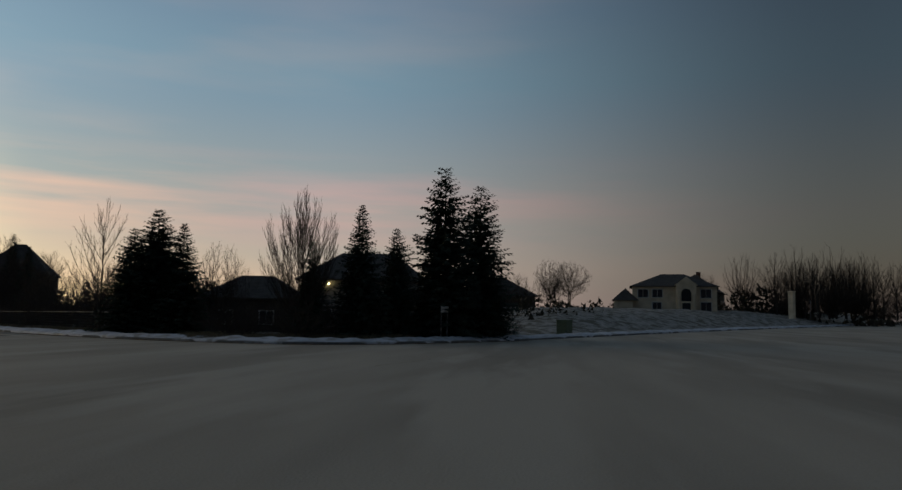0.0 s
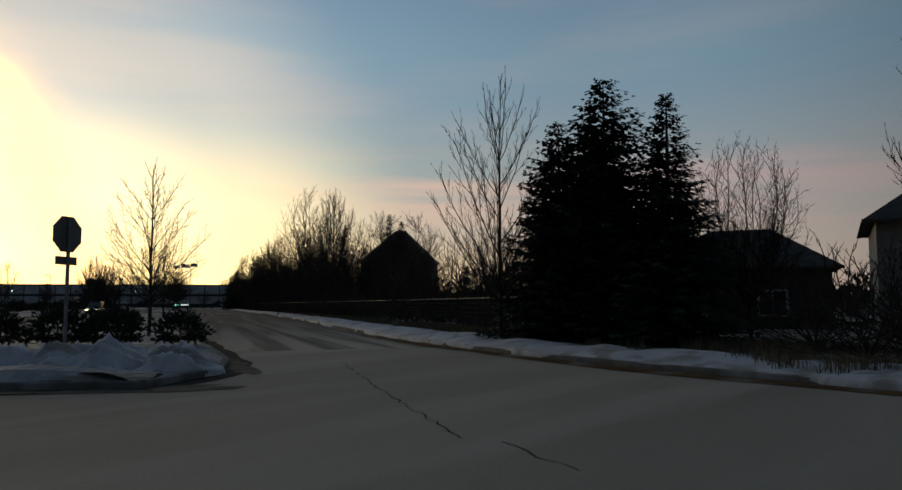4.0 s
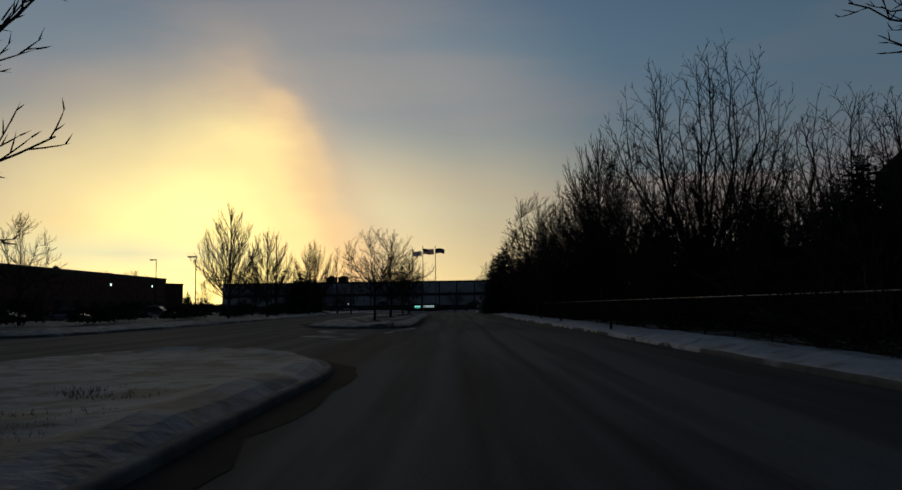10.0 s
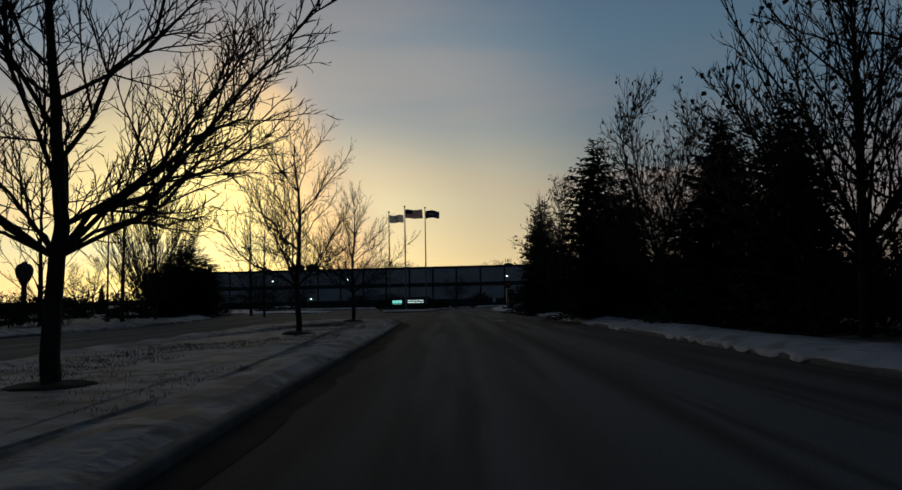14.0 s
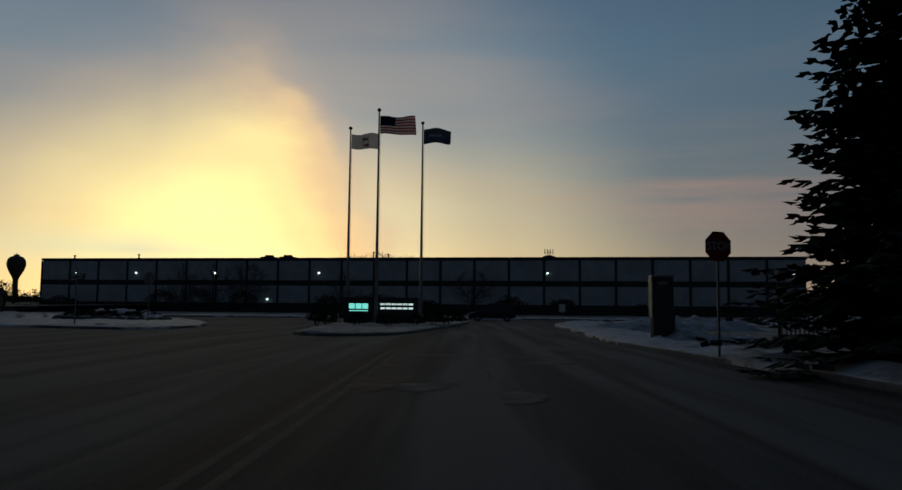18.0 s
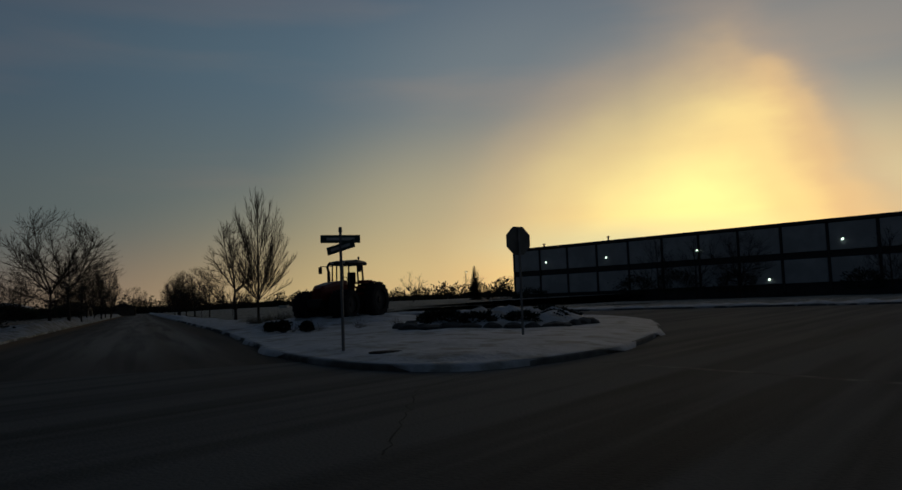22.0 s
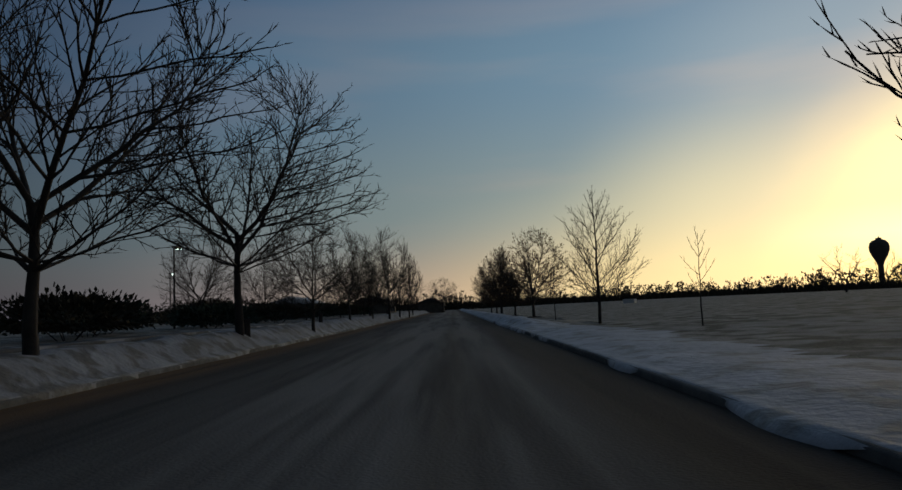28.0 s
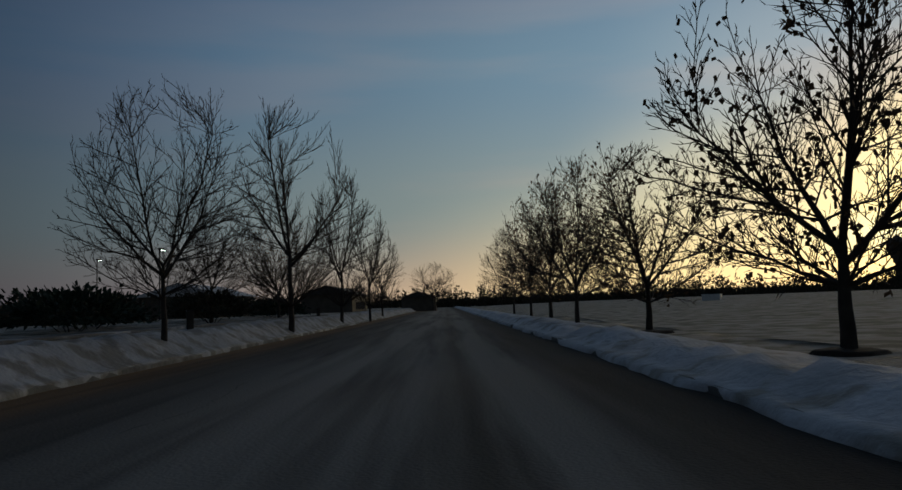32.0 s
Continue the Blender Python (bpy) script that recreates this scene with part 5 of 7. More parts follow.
IRON = material("cast_iron", (0.022, 0.021, 0.02), 0.95, scale=4, var=0.4, fine=40)
IRON.node_tree.nodes["Principled BSDF"].inputs["Specular IOR Level"].default_value = 0.05
root = empty("manhole_cover", -16.1, 173.6, corner_z(-16.1, 173.6) - 0.02, 0, "round iron manhole cover bare of snow", "manhole cover")
part("lid", tubes(((0, 0, -0.15), (0, 0, 0.035), 0.30, 0.30), n=20), IRON, root)
part("rim", tubes(((0, 0, -0.2), (0, 0, 0.028), 0.40, 0.39), n=20), IRON, root)

root = empty("pylon_sign", 11.9, 161.0, 0.15, 8, "dark upright sign pylon standing in snow", "sign")
part("body", boxes((-0.42, 0.42, -0.16, 0.16, 1.0, 2.42), bevel=0.03), SIGN_BODY, root)
part("base", boxes((-0.40, 0.46, -0.18, 0.18, -0.1, 1.0), bevel=0.03), JOINT, root, "darker base")
part("cap", boxes((-0.45, 0.45, -0.18, 0.18, 2.42, 2.5), bevel=0.02), METAL, root)
flat(root, "plate", SIGN_BACK, [(-0.22, 0.18, 2.12, 2.26)], y=-0.175, th=0.015, label="small pale plate")
part("edge_strip", boxes((-0.46, -0.42, -0.17, 0.17, 0.9, 2.42), bevel=0.005), METAL, root)

root = empty("notice_sign", 11.0, 186.0, 0.15, 0, "small pale notice on a thin post", "sign")
part("post", boxes((-0.02, 0.02, 0, 0.04, -0.2, 1.5)), METAL, root)
part("board", boxes((-0.22, 0.22, -0.02, 0, 0.95, 1.5), bevel=0.004), WHITEP, root)
root = empty("notice_board", 33.0, -82.4, 0.2, 0, "small white board on two posts before dark pines", "sign")
part("board", boxes((-0.35, 0.35, -0.02, 0.02, 1.7, 2.1), bevel=0.004), WHITEP, root)
part("post", boxes((-0.3, -0.26, 0.02, 0.06, -0.2, 2.1)), METAL, root)
part("post", boxes((0.26, 0.3, 0.02, 0.06, -0.2, 2.1)), METAL, root)
part("lettering_bar", boxes((-0.25, 0.25, -0.026, -0.02, 1.86, 1.94)), SIGN_BACK, root)
root = empty("speed_sign", 21.0, 2.0, 0.2, 0, "white rectangular road sign on a post", "road sign")
part("board", boxes((-0.3, 0.3, -0.02, 0, 1.7, 2.45), bevel=0.004), WHITEP, root)
part("post", boxes((-0.03, 0.03, 0, 0.05, -0.3, 2.4)), METAL, root)
part("lettering_bar", boxes((-0.18, 0.18, -0.026, -0.02, 1.95, 2.2)), SIGN_BACK, root)
root = empty("road_sign", 22.0, 8.0, 0.2, 180, "square road sign on a post, seen from its back", "road sign")
part("board", boxes((-0.38, 0.38, -0.02, 0, 3.2, 4.0), bevel=0.004), SIGN_BACK, root)
part("post", boxes((-0.03, 0.03, 0, 0.05, -0.3, 3.9)), METAL, root)

root = empty("utility_box", 52.5, -77.6, 0.75, 12, "dull green utility cabinet in the snow", "utility box")
part("body", boxes((-0.62, 0.62, -0.5, 0.5, -0.5, 0.75), bevel=0.03), GREENBOX, root)
part("lid", boxes((-0.66, 0.66, -0.54, 0.54, 0.75, 0.85), bevel=0.03), GREENBOX, root)
x, y = on_c(190, 36)
root = empty("utility_box", x, y, 0.6, 30, "pale utility box in the snowy field", "utility box")
part("body", boxes((-1.3, 1.3, -0.9, 0.9, -0.4, 1.0), bevel=0.05), WHITEP, root)
part("lid", boxes((-1.35, 1.35, -0.95, 0.95, 1.0, 1.1), bevel=0.03), WHITEP, root)


def stump_post(x, y, h, w, label, group="", nm="bollard"):
    root = empty(nm, x, y, 0.12 + left_rise(x, y), 0, label, nm, group)
    part("post", boxes((-w, w, -w, w, -0.2, h), bevel=w * 0.25), BARK, root)
    part("cap", boxes((-w * 1.1, w * 1.1, -w * 1.1, w * 1.1, h, h + 0.04), bevel=0.01), DARKMETAL, root)


def hydrant(x, y):
    root = empty("fire_hydrant", x, y, 0.14, 0, "dark fire hydrant in the snowy verge", "hydrant", "hydrants")
    part("barrel", tubes(((0, 0, -0.1), (0, 0, 0.55), 0.11, 0.10), n=10), DARKMETAL, root)
    part("bonnet", tubes(((0, 0, 0.55), (0, 0, 0.62), 0.14, 0.14), ((0, 0, 0.62), (0, 0, 0.75), 0.11, 0.03), n=10), DARKMETAL, root)
    part("nozzle", tubes(((-0.2, 0, 0.42), (0.2, 0, 0.42), 0.05, 0.05), n=8), DARKMETAL, root)


hydrant(17.0, -23.5)
for x, y in ((18.2, -24.5), (16.2, -9.0), (15.5, 3.0), (14.9, 55.2), (14.5, 75), (15.1, 38), (14.6, 66)):
    stump_post(x, y, 0.55, 0.06, "short dark marker post at the verge", "marker posts", "marker_post")
for s, o in ((53.5, -11.6), (72, -11.9), (104, -12.2), (134, -13)):
    x, y = on_c(s, o)
    stump_post(x, y, 0.75, 0.11, "short wooden bollard in the snow", "bollards by the west road")


def street_lamp(x, y, h, rz, lit=False, arm=1.1, label=""):
    root = empty("street_lamp", x, y, 0.1, rz, label or ("lit lamp post over the car park" if lit else "tall dark lamp post with a flat head"), "lamp post", "lamp posts")
    part("pole", tubes(((0, 0, -0.1), (0, 0, h), 0.09, 0.06), n=8), DARKMETAL, root)
    part("base", tubes(((0, 0, -0.1), (0, 0, 0.5), 0.22, 0.20), n=10), KERB, root)
    head = part("head", boxes((-0.05, arm, -0.16, 0.16, h - 0.06, h + 0.10), bevel=0.03), DARKMETAL, root)
    part("lens", boxes((arm - 0.55, arm - 0.05, -0.13, 0.13, h - 0.10, h - 0.065), bevel=0.01), LAMPW if lit else GLASSY, head)
    return root


street_lamp(-61.8, 179.0, 6.0, 200, arm=0.7)
street_lamp(-24.5, 46, 8.2, 180)
street_lamp(-27, 100, 8.0, 180)
street_lamp(-44, 128, 9.5, 180)
street_lamp(-22.8, 133, 7.6, 180)
for s, o, h in ((79, -24, 6.6), (110, -36, 6.5), (148, -30, 7.2), (60, -60, 7), (170, -46, 8)):
    x, y = on_c(s, o)
    street_lamp(x, y, h, 150, True)
street_lamp(-138, 338, 9.5, 90, True)
x, y, _ = hall_point(1.07, 30, 0)
street_lamp(x, y, 7.5, 90, True)


# ---- fence along the east verge ----
def fence():
    root = empty("fence", 0, 0, 0, 0, "long wire fence with a pale top rail", "fence", kind="structure")
    ys = [-68 + 3.05 * k for k in range(52)]
    for ya, yb in zip(ys, ys[1:]):
        xa, xb = 19.0 - 0.024 * max(0, ya + 20), 19.0 - 0.024 * max(0, yb + 20)
        part("post", tubes(((xa, ya, -0.2), (xa, ya, 1.68), 0.04, 0.04), n=6), DARKMETAL, root)
        part("rail", tubes(((xa, ya, 1.62), (xb, yb, 1.62), 0.025, 0.025), n=6), SIGN_BACK, root)
        bm = bmesh.new()
        for k in range(13):
            u = k / 12
            tube(bm, (xa + (xb - xa) * u, ya + (yb - ya) * u, 0.1), (xa + (xb - xa) * u, ya + (yb - ya) * u, 1.6), 0.006, 0.006, 3, False)
        for k in range(7):
            tube(bm, (xa, ya, 0.2 + k * 0.2), (xb, yb, 0.2 + k * 0.2), 0.005, 0.005, 3, False)
        part("wire_mesh", bm, DARKMETAL, root)


fence()
root = empty("railing", 16.6, 161.5, 0.15, -12, "low black metal railing in front of the spruce", "railing")
for k in range(13):
    part("baluster", boxes((k * 0.16 - 0.02, k * 0.16 + 0.02, -0.02, 0.02, -0.2, 1.5)), DARKMETAL, root)
part("rail", boxes((-0.05, 1.97, -0.03, 0.03, 1.4, 1.46), bevel=0.01), DARKMETAL, root)
part("rail", boxes((-0.05, 1.97, -0.03, 0.03, 0.2, 0.26), bevel=0.01), DARKMETAL, root)
part("end_post", boxes((-0.14, -0.04, -0.05, 0.05, -0.2, 2.3), bevel=0.01), DARKMETAL, root)


# ---- vehicles ----
RUBBER = material("rubber", (0.02, 0.02, 0.021), 0.9, scale=5, var=0.3, fine=40)
CARGLASS = material("car_glass", (0.02, 0.022, 0.025), 0.08, scale=1, var=0.1, bump=0.0)
LAMPOFF = material("lamp_lens", (0.5, 0.5, 0.5), 0.15, scale=1, var=0.1, bump=0.0)


def shell(bm, rings):
    """A skin over cross-sections, each (x, half width, [(share of the half width, z), ...])."""
    prev = None
    first = None
    for x, hw, prof in rings:
        ring = [bm.verts.new((x, hw * f, z)) for f, z in prof] + [bm.verts.new((x, -hw * f, z)) for f, z in reversed(prof)]
        if prev:
            n = len(ring)
            for i in range(n):
                bm.faces.new((prev[i], prev[(i + 1) % n], ring[(i + 1) % n], ring[i]))
        else:
            first = ring
        prev = ring
    bm.faces.new(first)
    bm.faces.new(prev[::-1])
    return bm


def wheel(parent, x, y, r, w, n=18, lugs=0):
    wh = new("wheel")
    wh.parent = parent
    wh.matrix_basis = Matrix.Translation((x, y, r))
    bm = bmesh.new()
    prof = [(-w / 2, r * 0.62), (-w / 2, r * 0.93), (-w * 0.36, r), (w * 0.36, r), (w / 2, r * 0.93), (w / 2, r * 0.62)]
    rings = []
    for k in range(n):
        a = 2 * math.pi * k / n
        rings.append([bm.verts.new((q * math.cos(a), p, q * math.sin(a))) for p, q in prof])
    for k in range(n):
        a, b = rings[k], rings[(k + 1) % n]
        for i in range(len(prof) - 1):
            bm.faces.new((a[i], a[i + 1], b[i + 1], b[i]))
    tyre = part("tyre", bm, RUBBER, wh)
    for k in range(lugs):
        bm = bmesh.new()
        a = 2 * math.pi * k / lugs
        for sgn in (-1, 1):
            m = Matrix.Rotation(-a - (0.07 if sgn > 0 else 0), 4, "Y") @ Matrix.Translation((r + 0.02, sgn * w * 0.24, 0)) @ Matrix.Rotation(sgn * 0.7, 4, "X")
            c = bmesh.ops.create_cube(bm, size=1.0)["verts"]
            for v in c:
                v.co = m @ Vector((v.co.x * 0.07, v.co.y * w * 0.5, v.co.z * 0.07))
        part("lug", bm, RUBBER, wh)
    bm = tubes(((0, -w * 0.32, 0), (0, w * 0.32, 0), r * 0.62, r * 0.62), n=n)
    tube(bm, (0, -w * 0.42, 0), (0, w * 0.42, 0), r * 0.2, r * 0.2, 10)
    part("rim", bm, METAL if not lugs else DARKMETAL, wh)
    return wh


PAINTS = [material("car_paint_dark", (0.03, 0.032, 0.036), 0.3, 0.3, scale=1, var=0.1, bump=0.0), material("car_paint_silver", (0.30, 0.31, 0.32), 0.3, 0.6, scale=1, var=0.1, bump=0.0), material("car_paint_red", (0.16, 0.02, 0.02), 0.3, 0.2, scale=1, var=0.1, bump=0.0), material("car_paint_white", (0.55, 0.55, 0.55), 0.35, 0.0, scale=1, var=0.1, bump=0.0)]


def car(name, x, y, rz, paint, suv, lit, label, group):
    root = empty(name, x, y, 0.0, rz, label, "car", group)
    L_, W, H = (4.7, 0.92, 1.78) if suv else (4.6, 0.88, 1.45)
    hood = 1.0 if suv else 0.88
    body = [(0.93, 0.30), (1.0, 0.5), (1.0, hood * 0.8), (0.92, hood)]
    bm = shell(bmesh.new(), [(-L_ / 2, W * 0.9, [(0.9, 0.4), (1, 0.55), (1, hood * 0.78), (0.9, hood * 0.93)]), (-L_ / 2 + 0.25, W, body), (L_ / 2 - 1.1, W, body),
                             (L_ / 2 - 0.25, W * 0.97, [(0.93, 0.30), (1, 0.45), (1, hood * 0.72), (0.9, hood * 0.86)]), (L_ / 2, W * 0.86, [(0.9, 0.34), (1, 0.45), (1, hood * 0.65), (0.9, hood * 0.74)])])
    part("body", bm, paint, root)
    back = -L_ / 2 + (0.15 if suv else 0.75)
    bm = shell(bmesh.new(), [(back, W * 0.88, [(0.98, hood - 0.02), (0.96, hood + 0.05)]), (back + (0.3 if suv else 0.6), W * 0.9, [(0.97, hood - 0.02), (0.78, H - 0.06)]), (0.25, W * 0.9, [(0.97, hood - 0.02), (0.78, H - 0.04)]), (L_ / 2 - 1.15, W * 0.9, [(0.98, hood - 0.03), (0.96, hood + 0.03)])])
    part("window_glass", bm, CARGLASS, root, "dark glass")
    part("roof", shell(bmesh.new(), [(back + (0.32 if suv else 0.65), W * 0.72, [(1, H - 0.07), (0.92, H)]), (0.28, W * 0.72, [(1, H - 0.06), (0.9, H)])]), paint, root)
    for wx in (-L_ / 2 + 0.85, L_ / 2 - 0.9):
        for wy in (-W + 0.1, W - 0.1):
            wheel(root, wx, wy, 0.36 if suv else 0.32, 0.22, 14)
    for wy in (-W * 0.68, W * 0.68):
        part("headlight", boxes((L_ / 2 - 0.10, L_ / 2 + 0.02, wy - 0.16, wy + 0.16, hood * 0.66, hood * 0.80), bevel=0.03), LAMPY if lit else LAMPOFF, root, "lit headlight" if lit else "")
        part("tail_light", boxes((-L_ / 2 - 0.02, -L_ / 2 + 0.08, wy - 0.12, wy + 0.12, hood * 0.62, hood * 0.85), bevel=0.02), SIGN_RED, root)
        sx = 1 if wy > 0 else -1
        part("wing_mirror", boxes((L_ / 2 - 1.45, L_ / 2 - 1.25, sx * W - 0.02 * sx, sx * (W + 0.2), hood, hood + 0.14), bevel=0.02), paint, root)
    part("front_bumper", boxes((L_ / 2 - 0.12, L_ / 2 + 0.06, -W * 0.8, W * 0.8, 0.28, 0.5), bevel=0.04), DARKMETAL, root)
    return root


car("suv", -6.3, 17.0, -91, PAINTS[0], True, True, "dark pickup-like sport utility car with lit headlights", "")
for k, (x, y, sv, p) in enumerate(((-36, 46, True, 0), (-36, 49.2, False, 1), (-36, 53, True, 0), (-36, 57, False, 2), (-36, 61, False, 0), (-36.2, 66, True, 1), (-36, 74, False, 0), (-36, 86, False, 1), (-36, 110, True, 3), (-36, 116, False, 0))):
    car("parked_car", x, y, 2 * (k % 3) - 2, PAINTS[p], sv, False, ("dark parked sport utility car in the car park", "silver parked car in the car park", "red parked car in the car park", "white parked car in the car park")[p] if not (sv and p == 1) else "silver parked van-like car in the car park", "parked cars")
car("parked_car", 6.5, 208.5, 180, PAINTS[0], True, False, "dark parked sport utility car before the hall", "parked cars")


# ---- tractor on its mound ----
def tractor(x, y, z, rz):
    """Nose along its own +x."""
    TR = material("tractor_red", (0.13, 0.012, 0.012), 0.4, 0.1, scale=2, var=0.15, bump=0.05)
    root = empty("tractor", x, y, z, rz, "large red farm tractor with a glazed cab on show", "tractor")
    part("hood", shell(bmesh.new(), [(0.45, 0.46, [(1, 1.15), (1, 2.0), (0.8, 2.22)]), (1.6, 0.44, [(1, 1.1), (1, 1.95), (0.8, 2.13)]), (2.75, 0.40, [(1, 1.05), (1, 1.75), (0.75, 1.92)]), (3.0, 0.34, [(1, 1.1), (1, 1.55), (0.7, 1.75)])]), TR, root, "glossy red sloping hood")
    part("chassis", boxes((-1.2, 2.9, -0.32, 0.32, 0.65, 1.15), (-0.9, 0.5, -0.6, 0.6, 0.75, 1.5), bevel=0.04), DARKMETAL, root)
    part("front_weight", boxes((2.9, 3.35, -0.4, 0.4, 0.7, 1.15), bevel=0.05), DARKMETAL, root)
    for wx, r, w in ((2.1, 0.80, 0.55), (-0.75, 1.02, 0.62)):
        for wy in (-1.0, 1.0):
            wheel(root, wx, wy, r, w, 22, 18)
        for wy in ((-1.72, 1.72) if wx < 0 else (-1.58, 1.58)):
            wheel(root, wx, wy, r, w * 0.9, 22, 18)
    for wy in (-1, 1):
        bm = bmesh.new()
        for k in range(7):
            a = radians(20 + k * 22)
            box(bm, -0.75 + 1.15 * math.cos(a) - 0.23, -0.75 + 1.15 * math.cos(a) + 0.23, wy * 0.98 - 0.36, wy * 0.98 + 0.36, 1.02 + 1.15 * math.sin(a) - 0.05, 1.02 + 1.15 * math.sin(a) + 0.05)
        part("fender", bm, TR, root)
    cab = new("cab")
    cab.parent = root
    zb, zt = 1.55, 3.15
    for px_, py_ in ((0.55, -0.62), (0.55, 0.62), (-0.95, -0.72), (-0.95, 0.72), (-0.25, -0.78), (-0.25, 0.78)):
        part("pillar", tubes(((px_, py_, zb - 0.2), (px_ * 0.9, py_ * 0.92, zt), 0.05, 0.045), n=6), DARKMETAL, cab)
    part("roof", shell(bmesh.new(), [(-1.25, 0.78, [(0.95, zt), (1, zt + 0.12), (0.85, zt + 0.24)]), (-0.2, 0.84, [(0.97, zt), (1, zt + 0.14), (0.85, zt + 0.32)]), (0.75, 0.74, [(0.95, zt), (1, zt + 0.10), (0.85, zt + 0.20)])]), DARKMETAL, cab)
    part("floor", boxes((-1.0, 0.6, -0.78, 0.78, 1.35, 1.6), bevel=0.03), DARKMETAL, cab)
    g = bpy.data.materials.new("cab_glass")
    g.use_nodes = True
    b = g.node_tree.nodes["Principled BSDF"]
    b.inputs["Transmission Weight"].default_value, b.inputs["Roughness"].default_value, b.inputs["IOR"].default_value = 1.0, 0.02, 1.05
    b.inputs["Base Color"].default_value = (0.75, 0.8, 0.78, 1)
    for a, c in (((0.56, -0.58), (0.56, 0.58)), ((-0.96, -0.68), (-0.96, 0.68)), ((-0.95, -0.74), (-0.3, -0.80)), ((-0.2, -0.80), (0.52, -0.65)), ((-0.95, 0.74), (-0.3, 0.80)), ((-0.2, 0.80), (0.52, 0.65))):
        pane = mesh_ob("pane", [(*a, zb), (*c, zb), (c[0] * 0.93, c[1] * 0.93, zt), (a[0] * 0.93, a[1] * 0.93, zt)], [(0, 1, 2, 3)], g, cab)
        pane.visible_shadow = False
    part("seat", boxes((-0.75, -0.25, -0.28, 0.28, 1.6, 2.05), (-0.85, -0.68, -0.28, 0.28, 2.0, 2.75), bevel=0.06), RUBBER, cab)
    bm = bmesh.new()
    for k in range(14):
        a, c = 2 * math.pi * k / 14, 2 * math.pi * (k + 1) / 14
        tube(bm, (0.1 - 0.08 * math.cos(a), 0.22 * math.sin(a), 2.25 + 0.20 * math.cos(a)), (0.1 - 0.08 * math.cos(c), 0.22 * math.sin(c), 2.25 + 0.20 * math.cos(c)), 0.018, 0.018, 5)
    tube(bm, (0.1, 0, 2.25), (0.35, 0, 1.7), 0.03, 0.04, 6)
    part("steering_wheel", bm, RUBBER, cab)
    part("beacon", tubes(((-0.9, 0.4, zt + 0.2), (-0.9, 0.4, zt + 0.55), 0.03, 0.03), ((-0.9, 0.4, zt + 0.40), (-0.9, 0.4, zt + 0.52), 0.07, 0.06)), DARKMETAL, cab)
    part("exhaust", tubes(((0.72, -0.70, 1.7), (0.72, -0.70, 2.75), 0.10, 0.10), ((0.72, -0.70, 2.75), (0.80, -0.74, 3.05), 0.075, 0.075), ((0.80, -0.74, 3.05), (0.62, -0.80, 3.18), 0.07, 0.07), n=10), DARKMETAL, root)
    for wy in (-1, 1):
        part("mirror_arm", tubes(((0.5, wy * 0.62, 3.1), (0.62, wy * 1.38, 3.12), 0.025, 0.025), n=6), DARKMETAL, root)
        part("mirror", boxes((0.56, 0.66, wy * 1.38 - 0.12, wy * 1.38 + 0.12, 2.68, 3.10), bevel=0.03), DARKMETAL, root)
    for wy in (-0.4, 0.4):
        part("work_light", boxes((0.74, 0.84, wy - 0.1, wy + 0.1, zt + 0.06, zt + 0.18), bevel=0.02), LAMPOFF, cab)
    return root


tractor(-35.5, 191.0, 0.58, -77).scale = (0.95, 0.95, 0.95)


def mound(name, x, y, rx, ry, h, mat, label, rough=0.15, n=22, seed=1.0, z=0.08, kind="structure", category="snow"):
    vs, fs = [], []
    for i in range(n + 1):
        for j in range(n + 1):
            u, v = i / n * 2 - 1, j / n * 2 - 1
            r = math.hypot(u, v)
            k = max(0.0, 1 - r * r)
            px_, py_ = x + u * rx, y + v * ry
            hh = h * k ** 0.8 + rough * min(1, k * 4) * noise.noise(Vector((px_ * 1.4, py_ * 1.4, seed))) + rough * min(1, k * 4) * (0.5 * noise.noise(Vector((px_ * 4, py_ * 4, seed))) + 0.3 * noise.noise(Vector((px_ * 9, py_ * 9, seed))))
            vs.append((px_, py_, z + max(hh, 0.06 * min(1, k * 8)) if k > 0 else z - 0.15))
    for i in range(n):
        for j in range(n):
            a = i * (n + 1) + j
            fs.append((a, a + n + 1, a + n + 2, a + 1))
    ob = mesh_ob(name, vs, fs, mat)
    for p in ob.data.polygons:
        p.use_smooth = True
    return tagged(ob, label, category, kind=kind)


mound("snow_mound", -35.4, 190.8, 5.0, 5.0, 0.3, SNOW, "low snow-covered display mound", z=0.40)
mound("snow_mound", -21.4, 186.0, 3.4, 4.0, 0.5, SNOW, "snowy planting bed", 0.35, z=0.36)
mound("snow_pile", 5.8, -72.9, 2.5, 1.7, 0.42, SNOW, "ploughed pile of lumpy snow", 0.32, 60, 3.0)
mound("snow_pile", 3.8, -72.3, 1.4, 1.2, 0.34, SNOW, "ploughed pile of lumpy snow", 0.35, 30, 5.0)


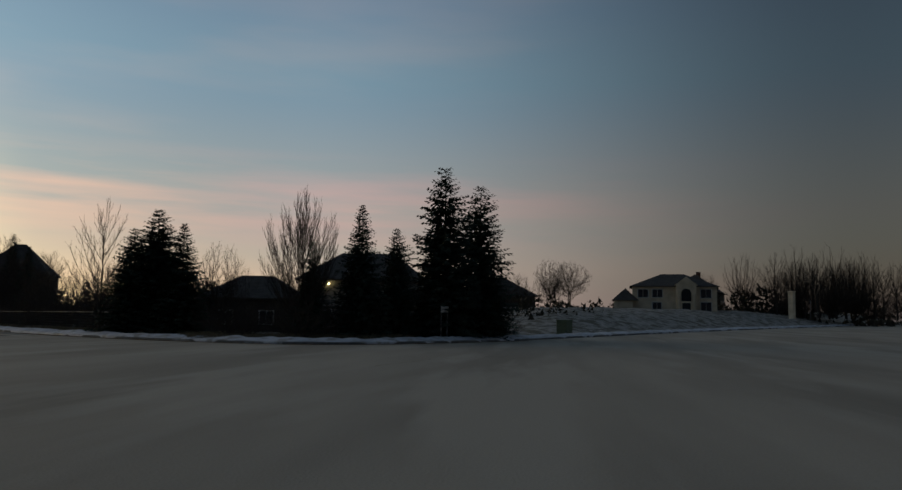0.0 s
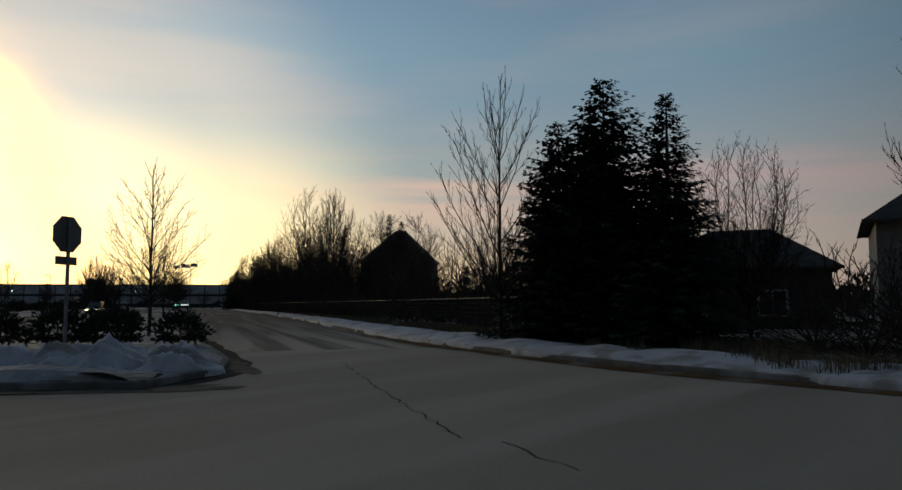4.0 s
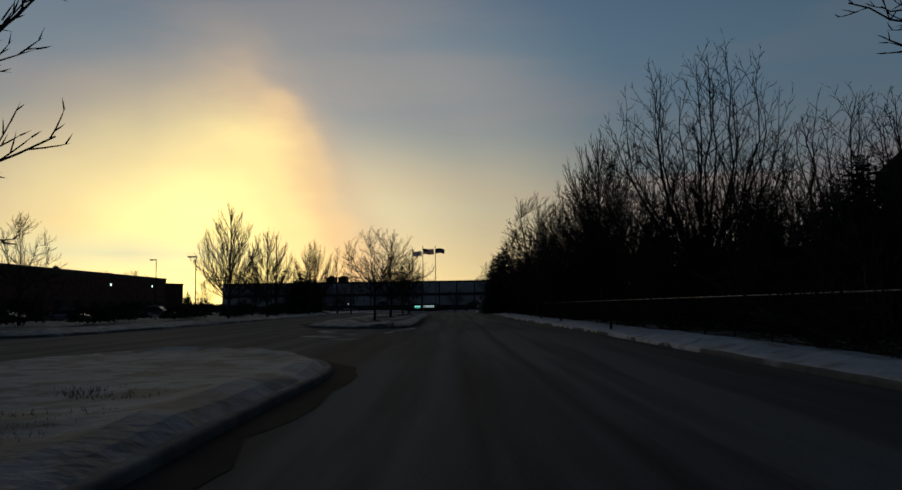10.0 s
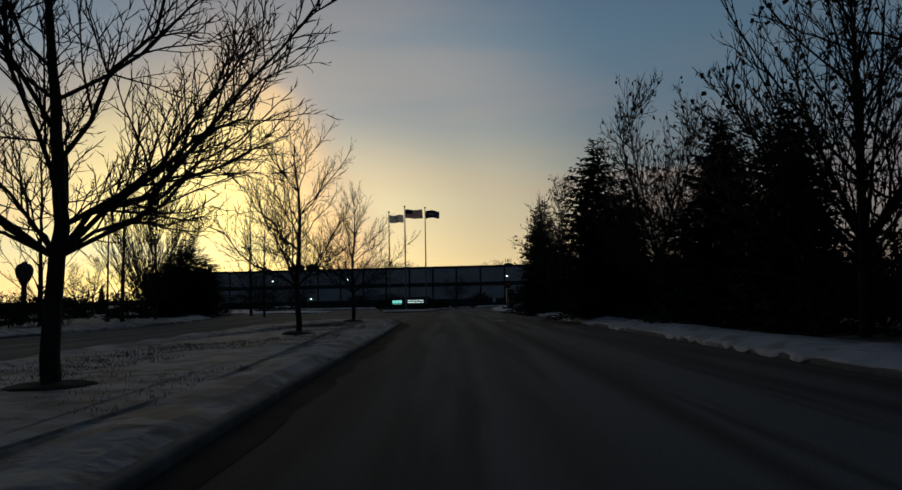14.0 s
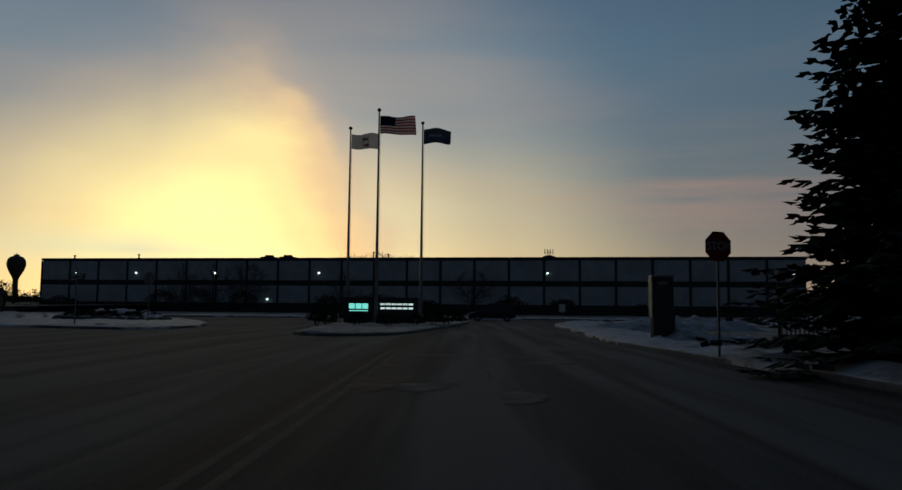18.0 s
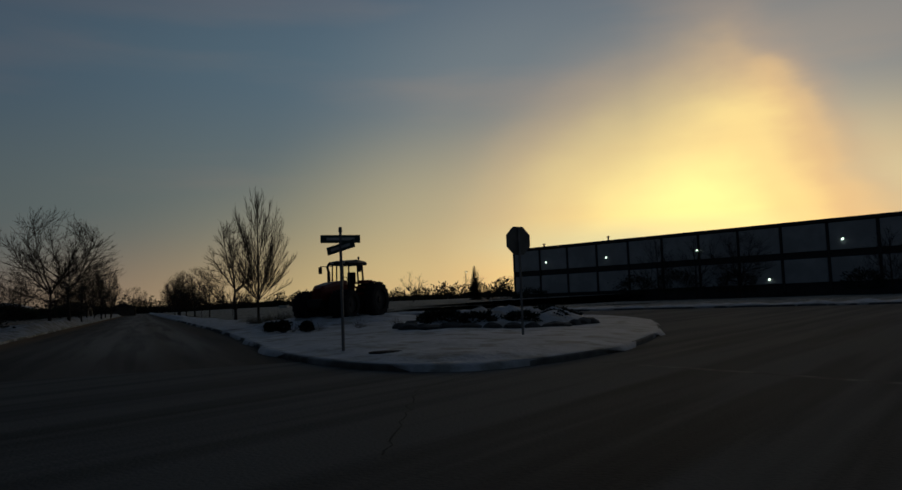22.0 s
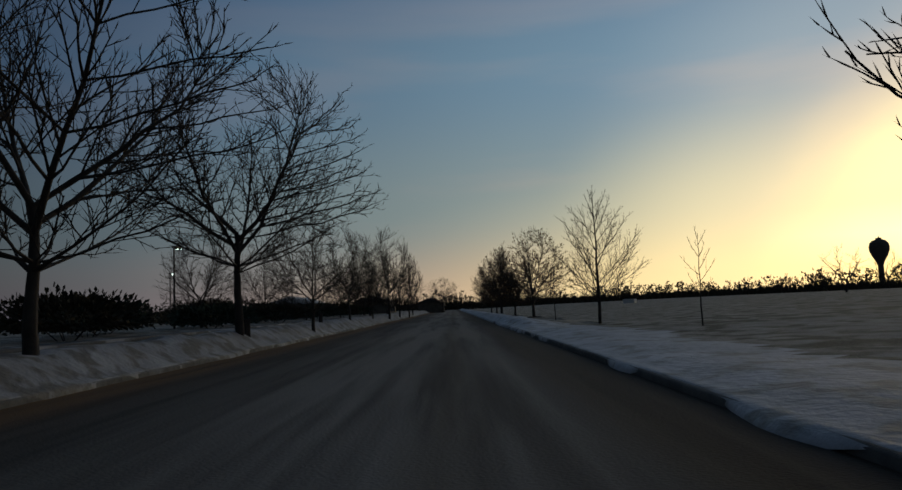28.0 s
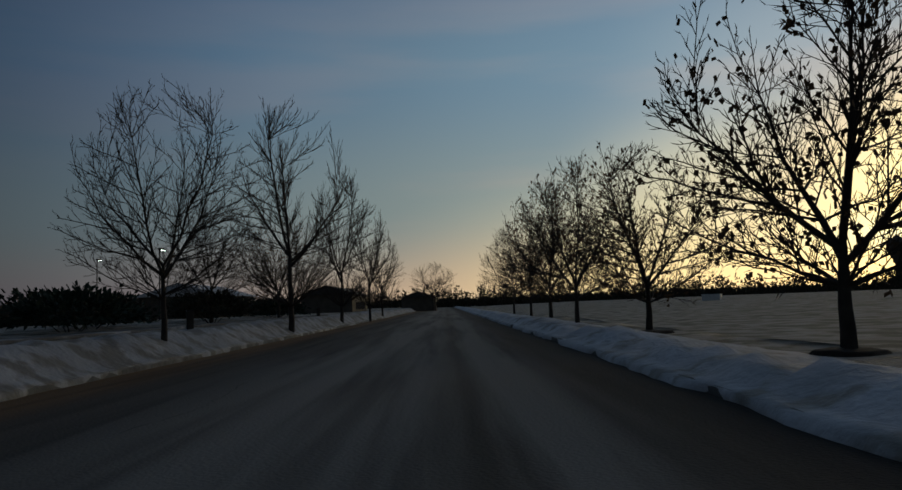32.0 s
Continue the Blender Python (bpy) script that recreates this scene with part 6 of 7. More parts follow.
def snow_patch(x, y, rx, ry, turn, seed):
    """A thin ragged skin of trodden snow lying on the asphalt."""
    c, si = math.cos(radians(turn)), math.sin(radians(turn))
    vs, fs, n = [(x, y, 0.028)], [], 44
    for ring, z in ((0.55, 0.024), (0.85, 0.016), (1.0, 0.003)):
        for k in range(n):
            a = 6.2832 * k / n
            q = ring * (0.72 + 0.55 * noise.noise(Vector((math.cos(a) * 2.2 + seed, math.sin(a) * 2.2, seed * 3))) + 0.2 * noise.noise(Vector((math.cos(a) * 9 + seed, math.sin(a) * 9, 1.0))))
            u, v = q * rx * math.cos(a), q * ry * math.sin(a)
            vs.append((x + c * u - si * v, y + si * u + c * v, z))
    fs += [(0, 1 + k, 1 + (k + 1) % n) for k in range(n)]
    for r in range(2):
        fs += [(1 + r * n + k, 1 + (r + 1) * n + k, 1 + (r + 1) * n + (k + 1) % n, 1 + r * n + (k + 1) % n) for k in range(n)]
    tagged(mesh_ob("snow_patch", vs, fs, DIRTY_DIM), "thin ragged patch of snow left on the asphalt", "snow", kind="structure")


for k, (x, y, rx, ry, turn) in enumerate(((4.5, 45.6, 0.42, 2.4, -6), (4.9, 48.8, 0.5, 1.8, -8), (4.3, 42.6, 0.3, 1.5, 4), (0.6, 44.6, 0.6, 2.4, 20), (1.6, 37.6, 0.7, 2.2, 35), (3.4, 34.6, 0.9, 0.6, 0), (2.6, 40.5, 0.4, 1.4, 15), (-9.5, 30.0, 1.8, 0.5, 0), (8.8, 121, 0.3, 2.0, 3), (-9.0, 27.0, 1.0, 0.4, 10))):
    snow_patch(x, y, rx, ry, turn, k + 1.3)
mound("snow_bank_lump", 13.2, 160.5, 2.2, 1.0, 0.4, SNOW, "lumpy snow bank beside the drive", 0.3)
mound("snow_bank_lump", 16.5, 176.0, 5.5, 2.2, 0.7, SNOW, "lumpy snow bank beside the drive", 0.4)


def shrub(x, y, w, h, seed, label, mat=None, group="", z=0.15, n=700):
    """A dense round evergreen or twiggy shrub of small sprays."""
    rnd = random.Random(seed)
    root = empty("shrub", x, y, z, 0, label, "shrub", group)
    vs, fs = [], []
    for _ in range(int(n * 1.7)):
        d = Vector((rnd.gauss(0, 1), rnd.gauss(0, 1), rnd.gauss(0, 1) + 0.2)).normalized()
        if d.z < -0.35:
            d.z = -0.35
        lump = 0.78 + 0.34 * noise.noise(d * 2.2 + Vector((seed, 0, 0))) + 0.22 * noise.noise(d * 5.5 + Vector((0, seed, 0)))
        r = rnd.uniform(0.3, 1.0) ** 0.5 * lump * (1.25 if rnd.random() < 0.06 else 1.0)
        p = Vector((d.x * w / 2 * r, d.y * w / 2 * r, h * 0.42 + d.z * h * 0.58 * r))
        u = Vector((rnd.uniform(-1, 1), rnd.uniform(-1, 1), rnd.uniform(-1, 1))).normalized() * 0.045 * min(2.0, max(1, w * 0.6))
        o = (d + Vector((rnd.uniform(-.6, .6), rnd.uniform(-.6, .6), rnd.uniform(-.3, .6)))).normalized() * 0.14 * min(2.0, max(0.8, w * 0.6))
        k = len(vs)
        vs += [p, p + o * .5 + u, p + o, p + o * .5 - u]
        fs.append((k, k + 1, k + 2, k + 3))
    mesh_ob("foliage", vs, fs, mat or NEEDLE, root)
    bm = bmesh.new()
    for k in range(5):
        a = k * 1.26 + seed
        tube(bm, (0.05 * math.cos(a), 0.05 * math.sin(a), -0.2), (w * 0.25 * math.cos(a), w * 0.25 * math.sin(a), h * 0.6), 0.03, 0.012, 5)
    part("stem", bm, BARK, root)
    return root


for k, (x, y) in enumerate(((-40.4, 190.2), (-39.4, 190.0), (-41.4, 191.4), (-39.9, 191.9))):
    plant("brush", x, y, 0.95 - 0.1 * k, 77 * k, "low dry twiggy shrub in the snow", corner_z(x, y) - 0.02, 0.9, "shrubs round the tractor")
for k, (x, y, h) in enumerate(((-31.3, 182.2, 0.62), (-30.9, 182.5, 0.5), (-29.9, 181.8, 0.7), (-29.6, 182.2, 0.55), (-28.6, 182.0, 0.62), (-28.2, 182.4, 0.5), (-27.0, 183.6, 0.5), (-25.8, 184.6, 0.4))):
    plant("brush", x, y, h, 50 * k, "low dry twiggy shrub in the snow", corner_z(x, y) - 0.02, 1.0, "shrubs round the tractor")
EV, DB = "dark rounded evergreen shrub in the snow", "dark twiggy shrub in a planting bed"
for k, (x, y, w, h) in enumerate(((7.2, -67.6, 1.6, 1.15), (5.5, -67.2, 1.7, 1.15), (4.2, -67.0, 1.8, 1.2), (2.6, -66.6, 1.9, 1.15), (4.6, -58.5, 2.2, 1.2), (0.6, -66.0, 2.4, 1.2))):
    shrub(x, y, w, h, k + 1, EV if k < 3 else DB, NEEDLE if k < 3 else BUSH, "shrubs on the median")
for k, (x, y, w, h) in enumerate(((-4.8, 180.5, 1.8, 1.0), (-2.8, 180.0, 1.4, 0.8), (-0.8, 180.2, 1.8, 0.8), (0.9, 181.2, 1.2, 0.8), (2.8, 186.0, 3.0, 1.3), (1.9, 183.4, 1.8, 1.1), (-6.0, 183, 1.6, 1.1))):
    shrub(x, y, w, h, k + 11, DB, BUSH, "shrubs round the sign")
for k, (x, y, w, h) in enumerate(((-31.2, 182.3, 0.62, 0.48), (-29.9, 181.9, 0.66, 0.56), (-28.6, 182.1, 0.6, 0.46), (-23.4, 184.2, 1.6, 0.55), (-22.2, 183.2, 1.8, 0.6), (-20.6, 183.2, 1.9, 0.55), (-19.4, 184.4, 1.6, 0.6), (-19.2, 186.4, 1.5, 0.55), (-19.8, 188.2, 1.6, 0.6), (-21.2, 189.2, 1.8, 0.7), (-23.0, 188.6, 1.8, 0.7), (-46.0, 197.4, 1.2, 0.5))):
    shrub(x, y, w, h, k + 31, DB, BUSH if k % 3 else NEEDLE, "shrubs round the tractor", corner_z(x, y) - 0.02)
for k, (f, w, h) in enumerate(((0.03, 9, 3.2), (0.08, 8, 3.0), (0.22, 7, 4.4), (0.27, 8, 5.0), (0.33, 7, 4.2), (0.44, 6, 3.4), (0.50, 9, 3.8), (0.56, 6, 2.6), (0.66, 7, 3.4), (0.72, 6, 3.0), (0.82, 10, 2.2), (0.9, 9, 2.0), (0.95, 7, 2.4))):
    x, y, _ = hall_point(f, 9, 0)
    shrub(x, y, w, h, k + 51, "large dark evergreen bush before the hall", NEEDLE if k % 2 else BUSH, "bushes before the hall", 0.1, 1100)
for k in range(26):
    x, y = on_c(-2 + k * 6.2, -15.5 - 1.8 * (k % 3))
    if k > 3:
        x, y = on_c(-2 + k * 6.2, -19 - 2.2 * (k % 3))
    shrub(x, y, 6.6, 1.75 + 0.5 * ((k * 7) % 4) / 3, k + 71, "long dark hedge plant behind the path", BUSH if k % 2 else NEEDLE, "hedge by the west road", 0.05 + left_rise(x, y), 1500)
for k in range(16):
    shrub(-21.5 - (k % 3), 44 + k * 6.0, 4.2, 1.5 + 0.3 * (k % 3), k + 101, "dark hedge plant along the car park", BUSH, "hedge by the car park", 0.1, 700)
for k in range(9):
    shrub(-20 - (k % 3), -60 + k * 8.2, 4.5, 1.6, k + 121, "dark hedge plant along the car park", BUSH, "hedge by the car park", 0.1, 700)
plant("pine", -15.0, -7.0, 8.4, 40, "tall dark pine with open branches", 0.1, 1.5)
for x, y, h, turn in ((-25.3, 157.0, 8.8, 140), (-23.6, 158.6, 7.2, 20), (-26.8, 156.4, 6.8, 250)):
    plant("pine", x, y, h, turn, "broad dark pine with open branches", 0.1, 2.1)
plant("pine", -69.4, 184.0, 5.2, 60, "leaning dark pine behind the path", 0.1, 1.6)
plant("pine", -71.5, 184.8, 3.8, 260, "small dark pine behind the path", 0.1, 1.8)
for kind, f, out, h in (("elm", 0.26, 12, 9.5), ("elm", 0.30, 12, 9), ("round", 0.345, 13, 9), ("round", 0.23, -100, 18.5), ("round", 0.29, -100, 19), ("round", 0.36, -100, 18), ("round", 0.62, 14, 7.5), ("round", 0.61, -96, 17), ("elm", 0.47, 14, 8)):
    x, y, _ = hall_point(f, out, 0)
    plant(kind, x, y, h, f * 1000, "leafless tree near the hall", 0.0, 1.1, "trees near the hall")


# ---- left brick building ----
def brick_block(name, x0, y0, x1, y1, h, steps, lamps, label, side=1):
    """A long low building along the line from 0 to 1; the front looks to the right of that line."""
    d = Vector((x1 - x0, y1 - y0))
    L_, ang = d.length, math.degrees(math.atan2(d.y, d.x))
    root = empty(name, x0, y0, 0, ang, label, "building")
    part("wall", boxes((0, L_, 0.0, 30, -0.2, h)), BRICK, root)
    part("coping", boxes((-0.1, L_ + 0.1, -0.12, 30.1, h, h + 0.28), bevel=0.03), KERB, root)
    part("band", boxes((-0.03, L_ + 0.03, -0.04, 0.0, h - 0.5, h - 0.1)), SIDING, root, "dull upper band")
    for a, b, z in steps:
        part("parapet", boxes((a, b, -0.35, 6, 0, z), bevel=0.03), BRICK, root)
    k = 0
    n = int(L_ / 5)
    for i in range(n):
        a = (i + 0.5) * L_ / n
        w = new("window")
        w.parent = root
        part("frame", boxes((a - 1.15, a + 1.15, -0.05, 0.02, 0.9, 2.9), bevel=0.01), DARKMETAL, w)
        part("pane", boxes((a - 1.05, a - 0.04, -0.075, -0.05, 1.0, 2.8)), GLASSY, w)
        part("pane", boxes((a + 0.04, a + 1.05, -0.075, -0.05, 1.0, 2.8)), GLASSY, w)
    return root


brick_block("office_block", -50, 20, -50.4, 148, 7.0, [(30, 62, 8.6), (38, 53, 9.4)], None, "long low brick office block with a stepped parapet")
# its gabled entrance
root = empty("entrance_gable", -49.4, 65.5, 0, 90, "dark gabled entrance standing over the parapet", "gable")
bm = bmesh.new()
g0 = [bm.verts.new(p) for p in ((-3.6, -0.6, 9.4), (3.6, -0.6, 9.4), (0, -0.6, 12.4))]
g1 = [bm.verts.new((v.co.x, 5, v.co.z)) for v in g0]
bm.faces.new(g0)
bm.faces.new(g1[::-1])
for a, b in ((0, 1), (1, 2), (2, 0)):
    bm.faces.new((g0[a], g0[b], g1[b], g1[a]))
part("gable", bm, BRICK, root)
part("porch", boxes((-3.4, 3.4, -0.5, 4, 0, 9.4), bevel=0.03), BRICK, root)
for y, z in ((62, 6.0), (88, 5.2), (124, 5.4), (140, 5.6)):
    wall_lamp(-49.75, y, z, 90)
brick_block("brick_hall", -52.0, 161.0, -92.0, 183.0, 6.4, [], None, "low dark brick building with a flat roof")


# ---- houses ----
def house(name, x, y, z, rz, w, d, eave, ridge, wall, label, windows=(), hip=0.32, chimney=True, lamp=None, deep=3.0):
    root = empty(name, x, y, z, rz, label, "house", "houses behind the trees")
    part("wall", boxes((-w / 2, w / 2, -d / 2, d / 2, -deep, eave)), wall, root)
    bm = bmesh.new()
    o = 0.5
    a = [bm.verts.new(p) for p in ((-w / 2 - o, -d / 2 - o, eave), (w / 2 + o, -d / 2 - o, eave), (w / 2 + o, d / 2 + o, eave), (-w / 2 - o, d / 2 + o, eave))]
    r = [bm.verts.new((-w * (0.5 - hip), 0, ridge)), bm.verts.new((w * (0.5 - hip), 0, ridge))]
    bm.faces.new((a[0], a[1], r[1], r[0]))
    bm.faces.new((a[2], a[3], r[0], r[1]))
    bm.faces.new((a[1], a[2], r[1]))
    bm.faces.new((a[3], a[0], r[0]))
    bm.faces.new(a[::-1])
    roof = part("roof", bm, ROOFS, root)
    part("gutter", boxes((-w / 2 - o, w / 2 + o, -d / 2 - o - 0.1, -d / 2 - o, eave - 0.12, eave + 0.04), bevel=0.02), SIDING, root)
    if chimney:
        part("chimney", boxes((w * 0.22, w * 0.22 + 0.9, -0.4, 0.5, eave, ridge + 0.9), bevel=0.03), BRICK, roof)
    for cx, cz, ww, hh in windows:
        win = new("window")
        win.parent = root
        part("frame", boxes((cx - ww / 2 - 0.1, cx + ww / 2 + 0.1, -d / 2 - 0.08, -d / 2 + 0.02, cz - hh / 2 - 0.1, cz + hh / 2 + 0.1), bevel=0.015), WHITEP, win)
        for q in (0, 1):
            part("pane", boxes((cx - ww / 2 + q * ww / 2 + 0.03, cx + q * ww / 2 - 0.03, -d / 2 - 0.11, -d / 2 - 0.08, cz - hh / 2, cz + hh / 2)), GLASSY, win)
    if lamp:
        part("porch_lamp", boxes((lamp[0] - 0.09, lamp[0] + 0.09, -d / 2 - 0.28, -d / 2 - 0.1, lamp[1] - 0.09, lamp[1] + 0.09), bevel=0.03), LAMPY, root, "lit porch lamp")
    return root


WN = [(-4, 1.6, 1.6, 1.5), (0, 1.6, 1.6, 1.5), (4, 1.6, 1.6, 1.5), (-4, 4.4, 1.4, 1.4), (4, 4.4, 1.4, 1.4)]
house("house", 42.2, 50.8, 3.0, -28, 12.6, 10, 6.2, 12.5, SIDING, "dark two-storey house with a steep hip roof", [(-4.6, 4.7, 1.2, 1.6), (-2.0, 4.7, 1.2, 1.6), (3, 4.7, 1.2, 1.6)] + WN[:3], hip=0.42, deep=3.5, chimney=False)
house("house", 39.0, -66.5, 0.2, -45, 9.8, 8.0, 4.4, 6.9, PALE_SIDING, "pale-sided house with a dark hip roof half hidden by spruces", [(-0.6, 2.9, 1.2, 1.3), (2.4, 2.9, 1.2, 1.3), (-3.0, 1.2, 1.2, 1.3)], hip=0.27, lamp=(-2.7, 4.05), chimney=False)
house("house", 34.8, -55.3, 0.1, -42, 8.4, 7.0, 3.0, 5.2, SIDING, "low dark house behind bare trees", [(-2, 1.3, 1.2, 1.1), (1.6, 1.3, 1.2, 1.1)], chimney=False)
house("house", 95, -32, 2.0, 50, 13, 10, 3.6, 7.0, SIDING, "low dark house behind bare trees", WN[:3], chimney=False)
house("house", 150, -40, 4.0, 20, 14, 10, 4.0, 8.0, SIDING, "dark house among bare trees", WN[:3])

# the large pale house with an arched entrance
root = house("pale_house", 125.5, -47.8, 3.2, -58, 14.5, 11, 4.9, 7.4, STUCCO, "large pale stone house with an arched entrance bay", [(-5.4, 3.6, 1.8, 1.4), (-3.0, 1.2, 1.6, 1.6), (-2.9, 3.6, 1.8, 1.4), (5.4, 3.6, 1.8, 1.5), (5.4, 1.1, 1.8, 1.9)], hip=0.36, chimney=False)
bay = new("entrance_bay")
bay.parent = root
part("bay_wall", boxes((0.3, 3.7, -6.6, -5.4, -1, 5.0), bevel=0.03), STUCCO, bay)
bm = bmesh.new()
g0 = [bm.verts.new(p) for p in ((0.0, -6.7, 5.0), (4.0, -6.7, 5.0), (2.0, -6.7, 6.6))]
g1 = [bm.verts.new((v.co.x, -2, v.co.z)) for v in g0]
bm.faces.new(g0)
bm.faces.new(g1[::-1])
for a, b in ((0, 1), (1, 2), (2, 0)):
    bm.faces.new((g0[a], g0[b], g1[b], g1[a]))
part("bay_gable", bm, STUCCO, bay)
bm = bmesh.new()
ring = [bm.verts.new((2.0 + 0.85 * math.cos(math.pi * k / 10), -6.64, 3.6 + 0.85 * math.sin(math.pi * k / 10))) for k in range(11)] + [bm.verts.new((1.15, -6.64, 2.2)), bm.verts.new((2.85, -6.64, 2.2))]
bm.faces.new(ring)
bmesh.ops.solidify(bm, geom=bm.faces[:], thickness=0.04)
part("arched_window", bm, GLASSY, bay, "tall arched window")
part("front_door", boxes((1.3, 2.7, -6.68, -6.6, -0.5, 1.9), bevel=0.02), DARKMETAL, bay)
part("column", tubes(((0.7, -6.75, -1), (0.7, -6.75, 3.4), 0.16, 0.14), n=10), STUCCO, bay)
part("column", tubes(((3.3, -6.75, -1), (3.3, -6.75, 3.4), 0.16, 0.14), n=10), STUCCO, bay)
part("garage_wing", boxes((-10.5, -7.2, -6.5, 4, -3, 2.3), bevel=0.03), STUCCO, root)
bm = bmesh.new()
a = [bm.verts.new(p) for p in ((-10.9, -6.9, 2.3), (-6.2, -6.9, 2.3), (-6.2, 4.4, 2.3), (-10.9, 4.4, 2.3))]
t2 = [bm.verts.new((-8.5, -4.0, 4.6)), bm.verts.new((-8.5, 2.0, 4.6))]
for f in ((a[0], a[1], t2[0]), (a[1], a[2], t2[1], t2[0]), (a[2], a[3], t2[1]), (a[3], a[0], t2[0], t2[1])):
    bm.faces.new(f)
part("garage_roof", bm, ROOFS, root)

# snowy bank by the south road
bank = strip("snow_slope", resample([(36, -83.8), (54, -80), (90, -74), (150, -68), (220, -63)][::-1], 2.0), [(1.8, 0.1, 0.1), (3.5, 0.6, 0.5), (6.0, 1.7, 0.8), (10.0, 3.0, 1.0), (16.0, 4.0, 1.0), (40.0, 4.6, 1.0), (70.0, 4.8, 1.0)], LAWN, rough=0.3, freq=0.4, label="snowy grass bank rising from the road", category="lawn")
for v in bank.data.vertices:
    s = max(0.0, min(1.0, (v.co.x - 34 - 0.6 * (v.co.y + 84)) / 25))
    v.co.z = 0.72 * v.co.z * s * s * (3 - 2 * s) - 0.4 * (1 - s) + south_rise(v.co.x, v.co.y)
root = empty("gate_pillar", 133.0, -66.5, 3.6, 0, "pale square stone gate pillar on the bank", "pillar")
part("shaft", boxes((-0.45, 0.45, -0.45, 0.45, -1.0, 3.6), bevel=0.03), STUCCO, root)
part("cap", boxes((-0.55, 0.55, -0.55, 0.55, 3.6, 3.8), bevel=0.04), STUCCO, root)
root = empty("road_sign", 137, -68.2, 1.5, 20, "road sign on a post at the bank", "road sign")
part("board", boxes((-0.4, 0.4, -0.02, 0, 3.6, 4.6), bevel=0.004), SIGN_BACK, root)
part("post", boxes((-0.03, 0.03, 0, 0.05, -0.5, 4.4)), METAL, root)
for kind, x, y, h in (("wood", 154, -55, 9), ("tall", 156, -62, 12), ("wood", 152, -64, 11), ("multi", 152, -60, 10), ("wood", 84, -38, 7.5), ("grove", 88, -42, 7.5), ("wood", 98, -40, 7), ("grove", 104, -36, 8), ("wood", 112, -34, 8.5), ("grove", 146, -44, 7.5), ("wood", 152, -48, 7), ("wood", 158, -58, 14), ("tall", 152, -56, 12), ("wood", 162, -64, 14), ("multi", 146, -52, 11), ("round", 118, -30, 9), ("willow", 41.5, -79, 6.0), ("wood", 88, -22, 9), ("wood", 92, -30, 8), ("willow", 76, -42, 9)):
    plant(kind, x, y, h, x * 7, "leafless tree near the houses", 4.2 if x > 100 else 1.0 if x > 60 else 0.1, 1.1, "trees near the houses")

rw = random.Random(9)
for k in range(34):
    u = k / 33
    plant(("multi", "wood", "brush")[k % 3], 150 + 30 * u + rw.uniform(-3, 3), -57 - 12 * u + rw.uniform(-4, 3), (rw.uniform(8.5, 11.0) + 3.0 * u) * (0.5 if k % 3 == 2 else 1.0), rw.uniform(0, 360), "leafless tree near the houses" if k % 3 < 2 else "dense leafless thicket near the houses", 3.0, 1.15, "trees near the houses")

# ---- more trees behind the east verge ----
rt = random.Random(21)
for k in range(60):
    y = -60 + k * 3.45
    x = 24 + rt.uniform(-2.0, 9.0) - 0.02 * max(0, y)
    if 42 < y < 58 and x > 30:
        continue
    kind = rt.choice(("multi", "wood", "wood", "multi", "brush", "spruce2" if y > 60 else "wood"))
    h = rt.uniform(6.0, 9.5) if kind != "brush" else rt.uniform(3, 4.5)
    if y < 0 or y > 98:
        h *= 0.62
    plant(kind, x, y, h, rt.uniform(0, 360), "leafless tree in the wooded strip" if kind not in ("spruce2", "brush") else ("dark green spruce with drooping branches" if kind == "spruce2" else "dense leafless thicket along the wooded strip"), 0.1, rt.uniform(0.9, 1.25), G3)
for k in range(20):
    plant("brush", 24 + rt.uniform(0, 9), -70 + k * 10.2, rt.uniform(3, 4.8), rt.uniform(0, 360), "dense leafless thicket along the wooded strip", 0.1, 1.4, "thickets along the verge")


for k in range(26):
    plant(("wood", "brush", "multi")[k % 3], 29 + rt.uniform(-3, 7), -62 + k * 4.2 + rt.uniform(-1.5, 1.5), rt.uniform(4.2, 6.2) * (0.75 if k % 3 == 1 else 1.0), rt.uniform(0, 360), "leafless tree in the wooded strip" if k % 3 != 1 else "dense leafless thicket along the wooded strip", 0.1, 1.3, G3 if k % 3 != 1 else "thickets along the verge")

# ---- water tower ----
root = empty("water_tower", -620, 1130, 0, 0, "distant pale water tower with a bulb tank", "water tower")
bm = bmesh.new()
prof = [(r * 1.35, z * 1.35) for r, z in ((4.2, 0), (2.8, 5), (2.5, 24), (3.6, 27.5), (6.6, 33), (8.6, 38.5), (8.8, 42), (7.8, 45.5), (5.6, 47.8), (3.0, 48.6), (0.6, 48.9))]
rings = [[bm.verts.new((r * math.cos(2 * math.pi * k / 20), r * math.sin(2 * math.pi * k / 20), z)) for k in range(20)] for r, z in prof]
for a, b in zip(rings, rings[1:]):
    for k in range(20):
        bm.faces.new((a[k], a[(k + 1) % 20], b[(k + 1) % 20], b[k]))
part("tank", bm, SIDING, root)
part("top_rail", tubes(((0, 0, 65.6), (0, 0, 67.8), 3.5, 3.5), n=14), DARKMETAL, root)
part("beacon", tubes(((0, 0, 67.8), (0, 0, 70.2), 0.7, 0.4)), DARKMETAL, root)


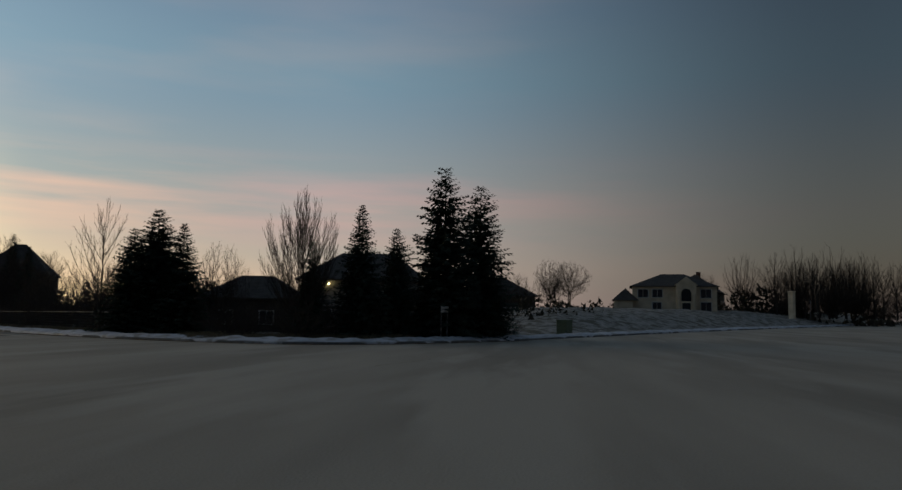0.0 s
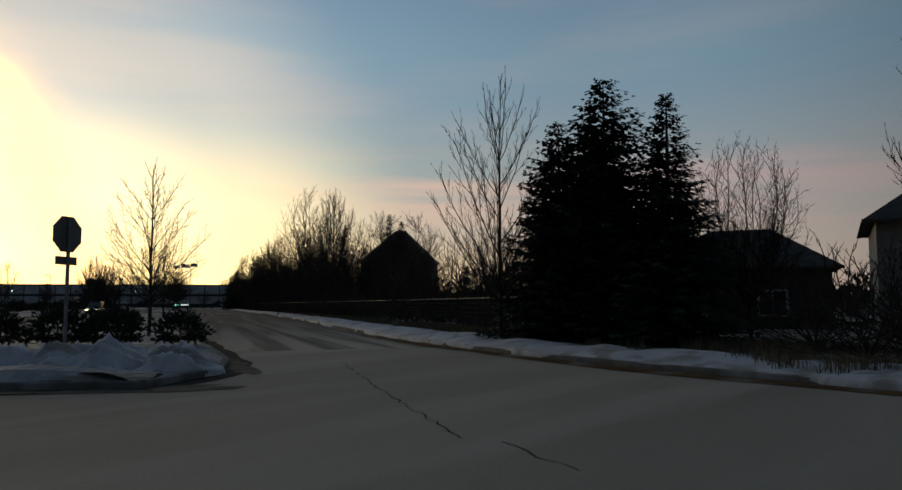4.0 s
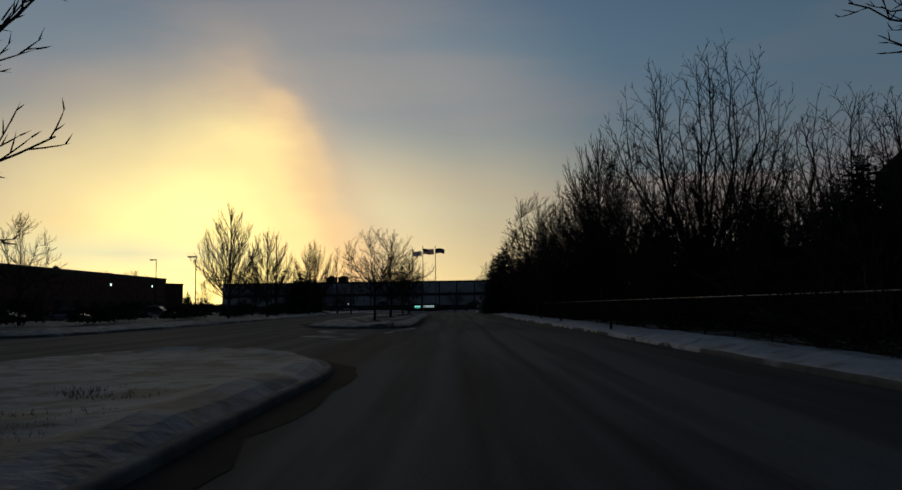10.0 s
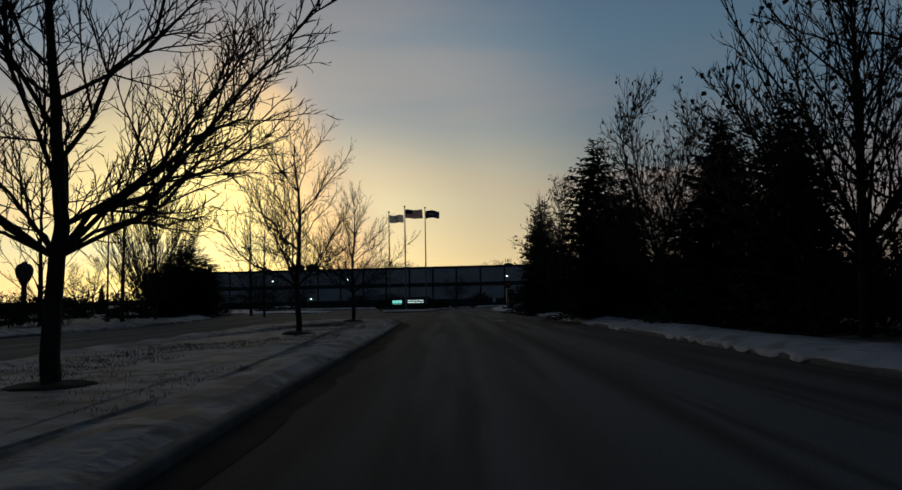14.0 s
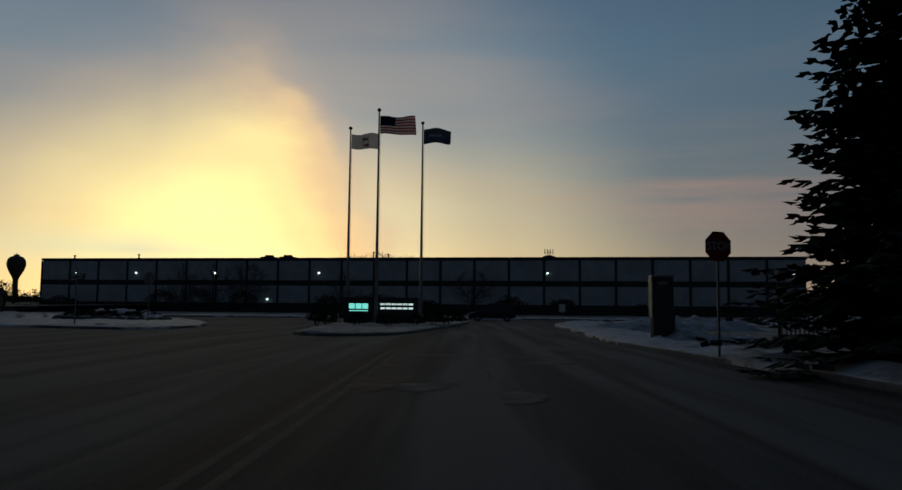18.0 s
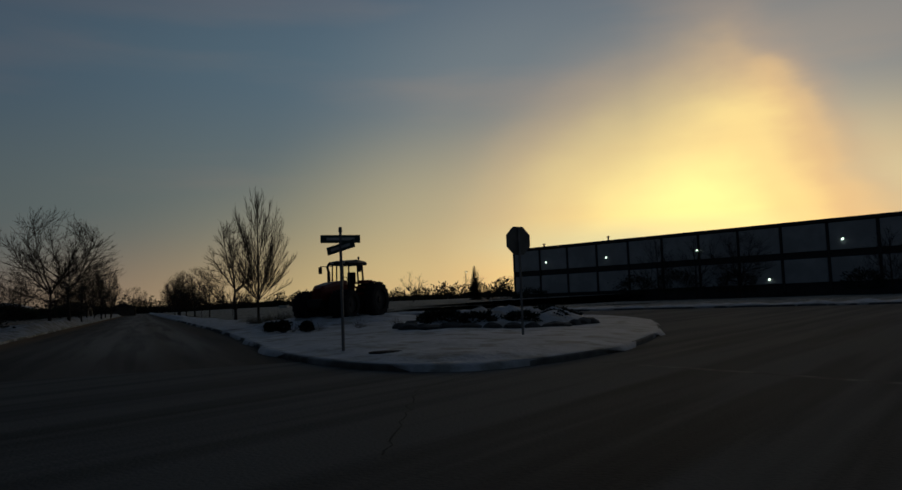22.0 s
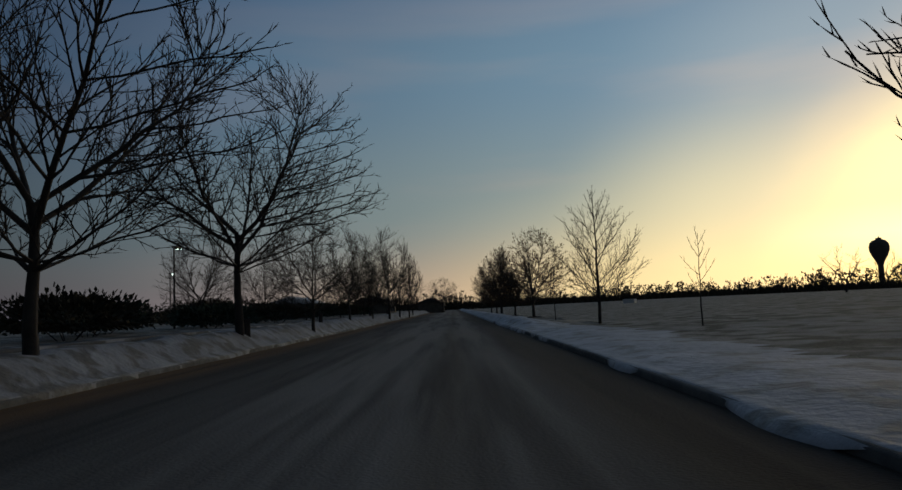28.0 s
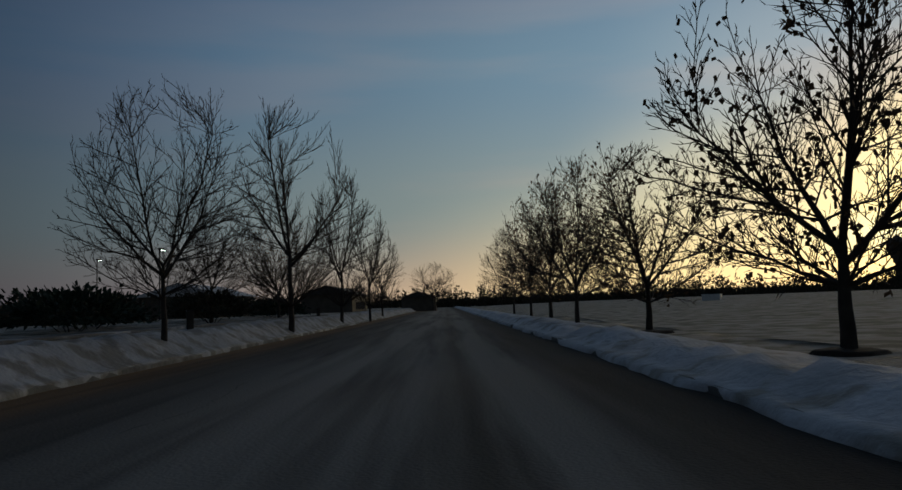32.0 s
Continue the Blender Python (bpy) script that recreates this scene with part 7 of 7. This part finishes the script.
# ---- far woods, one object a stretch ----
def far_woods(name, pts, h, seed, step=3.0, depth=20.0):
    rnd = random.Random(seed)
    vs, fs = [], []
    for x, y in resample(pts, step):
        for _ in range(4):
            px_, py_ = x + rnd.uniform(-depth, depth), y + rnd.uniform(-depth, depth)
            hh = h * (0.3 + 0.7 * rnd.random() ** 1.8) * (0.75 + 0.4 * noise.noise(Vector((x * 0.03, y * 0.03, seed))))
            conifer = rnd.random() < 0.18
            w = hh * (0.16 if conifer else 0.36) + 0.4
            for _ in range(52):
                t = rnd.random() ** 1.25
                if conifer:
                    z, r = hh * (0.05 + 0.95 * t), w * (1.05 - t)
                else:
                    z, r = hh * (0.12 + 0.8 * t), w * math.sin(math.pi * (0.15 + 0.8 * t))
                a = rnd.uniform(0, 6.283)
                c = Vector((px_ + r * math.cos(a) * rnd.random(), py_ + r * math.sin(a) * rnd.random(), z))
                o = Vector((math.cos(a) * hh * 0.06, math.sin(a) * hh * 0.06, hh * rnd.uniform(0.04, 0.14) * (1 if not conifer else -0.5)))
                q = Vector((rnd.uniform(-1, 1), rnd.uniform(-1, 1), rnd.uniform(-.4, .4))).normalized() * hh * (0.06 if conifer else 0.05)
                k = len(vs)
                vs += [c - q, c + q, c + o]
                fs.append((k, k + 1, k + 2))
            for _ in range(12):
                c = Vector((px_ + rnd.uniform(-2.5, 2.5), py_ + rnd.uniform(-2.5, 2.5), h * 0.24 * rnd.random()))
                q = Vector((rnd.uniform(-1, 1), rnd.uniform(-1, 1), 0)).normalized() * h * 0.07
                k = len(vs)
                vs += [c - q, c + q, c + Vector((0, 0, h * rnd.uniform(0.06, 0.16)))]
                fs.append((k, k + 1, k + 2))
            k = len(vs)
            tr = hh * 0.012
            vs += [(px_ - tr, py_, -0.5), (px_ + tr, py_ + tr, -0.5), (px_, py_, hh * 0.85)]
            fs.append((k, k + 1, k + 2))
    ob = mesh_ob(name, vs, fs, BUSH)
    return tagged(ob, "distant leafless woods on the skyline", "woods", kind="stuff")


far_woods("far_woods", [on_c(260, 210), on_c(340, 130), on_c(420, 60), on_c(470, 10), on_c(480, -60), on_c(420, -120), on_c(300, -130)], 14, 2, 1.6, 26.0)
far_woods("far_woods", [on_c(200, 330), on_c(120, 420), on_c(40, 430), on_c(-60, 330)], 15, 3, 1.8, 26.0)
far_woods("far_woods", [on_c(300, -120), on_c(180, -100), on_c(90, -90), on_c(40, -110)], 8, 4)
far_woods("far_woods", [(90, 255), (140, 240), (200, 200), (210, 100), (170, 20), (190, -20), (215, -70)], 11, 5)
far_woods("far_woods", [(70, -20), (62, 30), (60, 90), (50, 140), (60, 190)], 11, 6)
far_woods("far_woods", [(60, -5), (90, -20), (140, -25), (190, -60), (200, -100)], 9, 8)
far_woods("far_woods", [(64, -66), (74, -58), (86, -52), (98, -48), (110, -40)], 7, 12, 1.4, 5.0)
far_woods("far_woods", [(138, -46), (148, -50), (158, -56)], 13, 13, 1.4, 5.0)
far_woods("far_woods", [(-90, 110), (-100, 60), (-95, 10), (-90, -60)], 8, 7)
for k, (s, o, h, kind) in enumerate(((300, 8, 10, "tall"), (235, 120, 13, "willow"), (262, 148, 11, "round"), (152.5, 64.5, 9.5, "willow"), (220, -6, 9, "round"))):
    x, y = on_c(s, o)
    plant(kind, x, y, h, k * 70, "leafless tree far across the field", 0.4, 1.1)
x, y = -100.0, 291.0
plant("spruce", x, y, 8.2, 10, "small spruce far across the field", 0.4, 1.0)

# low buildings at the end of the west road
for k, (s, o, w, d, h, snow) in enumerate(((172, -34, 16, 9, 3.2, True), (205, -22, 22, 8, 3.4, False), (262, -10, 18, 8, 3.2, False))):
    x, y = on_c(s, o)
    root = empty("low_building", x, y, 0, 150.7, "low dark building with a shallow roof" if not snow else "low dark building with a shallow snowy roof", "building", "low buildings")
    part("wall", boxes((-w / 2, w / 2, -d / 2, d / 2, -0.2, h)), SIDING, root)
    bm = bmesh.new()
    g0 = [bm.verts.new(p) for p in ((-w / 2 - 0.5, -d / 2 - 0.6, h), (-w / 2 - 0.5, d / 2 + 0.6, h), (-w / 2 - 0.5, 0, h + 1.5))]
    g1 = [bm.verts.new((w / 2 + 0.5, v.co.y, v.co.z)) for v in g0]
    bm.faces.new(g0)
    bm.faces.new(g1[::-1])
    for a, b in ((0, 1), (1, 2), (2, 0)):
        bm.faces.new((g0[a], g0[b], g1[b], g1[a]))
    part("roof", bm, SNOW if snow else ROOFS, root, "snow-covered roof" if snow else "")
    part("window", boxes((-w * 0.3, w * 0.3, -d / 2 - 0.06, -d / 2 + 0.02, 1.0, 2.2), bevel=0.02), GLASSY, root)
    part("door", boxes((w * 0.36, w * 0.36 + 1.0, -d / 2 - 0.06, -d / 2 + 0.02, 0, 2.1), bevel=0.02), DARKMETAL, root)


# ---- mulch rings under the street trees ----
MULCH = material("bark_mulch", (0.035, 0.026, 0.02), 0.95, scale=6, var=0.4, fine=30)
for s, o, r in ((10.6, 3.0, 0.9), (30.0, 3.7, 1.0), (60.2, 3.9, 0.8), (93.1, 4.2, 0.7), (104.4, 3.4, 0.8), (114.0, 2.6, 0.8), (50.4, 5.7, 0.26)):
    x, y = on_c(s, o)
    mound("mulch_ring", x, y, r, r, 0.10, MULCH, "dark ring of bark mulch under a tree", 0.05, 12, s, 0.16, "", "mulch")
for x, y in ((2.9, -19.0), (2.3, 9.4), (0.9, 64), (0.3, 83), (0.0, 100.8), (-0.7, 119.8)):
    mound("mulch_ring", x, y, 0.7, 0.7, 0.14, MULCH, "dark ring of bark mulch under a tree", 0.05, 12, x, 0.16, "", "mulch")

# ---- road paint ----
YELLOW = material("worn_yellow_paint", (0.086, 0.077, 0.055), 0.9, scale=3, var=0.4, fine=20, second=(0.065, 0.062, 0.058), patch=0.46, patch_scale=2)
PALE = material("worn_white_paint", (0.15, 0.145, 0.14), 0.9, scale=3, var=0.4, fine=20, second=(0.068, 0.065, 0.06), patch=0.46, patch_scale=2)


def stripe(x0, y0, x1, y1, w, mat, label):
    d = Vector((x1 - x0, y1 - y0)).normalized()
    n = Vector((-d.y, d.x)) * w / 2
    ob = mesh_ob("road_marking", [(x0 + n.x, y0 + n.y, 0.004), (x0 - n.x, y0 - n.y, 0.004), (x1 - n.x, y1 - n.y, 0.004), (x1 + n.x, y1 + n.y, 0.004)], [(0, 1, 2, 3)], mat)
    tagged(ob, label, "road marking", kind="structure")


stripe(2.75, 126, 2.15, 156, 0.12, YELLOW, "worn yellow centre line")
stripe(3.05, 126, 2.45, 156, 0.12, YELLOW, "worn yellow centre line")
stripe(2.6, 153.5, 9.4, 153.0, 0.5, PALE, "worn white stop line")
stripe(-11.6, 175.0, -4.4, 172.4, 0.22, PALE, "worn pale line across the drive")

# ---- wet and dirty margins of the roads ----
WET = material("asphalt_wet_margin", (0.034, 0.030, 0.027), 0.95, scale=0.6, var=0.4, bump=0.4, fine=24)
DIRT = material("brown_road_grit", (0.12, 0.066, 0.03), 0.95, scale=1.2, var=0.4, bump=0.9, fine=16, second=(0.20, 0.17, 0.14), patch=0.57, patch_scale=0.8)

for m_ in (WET, DIRT):
    m_.node_tree.nodes["Principled BSDF"].inputs["Specular IOR Level"].default_value = 0.05


def margin(name, pts, inner, outer, mat, label, wob=0.35, z=0.006, seed=1.0, freq=0.22):
    """A thin uneven-edged band on the road beside a kerb line; offsets to the left of the line."""
    fine = resample(pts, 1.0)
    ns = normals(fine)
    vs, fs = [], []
    for (x, y), n in zip(fine, ns):
        w = outer + wob * noise.noise(Vector((x * freq, y * freq, seed))) + wob * 0.5 * noise.noise(Vector((x * freq * 4, y * freq * 4, seed)))
        for o in (inner, max(inner + 0.05, w)):
            vs.append((x - n.x * o, y - n.y * o, z))
    for i in range(len(fine) - 1):
        fs.append((2 * i, 2 * i + 1, 2 * i + 3, 2 * i + 2))
    return tagged(mesh_ob(name, vs, fs, mat), label, "road margin", kind="structure")


for line in (SOUTH_MEDIAN, NORTH_MEDIAN):
    margin("wet_margin", rounded(line + [line[0]], 2), 0.0, 0.5, WET, "dark wet asphalt beside the kerb", 0.3, 0.008, 5.0, 0.5)
margin("grit_margin", [p for p in EAST if p[1] < -55 and p[0] < 90], 0.0, 0.7, DIRT, "brown grit along the kerb", 0.4, 0.010, 3.0)

def road_stain(x, y, rx, ry, turn, mat, seed, label):
    """A flat patch with a wandering edge on the asphalt."""
    c, si = math.cos(radians(turn)), math.sin(radians(turn))
    vs, n = [(x, y, 0.009)], 40
    for k in range(n):
        a = 6.2832 * k / n
        q = 0.8 + 0.5 * noise.noise(Vector((math.cos(a) * 1.8 + seed, math.sin(a) * 1.8, seed))) + 0.25 * noise.noise(Vector((math.cos(a) * 6 + seed, math.sin(a) * 6, 2.0)))
        vs.append((x + c * q * rx * math.cos(a) - si * q * ry * math.sin(a), y + si * q * rx * math.cos(a) + c * q * ry * math.sin(a), 0.009))
    tagged(mesh_ob("road_stain", vs, [(0, 1 + k, 1 + (k + 1) % n) for k in range(n)], mat), label, "road stain", kind="structure")


STAIN = material("asphalt_brown_stain", (0.05, 0.038, 0.024), 0.9, scale=2, var=0.4, fine=24, second=(0.09, 0.075, 0.05), patch=0.5, patch_scale=1.5)
SALT = material("asphalt_salt_patch", (0.13, 0.128, 0.12), 0.92, scale=2, var=0.35, fine=24, second=(0.075, 0.074, 0.07), patch=0.5, patch_scale=1.2)
for k, (x, y, rx, ry, turn) in enumerate(((3.1, 146.0, 0.5, 2.2, -6), (2.8, 149.2, 0.35, 1.2, 0), (8.4, -71.0, 0.7, 2.2, 8), (6.4, -75.6, 2.2, 0.5, -4))):
    road_stain(x, y, rx, ry, turn, STAIN, k + 1.5, "brown stain on the asphalt")
for k, (x, y, rx, ry, turn) in enumerate(((3.9, 145.0, 0.5, 0.8, -20), (5.5, 143.5, 0.45, 1.0, 10), (-3.0, 169.3, 2.0, 0.9, -30), (6.6, 150.5, 1.3, 0.5, 5), (7.4, 158.0, 0.8, 2.0, 5), (0.0, 160.0, 1.6, 0.6, 20), (-6.0, 165.0, 1.4, 0.7, -40))):
    road_stain(x, y, rx, ry, turn, SALT, k + 4.5, "pale salt-dried patch on the asphalt")

# ---- cracks in the asphalt ----
TAR = material("crack_dark", (0.02, 0.018, 0.016), 0.9, scale=3, var=0.3, fine=30)


def crack(pts, w, seed, z=0.007):
    """A wandering dark crack as a thin band with uneven width."""
    rnd = random.Random(seed)
    line = [(x + rnd.uniform(-0.05, 0.05), y + rnd.uniform(-0.05, 0.05)) for x, y in resample(pts, 0.22)]
    ns = normals(line)
    vs, fs = [], []
    for (x, y), n in zip(line, ns):
        ww = w * rnd.uniform(0.25, 1.0)
        vs += [(x - n.x * ww, y - n.y * ww, z), (x + n.x * ww, y + n.y * ww, z)]
    fs = [(2 * i, 2 * i + 1, 2 * i + 3, 2 * i + 2) for i in range(len(line) - 1)]
    tagged(mesh_ob("road_crack", vs, fs, TAR), "dark crack wandering through the asphalt", "crack", kind="structure")


for k, line in enumerate(([(6.0, -87.4), (6.7, -87.6), (7.8, -87.7)], [(10.9, -90.6), (12.1, -91.4)], [(8.4, -91.2), (8.8, -90.9), (8.95, -90.6), (9.4, -90.2)], [(10.9, -71), (10.7, -74), (10.5, -78), (10.4, -81.4)], [(10.7, -81.7), (10.8, -83)],
                          [(4.9, 157), (4.8, 154), (4.9, 150.3), (5.0, 148.4), (5.1, 146.4)], [(3.7, 149.8), (3.9, 153.4), (4.6, 157)], [(7.6, 144), (7.4, 152), (7.9, 160), (7.5, 168)], [(-4, 156), (0.5, 157.5), (4, 156.8), (9, 157.6)], [(-9, 166), (-12, 170), (-13, 174)],
                          [(9.0, -40), (9.2, -30), (8.9, -21)], [(9.6, 22), (9.4, 27), (9.8, 30)], [(11.5, 60), (11.4, 66)], [(12, -101), (16, -99), (21, -98.5)])):
    crack(line, 0.016, k + 1)
for k in range(7):
    s = 2 + k * 17
    o = (-5.6, -3.2, -7.2)[k % 3]
    crack([on_c(s, o), on_c(s + 2.2, o + 0.25), on_c(s + 4.5 + k % 4, o - 0.1)], 0.009, k + 40, 0.011)

# ---- stones round the planting bed ----
STONE = material("field_stone", (0.09, 0.085, 0.08), 0.9, scale=3, var=0.35, fine=20, vary=0.25)
rk = random.Random(31)
for k in range(22):
    a = math.pi * (0.9 + 1.3 * k / 21)
    x, y = -21.4 + 3.5 * math.cos(a) * rk.uniform(0.95, 1.05), 185.8 + 4.2 * math.sin(a) * rk.uniform(0.95, 1.05)
    bm = bmesh.new()
    bmesh.ops.create_icosphere(bm, subdivisions=2, radius=1.0)
    sx, sy, sz = rk.uniform(0.25, 0.6), rk.uniform(0.2, 0.35), rk.uniform(0.10, 0.2)
    for v in bm.verts:
        f = 1 + 0.35 * noise.noise(v.co * 1.6 + Vector((k * 3.1, 0, 0)))
        v.co = Vector((v.co.x * sx * f, v.co.y * sy * f, max(-0.12, v.co.z * sz * f)))
    root = part("landscape_stone", bm, STONE)
    root.matrix_basis = pose(x, y, corner_z(x, y) + 0.04, 0, 0, math.degrees(a) + 90 + rk.uniform(-15, 15))
    tagged(root, "rough grey field stone capped by snow beside a bed", "stone", "stones round the bed")

# ---- dead grass showing through the snow ----
STRAW = material("dead_grass", (0.16, 0.13, 0.08), 0.95, scale=3, var=0.4, fine=20)


def tufts(name, spots, seed, n, size=0.06):
    """Blades of dead grass in clumps inside the given boxes (x0, x1, y0, y1, z)."""
    rnd = random.Random(seed)
    vs, fs = [], []
    area = [(b[1] - b[0]) * (b[3] - b[2]) for b in spots]
    for b, ar in zip(spots, area):
        for _ in range(int(n * ar / sum(area))):
            cx, cy = rnd.uniform(b[0], b[1]), rnd.uniform(b[2], b[3])
            if noise.noise(Vector((cx * 0.35, cy * 0.35, 8.0))) < -0.05:
                continue
            for _ in range(5):
                x, y = cx + rnd.gauss(0, 0.09), cy + rnd.gauss(0, 0.09)
                a, hgt = rnd.uniform(0, 6.28), size * rnd.uniform(0.5, 1.3)
                k = len(vs)
                vs += [(x - 0.012 * math.cos(a), y - 0.012 * math.sin(a), b[4] - 0.05), (x + 0.012 * math.cos(a), y + 0.012 * math.sin(a), b[4] - 0.05), (x + rnd.uniform(-.06, .06), y + rnd.uniform(-.06, .06), b[4] + hgt)]
                fs.append((k, k + 1, k + 2))
    tagged(mesh_ob(name, vs, fs, STRAW), "tufts of dead grass poking through the snow", "grass", kind="stuff")


tufts("grass_tufts", [(-1.0, 4.6, -60, 14, 0.2), (-3.0, 2.6, 54, 118, 0.2)], 3, 15000)
tufts("grass_tufts", [(18.0, 20.5, -60, 60, 0.16)], 4, 5000)
tufts("weeds", [(17.3, 19.2, -66, 20, 0.2), (19.0, 42.0, -81.6, -78.6, 0.2), (17.8, 24.0, -78.6, -70.0, 0.2)], 6, 11000, 0.26)
tufts("weeds", [(-43.0, -38.4, 189.6, 193.0, 0.40)], 7, 260, 0.5)
